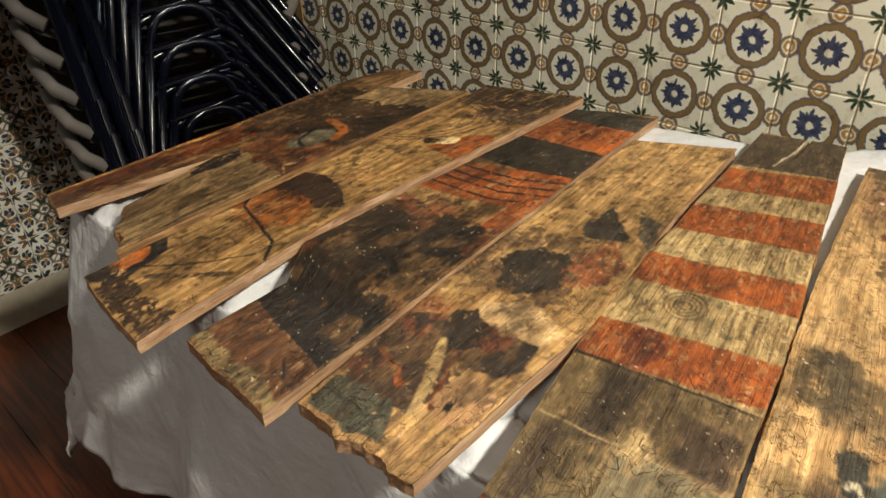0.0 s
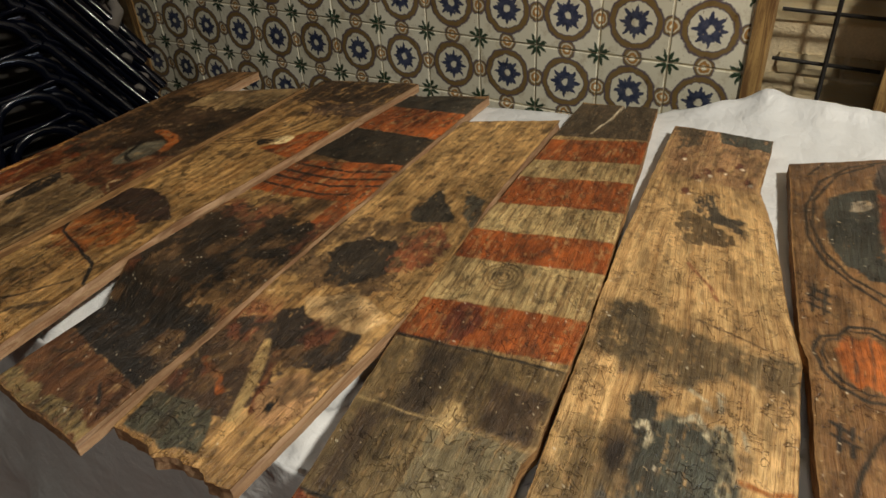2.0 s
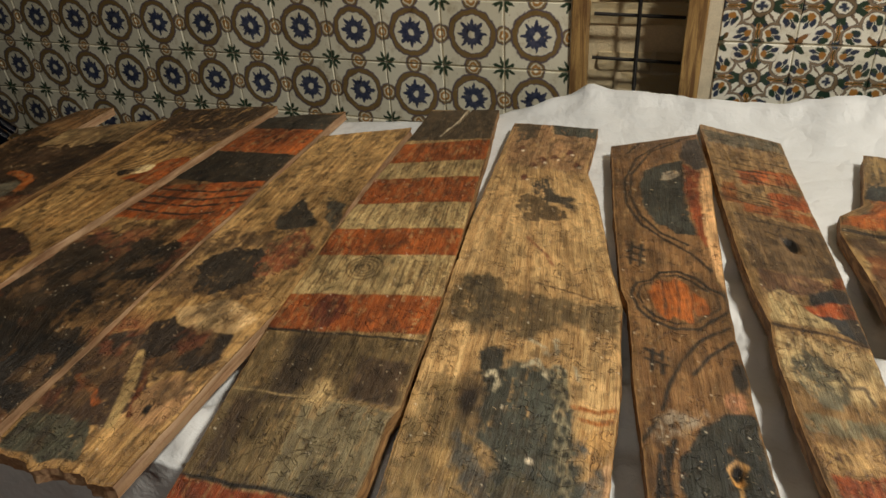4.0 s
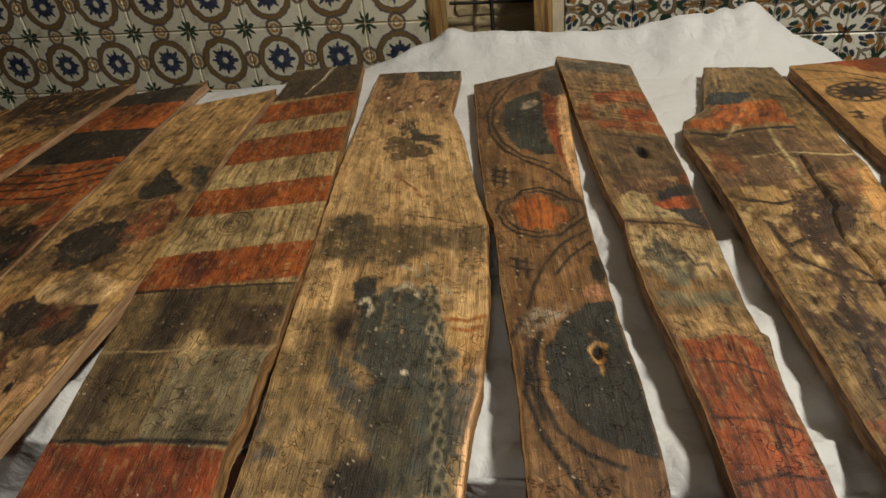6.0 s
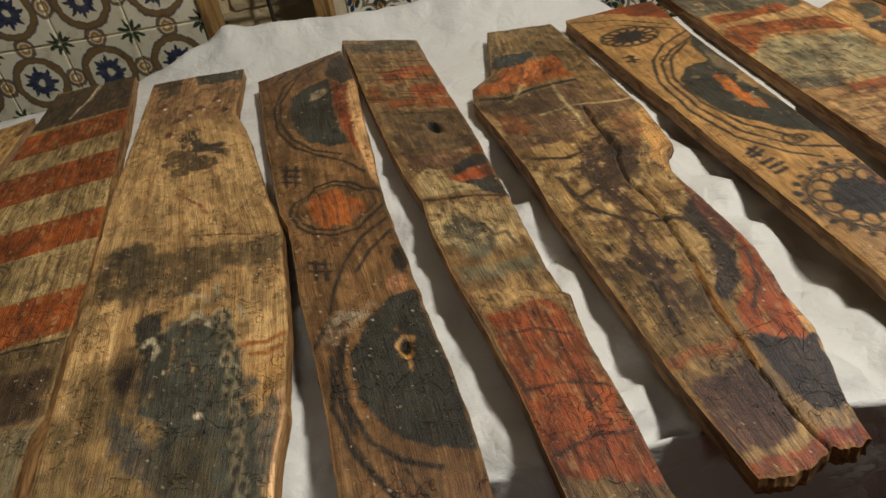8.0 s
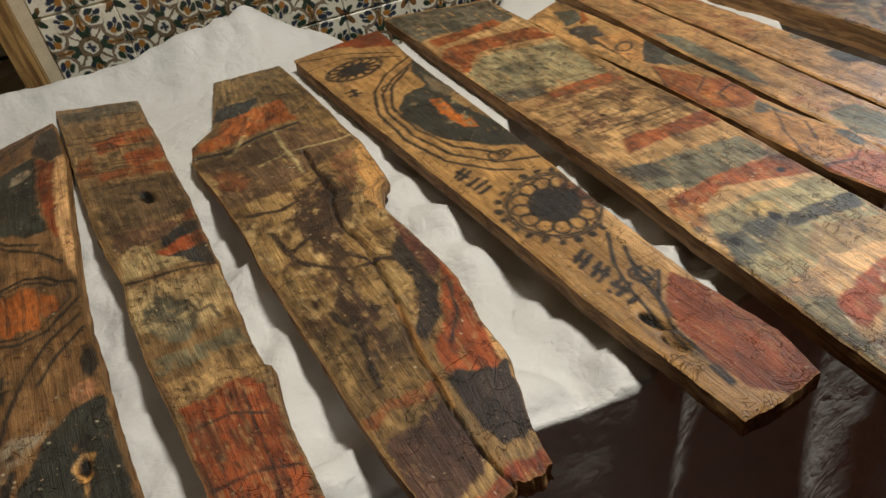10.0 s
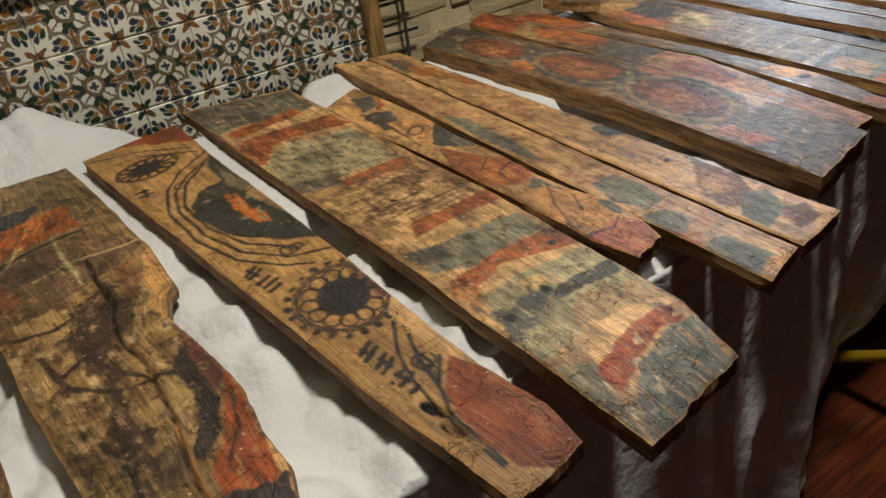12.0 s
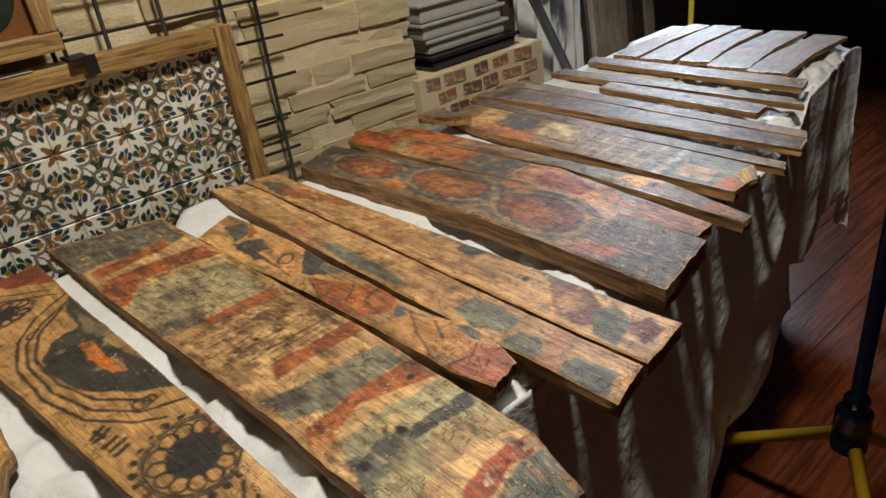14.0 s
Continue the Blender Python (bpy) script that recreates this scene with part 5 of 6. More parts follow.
def p12(p):
    grey, red = (0.115, 0.112, 0.090), (0.265, 0.066, 0.037)
    p.wood((0.46, 0.30, 0.145), (0.29, 0.175, 0.08), 0.2)
    p.shape([(0.01, -0.043), (0.014, 0.974), (0.129, 0.954), (0.163, 0.582), (0.142, 0.23), (0.171, -0.081)], grey, wear=0.3, streak=0.6, ragged=0.006).shape([(0.165, 0.068), (0.119, 0.789), (0.151, 0.789), (0.199, 0.069)], red, wear=0.35, ragged=0.004)
    p.shape([(0.264, -0.076), (0.21, 0.121), (0.198, 0.501), (0.193, 0.944), (0.252, 0.971), (0.249, 0.485), (0.254, 0.278), (0.318, 0.053), (0.306, -0.091)], red, wear=0.2, ragged=0.005)
    p.shape([(0.33, 0.006), (0.271, 0.276), (0.275, 0.607), (0.27, 0.947), (0.39, 0.889), (0.448, 0.91), (0.429, 0.546), (0.429, 0.175), (0.41, 0.002)], (0.23, 0.205, 0.125), wear=0.3, streak=0.5, ragged=0.006).shape([(0.41, -0.027), (0.412, 0.318), (0.443, 0.328), (0.444, -0.015)], (0.13, 0.125, 0.10), wear=0.35, streak=0.5).shape([(0.326, 0.275), (0.325, 0.57), (0.372, 0.581), (0.381, 0.268)], (0.15, 0.145, 0.10), wear=0.5, ragged=0.01)
    p.shape([(0.446, 0.315), (0.436, 0.525), (0.426, 0.918), (0.46, 0.918), (0.467, 0.525), (0.463, 0.301)], red, wear=0.1, ragged=0.002)
    p.mottle((0.12, 0.065, 0.035), 0.40, 0.62, 50, 0.55).mottle((0.17, 0.07, 0.045), 0.45, 0.62, 30, 0.62)
    for k in range(26):
        a, b = random.uniform(0.40, 0.62), random.uniform(0.05, 0.6)
        p.stroke([(a, b), (a + random.uniform(-0.01, 0.0), b + random.uniform(0.1, 0.4))], 0.0018, (0.07, 0.04, 0.025), wear=0.35)
    p.shape([(0.603, 0.297), (0.606, 0.581), (0.596, 1.003), (0.631, 0.991), (0.63, 0.583), (0.638, 0.232)], red, wear=0.06, ragged=0.002).stroke([(0.579, 0.23), (0.575, 0.425), (0.565, 1.043)], 0.003, (0.06, 0.045, 0.03), wear=0.3)
    p.shape([(0.658, 0.064), (0.667, 0.33), (0.666, 0.612), (0.671, 0.937), (0.721, 0.925), (0.726, 0.635), (0.724, 0.264), (0.707, 0.058)], (0.145, 0.143, 0.105), wear=0.3, streak=0.6, ragged=0.005).shape([(0.658, 0.064), (0.666, 0.287), (0.696, 0.294), (0.693, 0.096)], (0.07, 0.072, 0.064), wear=0.4, streak=0.5)
    p.shape([(0.733, 0.091), (0.722, 0.541), (0.724, 0.83), (0.726, 1.031), (0.774, 1.02), (0.758, 0.711), (0.745, 0.461), (0.755, 0.256), (0.762, 0.127), (0.757, 0.027)], (0.29, 0.072, 0.036), wear=0.14, ragged=0.003).shape([(0.748, 0.068), (0.753, 0.231), (0.784, 0.114), (0.788, -0.002)], (0.36, 0.16, 0.055), wear=0.3, ragged=0.006)
    p.shape([(0.773, 0.187), (0.77, 0.538), (0.778, 0.746), (0.776, 1.02), (0.824, 1.003), (0.898, 0.936), (0.885, 0.788), (0.871, 0.575), (0.879, 0.287), (0.882, 0.045), (0.852, -0.003), (0.818, 0.052)], (0.24, 0.22, 0.135), wear=0.3, streak=0.6, ragged=0.006).shape([(0.807, 0.075), (0.799, 0.384), (0.817, 0.451), (0.849, 0.056), (0.841, 0.007)], (0.085, 0.088, 0.075), wear=0.45, ragged=0.012).shape([(0.814, 0.76), (0.82, 1.016), (0.84, 0.962), (0.83, 0.467), (0.816, 0.47)], (0.065, 0.067, 0.060), wear=0.25, streak=0.4)
    p.shape([(0.838, 0.569), (0.86, 0.96), (0.894, 0.924), (0.884, 0.592), (0.871, 0.335)], (0.26, 0.185, 0.10), wear=0.3, streak=0.5)
    p.shape([(0.917, 0.193), (0.905, 0.595), (0.905, 0.85), (0.92, 1.009), (0.935, 0.995), (0.927, 0.711), (0.938, 0.421), (0.951, 0.18), (0.938, 0.146)], (0.25, 0.052, 0.036), wear=0.06, ragged=0.003)
    p.shape([(0.955, 0.252), (0.945, 0.411), (0.932, 0.772), (0.936, 1.004), (1.002, 1.04), (1.002, -0.008)], (0.115, 0.122, 0.112), wear=0.3, streak=0.85).mottle((0.44, 0.40, 0.30), 0.90, 1.0, 60, 0.60).shape([(0.897, 0.041), (0.914, 0.212), (0.944, 0.117), (0.975, 0.062), (1, 0), (0.949, -0.059)], (0.20, 0.185, 0.125), wear=0.35, streak=0.5)
    for s, w in [(0.75, 0.858), (0.81, 0.478), (0.543, 0.421), (0.819, 0.142)]:
        p.blob(s, w, 0.006, 0.0055, (0.008, 0.006, 0.005), wear=0, ragged=0.003)
    p.blob(0.795, 0.469, 0.014, 0.016, (0.36, 0.27, 0.12), wear=0.3, ragged=0.005).blob(0.81, 0.485, 0.007, 0.006, (0.008, 0.006, 0.005), wear=0).shape([(0.965, 0.926), (0.98, 1.022), (1, 1.024), (0.994, 0.926)], (0.34, 0.19, 0.07), wear=0.0, ragged=0.004)
    p.patina(0.7).scuffs(0.5).specks(0.8)


def p13(p):
    slate, orange, red = (0.085, 0.090, 0.072), (0.38, 0.20, 0.075), (0.28, 0.075, 0.038)
    p.wood((0.43, 0.26, 0.11), (0.28, 0.16, 0.07), 0.2)
    p.shape([(0.044, 0.575), (0.088, 0.952), (0.146, 0.767), (0.136, 0.337)], slate, wear=0.15).shape([(0.104, 0.987), (0.165, 0.839), (0.162, 0.563)], red, wear=0.2).shape([(0.135, 0.24), (0.199, 0.739), (0.31, 0.524), (0.263, 0.161)], (0.06, 0.052, 0.045), wear=0.2, ragged=0.006)
    p.shape([(0.239, 0.358), (0.288, 0.939), (0.343, 1.172), (0.375, 0.704), (0.448, 0.466), (0.395, 0.189), (0.335, 0.266)], orange, wear=0.15).ring(0.335, 0.527, 0.012, 0.004, (0.06, 0.05, 0.04)).shape([(0.36, 0.963), (0.481, 1.064), (0.48, 0.645), (0.417, 0.347)], (0.055, 0.055, 0.050), wear=0.2).blob(0.475, 0.912, 0.022, 0.013, (0.12, 0.115, 0.085), wear=0.2)
    p.shape([(0.448, 0.39), (0.568, 0.76), (0.633, 1.132), (0.708, 1.034), (0.691, 0.387), (0.615, -0.204), (0.524, 0.023)], red, wear=0.2, ragged=0.004).shape([(0.703, 0.846), (0.787, 0.893), (0.777, 0.608), (0.715, 0.462)], (0.10, 0.105, 0.10), wear=0.25).shape([(0.591, 0.263), (0.643, 0.719), (0.68, 0.594), (0.636, 0.159)], (0.34, 0.11, 0.05), wear=0.2)
    p.shape([(0.711, -0.016), (0.74, 0.761), (0.803, 0.895), (0.88, 0.981), (0.917, 0.737), (0.906, 0.315), (0.865, -0.005)], orange, wear=0.15, ragged=0.005).shape([(0.898, 0.018), (0.911, 0.732), (0.955, 0.939), (1.007, 0.93), (1.002, 0)], (0.31, 0.105, 0.06), wear=0.15, ragged=0.006).blob(0.881, 0.913, 0.018, 0.010, (0.09, 0.10, 0.10), wear=0.2)
    for line in ([(0.45, 0.374), (0.528, 0.003), (0.617, -0.19)], [(0.629, 1.115), (0.627, 0.492), (0.689, 0.37)], [(0.568, 0.76), (0.591, 0.263)], [(0.744, 0.791), (0.794, 0.379), (0.862, 0.023)], [(0.803, 0.847), (0.845, 0.477)], [(0.911, 0.732), (0.922, 0.448), (0.902, 0.059)], [(0.239, 0.358), (0.335, 0.266), (0.395, 0.189)]):
        p.stroke(line, 0.003, (0.06, 0.035, 0.022), wear=0.2)
    p.patina(0.55).scuffs(0.4)


def p14(p):
    slate = (0.135, 0.140, 0.108)
    p.wood((0.45, 0.285, 0.14), (0.31, 0.18, 0.085), 0.15).mottle((0.30, 0.13, 0.065), 0.05, 0.95, 35, 0.62)
    p.shape([(0.389, 0.149), (0.427, 0.452), (0.558, 0.449), (0.633, 0.249), (0.593, 0.094), (0.484, 0.074)], (0.12, 0.125, 0.098), wear=0.25, ragged=0.004).shape([(0.732, 0.252), (0.734, 0.773), (0.781, 0.871), (0.826, 0.722), (0.824, 0.319), (0.782, 0.068)], slate, wear=0.12, ragged=0.003).shape([(0.828, 0.038), (0.84, 0.501), (0.875, 0.508), (0.89, 0.097), (0.858, -0.158)], slate, wear=0.2, ragged=0.005).shape([(0.915, 0.106), (0.927, 0.558), (0.987, 0.606), (0.984, -0.169), (0.944, -0.203)], (0.115, 0.125, 0.118), wear=0.12, ragged=0.004)
    p.shape([(0.872, 0.056), (0.901, 0.282), (0.926, -0.102), (0.898, -0.14)], (0.27, 0.12, 0.06), wear=0.35, ragged=0.008).shape([(0.98, 0.355), (1, 0.778), (0.998, 0.381), (0.992, 0.129)], (0.42, 0.22, 0.08), wear=0.1, ragged=0.004).patina(0.55).scuffs(0.45)


def p14b(p):
    slate, plum = (0.125, 0.132, 0.112), (0.15, 0.072, 0.058)
    p.wood((0.45, 0.28, 0.135), (0.32, 0.185, 0.085), 0.15).mottle((0.26, 0.11, 0.055), 0.15, 0.6, 35, 0.62)
    p.shape([(0.024, 0.255), (0.078, 0.627), (0.182, 0.498), (0.155, 0.035)], (0.10, 0.080, 0.062), wear=0.3, ragged=0.006).shape([(0.178, 0.694), (0.264, 1.104), (0.339, 1.057), (0.29, 0.563)], (0.26, 0.085, 0.045), wear=0.3, ragged=0.006).shape([(0.107, 0.413), (0.157, 0.851), (0.217, 0.531), (0.184, 0.142)], (0.28, 0.09, 0.045), wear=0.3)
    p.shape([(0.604, 0.706), (0.619, 1.324), (0.668, 1.212), (0.65, 0.687)], (0.075, 0.080, 0.078), wear=0.2).shape([(0.504, 0.976), (0.537, 1.379), (0.571, 1.135), (0.543, 0.788)], (0.15, 0.145, 0.115), wear=0.3)
    p.shape([(0.788, 0.94), (0.833, 1.195), (0.891, 0.756), (0.911, 0.27), (0.882, 0.092), (0.835, 0.339)], plum, wear=0.25, ragged=0.005).blob(0.854, 0.547, 0.020, 0.016, (0.28, 0.16, 0.09), wear=0.3, ragged=0.006).shape([(0.889, 0.51), (0.907, 0.848), (0.948, 0.649), (0.957, 0.042), (0.92, 0.073)], slate, wear=0.15, ragged=0.004).shape([(0.942, 0.469), (0.961, 0.862), (0.988, 0.754), (0.981, 0.302)], plum, wear=0.35, ragged=0.006).shape([(0.753, 1.189), (0.797, 1.292), (0.815, 0.863), (0.781, 0.879)], slate, wear=0.3)
    p.blob(0.765, 0.654, 0.004, 0.004, (0.01, 0.008, 0.006), wear=0).patina(0.55).scuffs(0.45)


def p15(p):
    p.wood((0.27, 0.165, 0.085), (0.15, 0.09, 0.05), 0.25).band(0, 0.12, (0.06, 0.05, 0.042), wear=0.2, ragged=0.02)
    for s, w, c in ((0.19, 0.5, (0.16, 0.04, 0.028)), (0.44, 0.58, (0.20, 0.055, 0.030)), (0.685, 0.50, (0.15, 0.045, 0.035))):
        for k, q in ((1.55, (0.095, 0.085, 0.070)), (1.3, (0.20, 0.135, 0.072)), (1.15, (0.075, 0.058, 0.046)), (1.0, c)):
            p.blob(s, w, 0.074 * k, 0.042 * k, q, wear=0.15, ragged=0.006)
        p.blob(s, w - 0.05, 0.045, 0.022, (0.26, 0.085, 0.045), wear=0.45, ragged=0.012)
    p.shape([(0.28, 0.15), (0.30, 0.35), (0.36, 0.25), (0.34, 0.05)], (0.35, 0.10, 0.035), wear=0.25).shape([(0.55, 0.85), (0.58, 1.0), (0.66, 1.0), (0.60, 0.82)], (0.36, 0.12, 0.04), wear=0.3).stroke([(0.55, 0.05), (0.58, 0.5), (0.52, 0.95)], 0.010, (0.15, 0.13, 0.085), wear=0.3)
    p.band(0.83, 1.0, (0.085, 0.07, 0.062), wear=0.25, ragged=0.025).shape([(0.80, 0.05), (0.80, 0.25), (0.90, 0.35), (0.88, 0.08)], (0.25, 0.085, 0.045), wear=0.4).patina(0.7).scuffs(0.4)


def p16(p):
    p.wood((0.32, 0.19, 0.08), (0.18, 0.10, 0.045), 0.3).band(0.0, 0.16, (0.28, 0.055, 0.028), wear=0.12, ragged=0.01).band(0.18, 0.30, (0.30, 0.19, 0.075), wear=0.3).shape([(0.24, 0.2), (0.20, 0.9), (0.42, 0.9), (0.40, 0.3)], (0.36, 0.09, 0.035), wear=0.3, ragged=0.012).band(0.42, 0.56, (0.085, 0.075, 0.06), wear=0.35, ragged=0.025)
    p.shape([(0.54, 0.15), (0.56, 0.95), (0.80, 0.8), (0.86, 0.4), (0.75, 0.1)], (0.36, 0.17, 0.075), wear=0.25, ragged=0.01).blob(0.68, 0.5, 0.055, 0.026, (0.28, 0.065, 0.04), wear=0.25, ragged=0.01).band(0.86, 1.0, (0.26, 0.115, 0.06), wear=0.35, ragged=0.012).patina(0.7).scuffs(0.5)


def p17(p):
    p.wood((0.26, 0.17, 0.09), (0.14, 0.085, 0.045), 0.3).band(0.05, 0.25, (0.28, 0.07, 0.035), wear=0.35, ragged=0.02).band(0.5, 0.72, (0.115, 0.11, 0.10), wear=0.25, ragged=0.02).shape([(0.70, 0.2), (0.72, 0.9), (0.80, 0.8), (0.79, 0.2)], (0.42, 0.21, 0.06), wear=0.15, ragged=0.01).blob(0.79, 0.5, 0.008, 0.008, (0.01, 0.008, 0.006), wear=0).band(0.82, 1.0, (0.16, 0.125, 0.10), wear=0.3, ragged=0.02).blob(0.95, 0.5, 0.03, 0.015, (0.34, 0.09, 0.04)).patina(0.7).scuffs(0.5)


def p18(p):
    p.wood((0.30, 0.20, 0.10), (0.16, 0.10, 0.05), 0.3).band(0.1, 0.2, (0.34, 0.21, 0.075), wear=0.3, ragged=0.01).band(0.2, 0.33, (0.09, 0.08, 0.07), wear=0.35, ragged=0.02).shape([(0.16, 0.0), (0.16, 0.35), (0.36, 0.4), (0.38, 0.0)], (0.36, 0.10, 0.04), wear=0.35, ragged=0.012).shape([(0.37, 0.35), (0.36, 0.9), (0.48, 0.92), (0.49, 0.35)], (0.40, 0.32, 0.18), wear=0.1, ragged=0.003)
    p.band(0.52, 0.79, (0.17, 0.13, 0.08), wear=0.2)
    for k in range(7):
        p.stroke([(0.54 + 0.04 * k, 0.05), (0.54 + 0.04 * k, 0.95)], 0.003, (0.34, 0.29, 0.19) if k % 3 else (0.06, 0.045, 0.03))
    for w in (0.3, 0.62):
        p.stroke([(0.54, w), (0.79, w)], 0.003, (0.30, 0.25, 0.16))
    p.band(0.81, 1.0, (0.13, 0.15, 0.15), wear=0.2, ragged=0.012).shape([(0.84, 0.1), (0.83, 0.55), (0.92, 0.5), (0.93, 0.1)], (0.32, 0.22, 0.15), wear=0.25).shape([(0.95, 0.0), (0.95, 0.4), (1.0, 0.4), (1.0, 0.0)], (0.36, 0.12, 0.05), wear=0.2).shape([(0.955, 0.5), (0.96, 0.95), (1.0, 0.9), (1.0, 0.5)], (0.38, 0.24, 0.08), wear=0.2).patina(0.6).scuffs(0.5)


def p_far(p):
    p.wood((0.20, 0.145, 0.095), (0.10, 0.068, 0.045)).band(0.1, 0.5, (0.15, 0.115, 0.095), wear=0.4, ragged=0.03).band(0.5, 0.9, (0.13, 0.12, 0.115), wear=0.4, ragged=0.03).mottle((0.20, 0.12, 0.09), 0.2, 0.9, 18, 0.6).patina(0.8).scuffs(0.6)


board("old painted pine board with worn red and dark paint", [(-0.47, -0.33), (-0.49, -0.437), (-0.453, -1.111)], [(-0.405, -0.297), (-0.36, -0.80), (-0.395, -1.12)], p1, 0.003, side=FRESH_SIDE, seed=1)
board("grey-weathered painted board with a broken near end", [(-0.402, -0.43), (-0.367, -0.879), (-0.316, -1.056)], [(-0.236, -0.328), (-0.218, -0.799), (-0.20, -1.11)], p2, 0.003, jag=(0.006, 0.012), seed=2)
board("ochre painted board with dark patches and fine cracks", [(-0.23, -0.279), (-0.176, -1.173)], [(-0.029, -0.21), (-0.042, -0.836), (0.002, -1.191)], p3, side=FRESH_SIDE, seed=3)
board("dark painted board with a red field", [(-0.006, -0.276), (-0.024, -0.93), (-0.012, -0.945), (0.038, -1.007), (0.043, -1.152)], [(0.136, -0.209), (0.183, -0.879), (0.207, -1.16)], p4, side=FRESH_SIDE, seed=4)
board("bare-grained board with brown painted patches and broken end", [(0.155, -0.34), (0.19, -0.88), (0.219, -1.131)], [(0.309, -0.257), (0.329, -0.461), (0.341, -0.591), (0.358, -0.686), (0.367, -0.743), (0.379, -0.827), (0.377, -0.923), (0.377, -1.009), (0.379, -1.122)], p5, side=FRESH_SIDE, jag=(0.003, 0.010), seed=5)
board("striped red and ochre painted board", [(0.315, -0.165), (0.352, -0.65), (0.382, -0.863), (0.45, -1.19)], [(0.45, -0.136), (0.558, -0.7), (0.582, -0.865), (0.595, -0.947), (0.59, -0.969), (0.599, -1.03), (0.602, -1.085), (0.612, -1.125), (0.618, -1.18)], p6, thick=0.022, seed=6)
board("worn ochre board with a slate-grey painted shape", [(0.498, -0.194), (0.541, -0.577), (0.58, -0.823), (0.598, -0.938), (0.618, -1.049), (0.628, -1.123), (0.634, -1.19)], [(0.655, -0.191), (0.672, -0.372), (0.707, -0.468), (0.755, -0.638), (0.783, -0.722), (0.798, -0.831), (0.805, -0.887), (0.808, -0.953), (0.811, -0.982), (0.809, -1.022), (0.811, -1.058), (0.815, -1.1), (0.82, -1.19)], p7, seed=7)
board("brown board with black rounded fields and worn writing", [(0.691, -0.263), (0.733, -0.488), (0.774, -0.68), (0.786, -0.709), (0.809, -0.831), (0.829, -0.92), (0.845, -0.992), (0.863, -1.094), (0.885, -1.19)], [(0.827, -0.176), (0.859, -0.327), (0.871, -0.461), (0.886, -0.575), (0.897, -0.677), (0.905, -0.739), (0.923, -0.806), (0.936, -0.886), (0.942, -0.92), (0.954, -0.975), (0.964, -1.041), (0.969, -1.081), (0.98, -1.19)], p8, seed=8)
board("narrow wavy-edged board with a red painted end", [(0.829, -0.129), (0.87, -0.363), (0.899, -0.528), (0.924, -0.632), (0.943, -0.702), (0.947, -0.751), (0.966, -0.842), (0.99, -0.946), (1.003, -0.998), (1.014, -1.07), (1.028, -1.15)], [(0.963, -0.189), (0.992, -0.383), (1.022, -0.576), (1.038, -0.692), (1.049, -0.795), (1.055, -0.852), (1.063, -0.892), (1.069, -0.897), (1.072, -0.963), (1.081, -1.025), (1.086, -1.072), (1.088, -1.095), (1.098, -1.16)], p9, thick=0.020, seed=9)
board("split board with dark scene remains and splintered edge", [(1.085, -0.207), (1.076, -0.305), (1.066, -0.385), (1.032, -0.427), (1.032, -0.474), (1.073, -0.674), (1.086, -0.786), (1.115, -0.947), (1.131, -1.033), (1.148, -1.111)], [(1.195, -0.212), (1.217, -0.355), (1.231, -0.475), (1.243, -0.561), (1.247, -0.664), (1.236, -0.676), (1.226, -0.721), (1.241, -0.805), (1.251, -0.874), (1.249, -0.931), (1.251, -0.978), (1.244, -1.026), (1.237, -1.058), (1.236, -1.091)], p10, jag=(0.003, 0.010), thick=0.020, seed=10)
board("ochre board with black rosettes and a wine-red field", [(1.22, -0.211), (1.245, -0.375), (1.272, -0.539), (1.295, -0.682), (1.318, -0.824), (1.336, -0.957), (1.356, -1.043), (1.368, -1.121)], [(1.378, -0.183), (1.383, -0.291), (1.394, -0.444), (1.407, -0.604), (1.418, -0.744), (1.421, -0.844), (1.424, -0.906), (1.428, -0.958), (1.431, -0.994), (1.435, -1.009), (1.445, -1.064), (1.441, -1.111)], p11, thick=0.020, seed=11)
board("wide board banded in worn red and grey paint", [(1.402, -0.134), (1.463, -0.864), (1.477, -1.145)], [(1.584, -0.189), (1.621, -0.806), (1.625, -1.047), (1.603, -1.127)], p12, jag=(0.003, 0.006), thick=0.020, seed=12)
board("narrow orange painted board with a pointed end", [(1.592, -0.331), (1.602, -0.495), (1.614, -0.588), (1.624, -0.682), (1.629, -0.77), (1.634, -0.868), (1.635, -0.923), (1.648, -0.975)], [(1.669, -0.291), (1.681, -0.395), (1.686, -0.483), (1.683, -0.596), (1.688, -0.693), (1.688, -0.766), (1.694, -0.822), (1.708, -0.875), (1.701, -0.929), (1.691, -0.96)], p13, jag=(0.003, 0.008), thick=0.020, seed=13)
board("long faded board with grey-green patches", [(1.697, -0.145), (1.696, -0.618), (1.706, -1.081)], [(1.757, -0.183), (1.769, -1.067)], p14, seed=14)
board("long faded board with grey and wine patches", [(1.762, -0.165), (1.774, -1.068)], [(1.819, -0.19), (1.858, -1.055)], p14b, seed=15)
board("thick dark board with two red painted ovals", [(1.86, -0.215), (1.904, -0.694), (1.895, -1.011)], [(1.967, -0.167), (2.03, -0.593), (2.036, -0.734), (2.028, -0.983)], p15, 0.003, thick=0.032, z=0.787, seed=16)
board("orange-red painted board with a tapering end", [(2.009, -0.159), (2.043, -0.626), (2.039, -0.96)], [(2.075, -0.117), (2.130, -0.651), (2.086, -0.959)], p16, 0.003, seed=17)
board("slim splintered board with grey paint", [(2.08, -0.17), (2.135, -0.65), (2.112, -0.988)], [(2.142, -0.197), (2.175, -0.828), (2.136, -0.987)], p17, 0.003, seed=18)
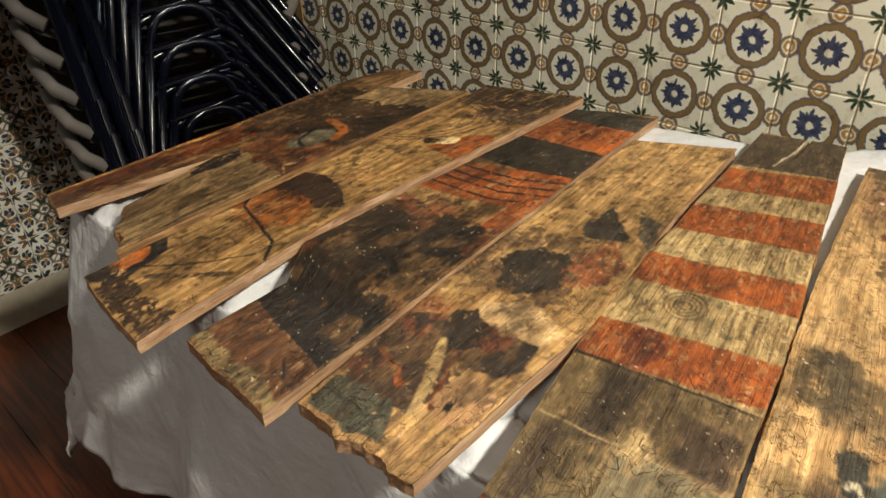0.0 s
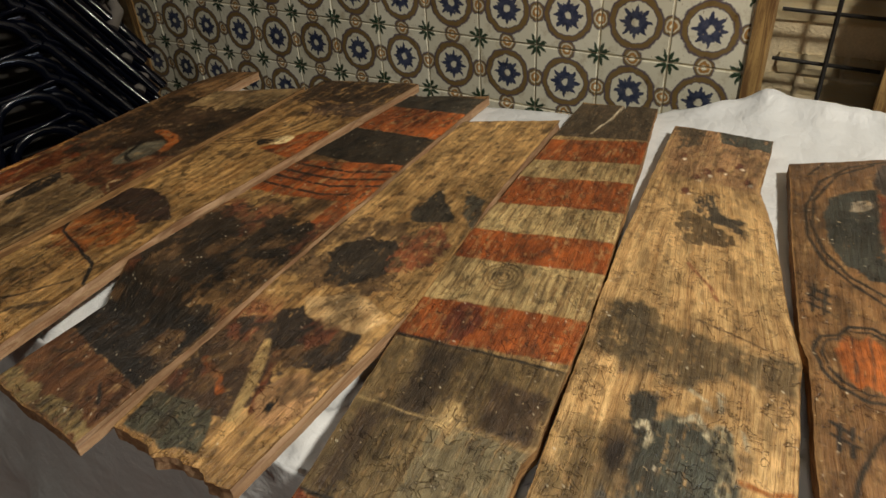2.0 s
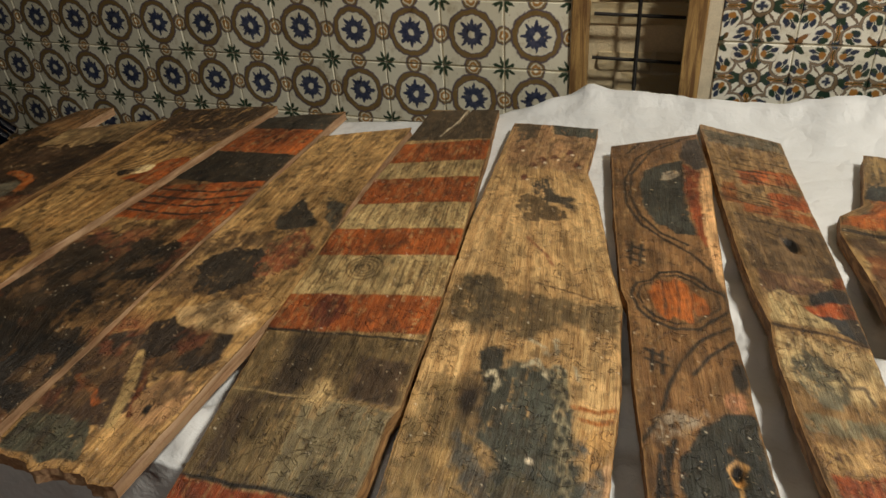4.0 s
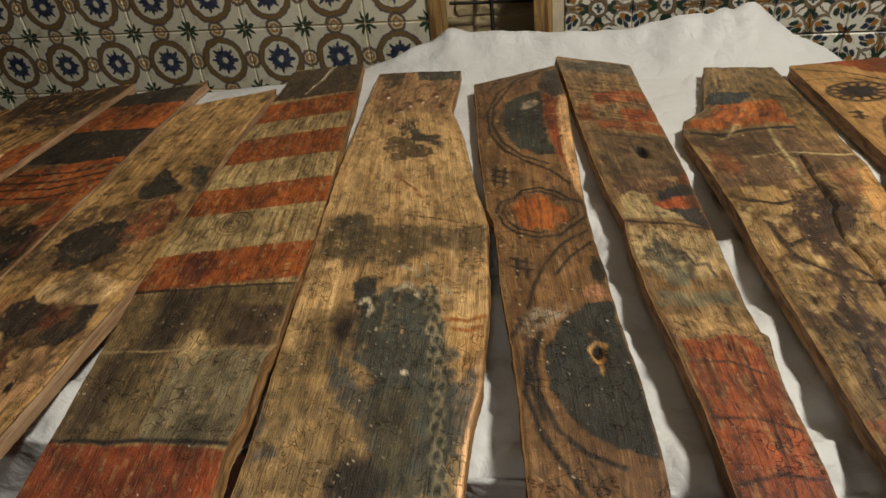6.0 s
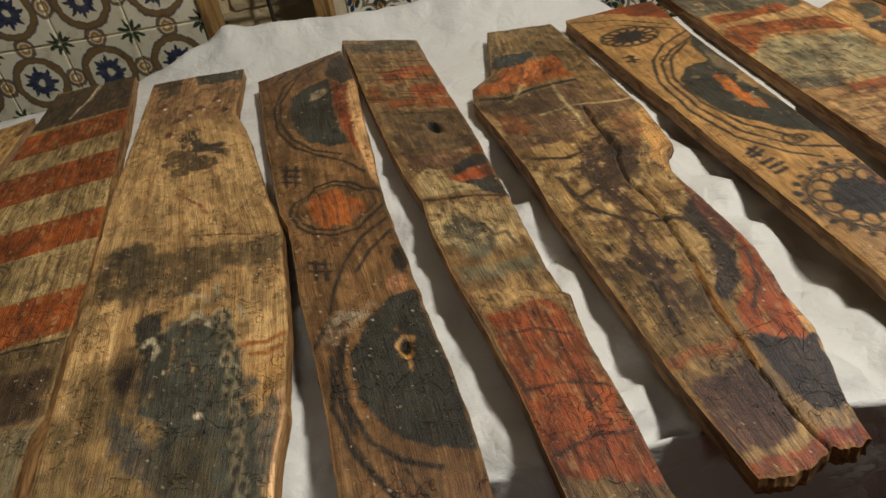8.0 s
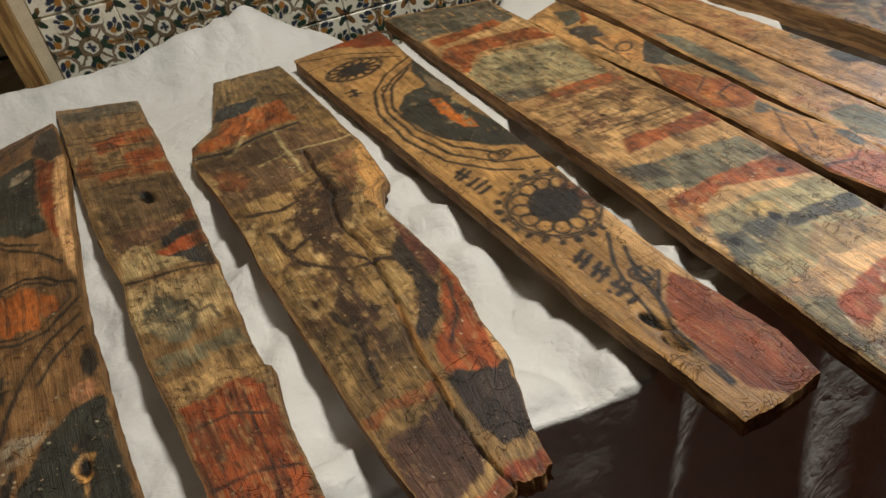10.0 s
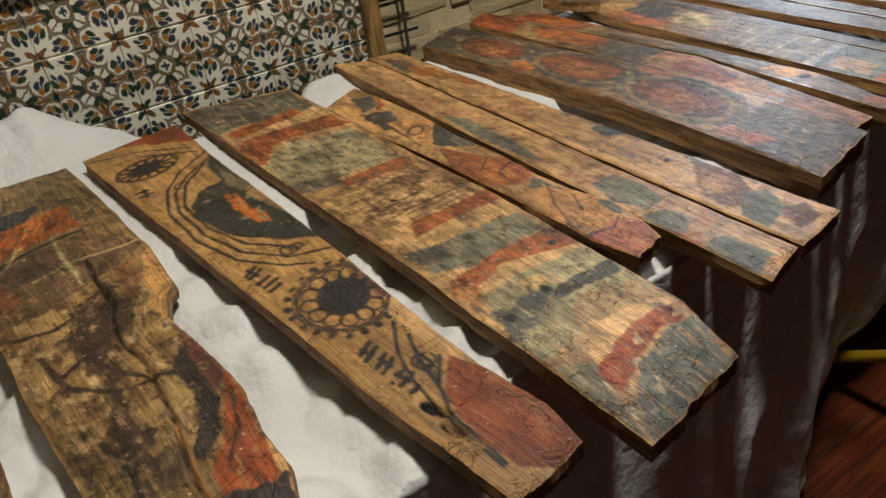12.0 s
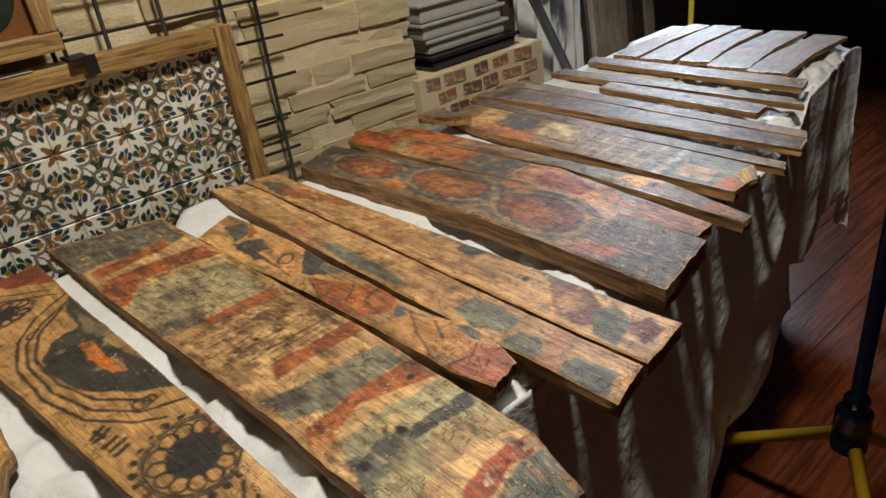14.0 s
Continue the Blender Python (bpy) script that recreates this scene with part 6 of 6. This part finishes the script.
board("board with pale rectangle and grey painted end", [(2.223, -0.239), (2.2, -0.406), (2.195, -0.93)], [(2.326, -0.211), (2.303, -0.904), (2.26, -0.931)], p18, 0.003, seed=19)
for k, (l, r) in enumerate((
        ([(2.348, -0.177), (2.324, -0.494), (2.321, -0.945)], [(2.387, -0.2), (2.37, -0.272), (2.348, -0.934)]),
        ([(2.392, -0.159), (2.409, -0.929)], [(2.482, -0.18), (2.457, -0.916)]),
        ([(2.487, -0.155), (2.465, -0.913)], [(2.537, -0.185), (2.497, -0.9)]),
        ([(2.562, -0.395), (2.545, -0.783)], [(2.611, -0.391), (2.6, -0.777)]),
        ([(2.616, -0.201), (2.627, -0.836)], [(2.66, -0.211), (2.66, -0.80)]),
        ([(2.74, -0.22), (2.727, -0.784)], [(2.789, -0.201), (2.789, -0.77)]))):
    board("slim grey-brown weathered board under cool light", l, r, p_far, 0.004, z=0.775, thick=0.014, seed=30 + k)

# ---- floor planks, stones and iron bars belong to the room's shell: see the end of the file ----


def iron_grid():
    bars = [((0.69, 0.60), (0.683, 1.30)), ((1.555, 1.0), (1.548, 1.5)), ((1.650, 1.0), (1.655, 1.5)), ((1.760, 1.0), (1.765, 1.5)), ((1.881, 0.7), (1.884, 1.5)), ((1.953, 0.66), (1.962, 1.5))]
    grid = tagged(new("iron_grid"), "thin black iron reinforcement bars fixed before the stone wall", "iron bars")
    for (xa, za), (xb, zb) in bars:
        part("upright_bar", tube(bmesh.new(), [(xa, 0.018, za), ((xa + xb) / 2 + 0.002, 0.02, (za + zb) / 2), (xb, 0.018, zb)], 0.0042, 8), IRON, grid)
    for z, xa, xb in ((0.745, 1.895, 1.99), (0.823, 1.895, 1.985), (0.909, 1.885, 2.02), (0.993, 1.90, 2.01), (1.075, 1.45, 2.02), (1.17, 1.45, 2.02), (0.755, 0.60, 0.775), (0.842, 0.60, 0.775), (0.930, 0.60, 0.775), (1.02, 0.60, 0.775)):
        part("cross_bar", tube(bmesh.new(), [(xa, 0.026, z + 0.002), (xb, 0.026, z - 0.001)], 0.0034, 8), IRON, grid)
    return grid


iron_grid()


def framed_picture():
    p = tagged(new("framed_picture"), "dark wooden picture frame with green field, leaning above the tiles", "picture")
    part("frame_bar", box(bmesh.new(), 1.26, 1.565, -0.045, -0.015, 1.070, 1.102, 0.004), FRAME_OAK, p)
    part("frame_bar", box(bmesh.new(), 1.533, 1.565, -0.045, -0.015, 1.103, 1.50, 0.004), FRAME_OAK_UP, p)
    part("field", box(bmesh.new(), 1.26, 1.532, -0.026, -0.016, 1.103, 1.50), plain("orange_ground", (0.22, 0.085, 0.02), 0.5, 0, 0.5, 20), p)
    bm = bmesh.new()
    bmesh.ops.create_uvsphere(bm, u_segments=24, v_segments=12, radius=1, matrix=Matrix.Translation((1.47, -0.027, 1.19)) @ Matrix.Diagonal((0.055, 0.006, 0.075, 1)))
    part("motif", bm, plain("dark_green_glaze", (0.02, 0.035, 0.028), 0.4, 0, 0.6, 60), p)


framed_picture()


def bracket():
    b = tagged(new("wall_bracket"), "small dark iron bracket holding the tile panel", "bracket")
    bm = box(bmesh.new(), 1.563, 1.600, -0.046, 0.02, 1.0475, 1.052)
    box(bm, 1.586, 1.606, -0.050, -0.0465, 1.020, 1.054)
    box(bm, 1.566, 1.572, -0.012, -0.006, 1.052, 1.105)
    part("plate", bm, IRON, b)
    bm = bmesh.new()
    bmesh.ops.create_cone(bm, cap_ends=True, segments=12, radius1=0.006, radius2=0.005, depth=0.006, matrix=pose(1.570, -0.014, 1.092, 90))
    part("screw", bm, IRON, b)


bracket()
tagged(mesh_object("paper_slip", box(bmesh.new(), 1.44, 1.505, -0.030, -0.004, 1.0465, 1.0480, 0, ), plain("paper", (0.7, 0.7, 0.68), 0.7, 0, 0.1)), "narrow white paper slip lying on the oak frame", "paper")


# ---- stacked chairs ----
def chair():
    c = tagged(new("stacking_chair"), "cream plastic stacking chair with black tubular legs, stacked", "chair", "stack of chairs in the corner")
    # moulded shell: a dished seat turning up into the back
    ys, ts = np.linspace(-0.30, 0.30, 25), np.linspace(0, 1, 26)
    bm = bmesh.new()
    rows = []
    for t in ts:
        row = []
        for y in ys:
            e = abs(y) / 0.30
            x = -0.36 * t * (1 - 0.10 * e * e)
            z = 0.02 + 0.05 * e**4 - 0.03 * math.sin(math.pi * min(t * 1.3, 1)) * (1 - e * e) + 0.30 * max(t - 0.72, 0)
            row.append(bm.verts.new((x, y * (1 - 0.10 * t), z)))
        rows.append(row)
    for a, b in zip(rows, rows[1:]):
        for k in range(len(ys) - 1):
            bm.faces.new((a[k], a[k + 1], b[k + 1], b[k])).smooth = True
    r = bmesh.ops.solidify(bm, geom=bm.faces[:], thickness=0.012)
    part("shell", bm, CREAM, c)
    # side lobes of the shell
    for sy in (-1, 1):
        bm = bmesh.new()
        tube(bm, [(0.01, sy * 0.27, 0.00), (-0.01, sy * 0.305, 0.03), (-0.06, sy * 0.315, 0.055), (-0.14, sy * 0.31, 0.06), (-0.22, sy * 0.29, 0.05)], 0.015, 12)
        part("armrest", bm, CREAM, c)

    def arch(x, top, w, spread_l, spread_r, low):
        pts = [(x, -w - spread_l, low), (x, -w - spread_l * 0.12, top - 0.075)]
        for k in range(9):
            a = math.pi * (1 - k / 8)
            pts.append((x, w * math.cos(a) * 0.98, top - 0.055 + 0.055 * math.sin(a)))
        pts += [(x, w + spread_r * 0.12, top - 0.075), (x, w + spread_r, low)]
        return tube(bmesh.new(), pts, 0.0115, 10)

    part("leg_frame", arch(0.045, 0.0, 0.075, 0.09, 0.27, -0.42), BLACKMETAL, c)
    part("leg_frame", arch(0.02, -0.01, 0.12, 0.10, 0.26, -0.42), BLACKMETAL, c)
    part("leg", tube(bmesh.new(), [(0.055, -0.175, -0.42), (0.05, -0.185, 0.0), (-0.05, -0.20, 0.02)], 0.0115), BLACKMETAL, c)
    part("leg", tube(bmesh.new(), [(0.045, -0.225, -0.42), (0.04, -0.235, 0.0), (-0.05, -0.24, 0.02)], 0.0115), BLACKMETAL, c)
    part("stretcher", tube(bmesh.new(), [(0.05, -0.10, -0.085), (0.055, 0.0, -0.075), (0.05, 0.10, -0.065)], 0.006, 8), BLACKMETAL, c)
    part("seat_plate", box(bmesh.new(), -0.02, 0.015, -0.16, 0.16, -0.018, -0.006, 0.003), NAVY, c)
    return c


CHAIR = chair()
CHAIR.matrix_basis = pose(-0.86, -0.575, 0.43, 0, 0, -8)
for k in range(1, 10):
    copy_thing(CHAIR, pose(-0.86 - 0.006 * k, -0.575 - 0.006 * k, 0.43 + 0.082 * k, 0, 0, -8))


# ---- lamp stands ----
def lamp_stand(hub, feet, head, label):
    h = Vector(hub)
    st = tagged(new("lamp_stand"), label, "lamp stand", "yellow work lamp stands")
    for f in feet:
        leg = part("leg", tube(bmesh.new(), [h + (Vector(f) - h) * 0.06, f], 0.0125, 12), YELLOW, st)
        d = (Vector(f) - h).normalized()
        part("rubber_foot", tube(bmesh.new(), [Vector(f) - d * 0.03, Vector(f) + d * 0.004], 0.0155, 12), BLACKMETAL, leg)
    part("hub", tube(bmesh.new(), [h + Vector((0, 0, -0.035)), h + Vector((0, 0, 0.045))], 0.030, 16), BLACKMETAL, st)
    part("collar", tube(bmesh.new(), [h + Vector((0, 0, 0.046)), h + Vector((0, 0, 0.075))], 0.021, 16), BLACKMETAL, st)
    top = Vector((h.x, h.y, head))
    part("mast", tube(bmesh.new(), [h + Vector((0, 0, 0.076)), top], 0.0125, 12), BLACKMETAL if hub[0] < 3 else YELLOW, st)
    bm = bmesh.new()
    box(bm, top.x - 0.10, top.x + 0.10, top.y - 0.05, top.y + 0.05, top.z, top.z + 0.14, 0.012)
    part("lamp_housing", bm, YELLOW, st)
    return st


lamp_stand((2.345, -1.10, 0.30), [(2.395, -0.76, 0.02), (2.13, -1.30, 0.02), (2.72, -1.30, 0.02)], 1.62, "yellow tubular work lamp stand beside the draped table")
lamp_stand((4.42, 0.50, 0.34), [(4.30, 0.76, 0.02), (4.24, 0.28, 0.02), (4.70, 0.52, 0.02)], 1.42, "yellow work lamp stand beyond the far boards")

# ---- boards lying lengthways on the far table ----
def p_cool(p):
    p.wood((0.25, 0.20, 0.155), (0.14, 0.105, 0.08)).band(0.1, 0.6, (0.17, 0.16, 0.16), wear=0.5, ragged=0.03).blob(0.4, 0.5, 0.06, 0.03, (0.24, 0.12, 0.09), wear=0.5, ragged=0.02).scuffs(0.6)


def cross_board(x0, x1, y0, y1, lean, seed):
    w = y1 - y0
    ob = board("weathered grey board lying lengthways on the far table", [(-w / 2, (x1 - x0) / 2), (-w / 2 + 0.012, 0.0), (-w / 2, (x0 - x1) / 2)], [(w / 2, (x1 - x0) / 2), (w / 2 + 0.008, 0.05), (w / 2 - 0.01, (x0 - x1) / 2)], p_cool, 0.004, z=0.774, thick=0.013, jag=(0.008, 0.006), seed=seed)
    ob.matrix_basis = pose((x0 + x1) / 2, (y0 + y1) / 2, 0, 0, 0, 90 + lean)


for k, (x0, x1, y0, y1, lean) in enumerate(((2.83, 3.20, -0.305, -0.235, 1), (2.82, 3.21, -0.402, -0.314, 4), (2.84, 3.18, -0.488, -0.412, 6), (2.82, 3.19, -0.598, -0.499, 5), (2.81, 3.17, -0.700, -0.610, 3))):
    cross_board(x0, x1, y0, y1, lean, 50 + k)
board("short pale wedge of wood lying on the row", [(2.165, -0.215), (2.185, -0.30)], [(2.215, -0.215), (2.215, -0.33)], p_far, 0.004, z=0.802, thick=0.021, seed=60)

# ---- storage recess beyond the stone wall ----
WHITE_P = plain("white_tray_plastic", (0.55, 0.54, 0.50), 0.4, 0, 0.2)
BLACK_P = plain("black_tray_plastic", (0.012, 0.013, 0.016), 0.22, 0, 0.2)
SACK = cloth_material()
GREYBAR = plain("grey_metal_bar", (0.18, 0.19, 0.21), 0.4, 0.6, 0.2)
PALEWOOD = raw_wood("pale_plank", (0.45, 0.38, 0.28), (0.30, 0.24, 0.17), 90, 6, 0.7, 2)
DARKPLANK = raw_wood("dark_plank", (0.07, 0.05, 0.035), (0.03, 0.02, 0.015), 90, 6, 0.7, 2)


def tray(x0, x1, y0, y1, z0, h, mat, label):
    t = tagged(new("tray"), label, "tray", "trays stacked on the ledge")
    bm = box(bmesh.new(), x0, x1, y0, y1, z0, z0 + h, 0.010)
    part("body", bm, mat, t)
    part("rim", box(bmesh.new(), x0 - 0.010, x1 + 0.010, y0 - 0.010, y1 + 0.010, z0 + h + 0.0005, z0 + h + 0.010, 0.004), mat, t)


tray(2.44, 2.76, 0.06, 0.34, 0.795, 0.028, BLACK_P, "shallow black plastic tray on the brick ledge")
tray(2.45, 2.74, 0.08, 0.34, 0.835, 0.030, WHITE_P, "off-white plastic tray stacked on the black one")
tray(2.43, 2.72, 0.07, 0.34, 0.877, 0.034, WHITE_P, "off-white plastic tray stacked higher on the ledge")
tray(2.42, 2.70, 0.06, 0.34, 0.923, 0.040, WHITE_P, "off-white plastic tray at the top of the stack")
bm = bmesh.new()
tube(bm, [(2.70, 0.02, 1.10), (2.985, 0.06, 0.662)], 0.016, 8)
tube(bm, [(2.985, 0.06, 0.662), (3.26, 0.10, 0.0)], 0.0155, 8)
tagged(mesh_object("metal_bar", bm, GREYBAR), "grey metal bar leaning in the recess", "bar")
tagged(mesh_object("dark_plank", box(bmesh.new(), 2.80, 2.845, 0.14, 0.165, 0, 1.25, 0.003), DARKPLANK), "dark upright plank leaning in the recess", "plank")


def sack(x, y, w, h, seed):
    bm = bmesh.new()
    bmesh.ops.create_grid(bm, x_segments=26, y_segments=40, size=0.5)
    for v in bm.verts:
        u, t = v.co.x, v.co.y + 0.5
        k = noise.noise(Vector((u * 4, t * 3, seed)))
        v.co = Vector((x + u * w * (1 - 0.35 * t), y - 0.05 * math.cos(u * 3) - 0.04 * math.sin(u * 26 + 3 * k) * (0.4 + t) - 0.03 * k, 0.004 + t * h))
    for f in bm.faces:
        f.smooth = True
    bmesh.ops.solidify(bm, geom=bm.faces[:], thickness=0.003)
    tagged(mesh_object("cloth_cover", bm, SACK), "white cloth hung over things in the recess", "cloth cover")


sack(2.98, 0.22, 0.34, 1.2, 3)
sack(3.20, 0.30, 0.30, 0.98, 8)
for x, w, h, m, lab in ((3.30, 0.05, 0.86, DARKPLANK, "dark narrow plank leaning against the wall"), (3.47, 0.20, 0.80, PALEWOOD, "pale wide plank leaning against the wall"), (3.64, 0.07, 0.78, DARKPLANK, "dark narrow plank leaning against the wall"), (3.72, 0.05, 0.82, PALEWOOD, "pale narrow plank leaning against the wall")):
    ob = tagged(mesh_object("plank", box(bmesh.new(), -w / 2, w / 2, -0.012, 0.012, 0, h, 0.003), m), lab, "plank", "planks in the recess")
    ob.matrix_basis = pose(x, 0.20, 0.003, -7, 2, 0)
bm = bmesh.new()
bmesh.ops.create_uvsphere(bm, u_segments=20, v_segments=12, radius=0.075, matrix=pose(2.93, 0.10, 1.02))
for v in bm.verts:
    v.co += 0.012 * Vector(noise.noise_vector(v.co * 20))
tagged(mesh_object("dark_bundle", bm, BLACK_P), "dark tied bundle hanging on the plank", "bundle")

# ---- tiles ----
ME_A, ME_B, ME_C = tile_mesh(TILE_A), tile_mesh(TILE_B, 0.0645), tile_mesh(TILE_B)


def lay_tiles(panel, me, xs, zs, y=0.0, turn=0.0, jitter=0.0012):
    for x in xs:
        for z in zs:
            ob = new("tile", me)
            ob.parent = panel
            if turn:
                ob.matrix_basis = pose(-1.378 + random.uniform(-1, 1) * jitter, x, z, 0, 0, 90)
            else:
                ob.matrix_basis = pose(x, y + random.uniform(-1, 1) * jitter, z, random.uniform(-0.4, 0.4), 0, random.uniform(-0.4, 0.4))


lay_tiles(PANEL_A, ME_A, [0.07 + 0.14 * k for k in range(-9, 3)] + [0.49], [0.75 + 0.14 * k for k in range(-5, 5)])
lay_tiles(PANEL_B, ME_B, [1.684 + 0.13 * k for k in range(-6, 2)], [0.829 + 0.132 * k for k in range(-6, 2)])
lay_tiles(PANEL_C, ME_C, [-0.2 - 0.14 * k for k in range(0, 15)], [0.19 + 0.14 * k for k in range(10)], turn=1)

# ---- stones of the wall ----


def stone_mesh(seed):
    bm = bmesh.new()
    bmesh.ops.create_cube(bm, size=1.0)
    bmesh.ops.subdivide_edges(bm, edges=bm.edges[:], cuts=2, use_grid_fill=True)
    for v in bm.verts:
        p = v.co * 2.3 + Vector((seed * 7.1, 0, 0))
        k = 0.14 if v.co.y < 0 else 0.0
        v.co += Vector((0.05 * noise.noise(p), -k * abs(noise.noise(p + Vector((3, 1, 4)))), 0.09 * noise.noise(p + Vector((9, 2, 5)))))
        if v.co.y < -0.4:
            v.co.x *= 0.985
            v.co.z *= 0.96
    me = bpy.data.meshes.new("stone")
    bm.to_mesh(me)
    bm.free()
    me.materials.append(STONE)
    return me


STONES = [stone_mesh(k) for k in range(7)]
zz = 0.60
row = 0
while zz < 1.42:
    hh = random.uniform(0.034, 0.066)
    x = 0.56 + random.uniform(-0.05, 0.05)
    while x < 2.375:
        ww = min(random.choice((0.07, 0.11, 0.16, 0.22, 0.30)), 2.385 - x)
        if ww < 0.03:
            break
        hidden = 0.84 < x and x + ww < 1.80 and zz < 0.98
        if not hidden:
            ob = new("stone", STONES[random.randrange(7)])
            ob.parent = WALL
            dd = random.uniform(0.050, 0.075)
            ob.matrix_basis = pose(x + ww / 2, 0.0955 + random.uniform(-0.003, 0.003), zz + hh / 2, random.uniform(-2, 2), random.uniform(-1.2, 1.2), 0) @ Matrix.Diagonal((ww - 0.004, dd, hh * random.uniform(0.9, 1.04), 1))
        x += ww + random.uniform(0.0, 0.006)
    zz += hh + 0.003
    row += 1

# ---- brick ledge of the recess ----
LEDGE = slab("brick_ledge", 2.362, 2.84, 0.03, 1.0, 0, 0.792, MORTAR, "low brick wall with mortar below the trays", "wall")
bm = box(bmesh.new(), -0.5, 0.5, -0.5, 0.5, -0.5, 0.5)
bmesh.ops.bevel(bm, geom=bm.edges[:], offset=0.06, segments=1, affect="EDGES")
BRICKME = bpy.data.meshes.new("brick")
bm.to_mesh(BRICKME)
bm.free()
BRICKME.materials.append(BRICK)
for r in range(7):
    for k in range(6):
        x = 2.41 + 0.084 * k + (0.042 if r % 2 else 0)
        if x > 2.80:
            continue
        ob = new("brick", BRICKME)
        ob.parent = LEDGE
        ob.matrix_basis = pose(x + random.uniform(-0.012, 0.012), 0.037 + random.uniform(-0.003, 0.001), 0.772 - 0.043 * r, 0, random.uniform(-5, 5), 0) @ Matrix.Diagonal((random.uniform(0.050, 0.080), 0.019, random.uniform(0.026, 0.036), 1))

# ---- floor planks ----
bm = box(bmesh.new(), -4.1, 4.1, -0.069, 0.069, -0.004, 0.0)
PLANKME = bpy.data.meshes.new("plank")
bm.to_mesh(PLANKME)
bm.free()
PLANKME.materials.append(FLOORWOOD)
for k in range(38):
    ob = new("plank", PLANKME)
    ob.parent = FLOOR
    ob.matrix_basis = pose(1.9, 1.10 - 0.1415 * k, random.uniform(-0.001, 0.0))
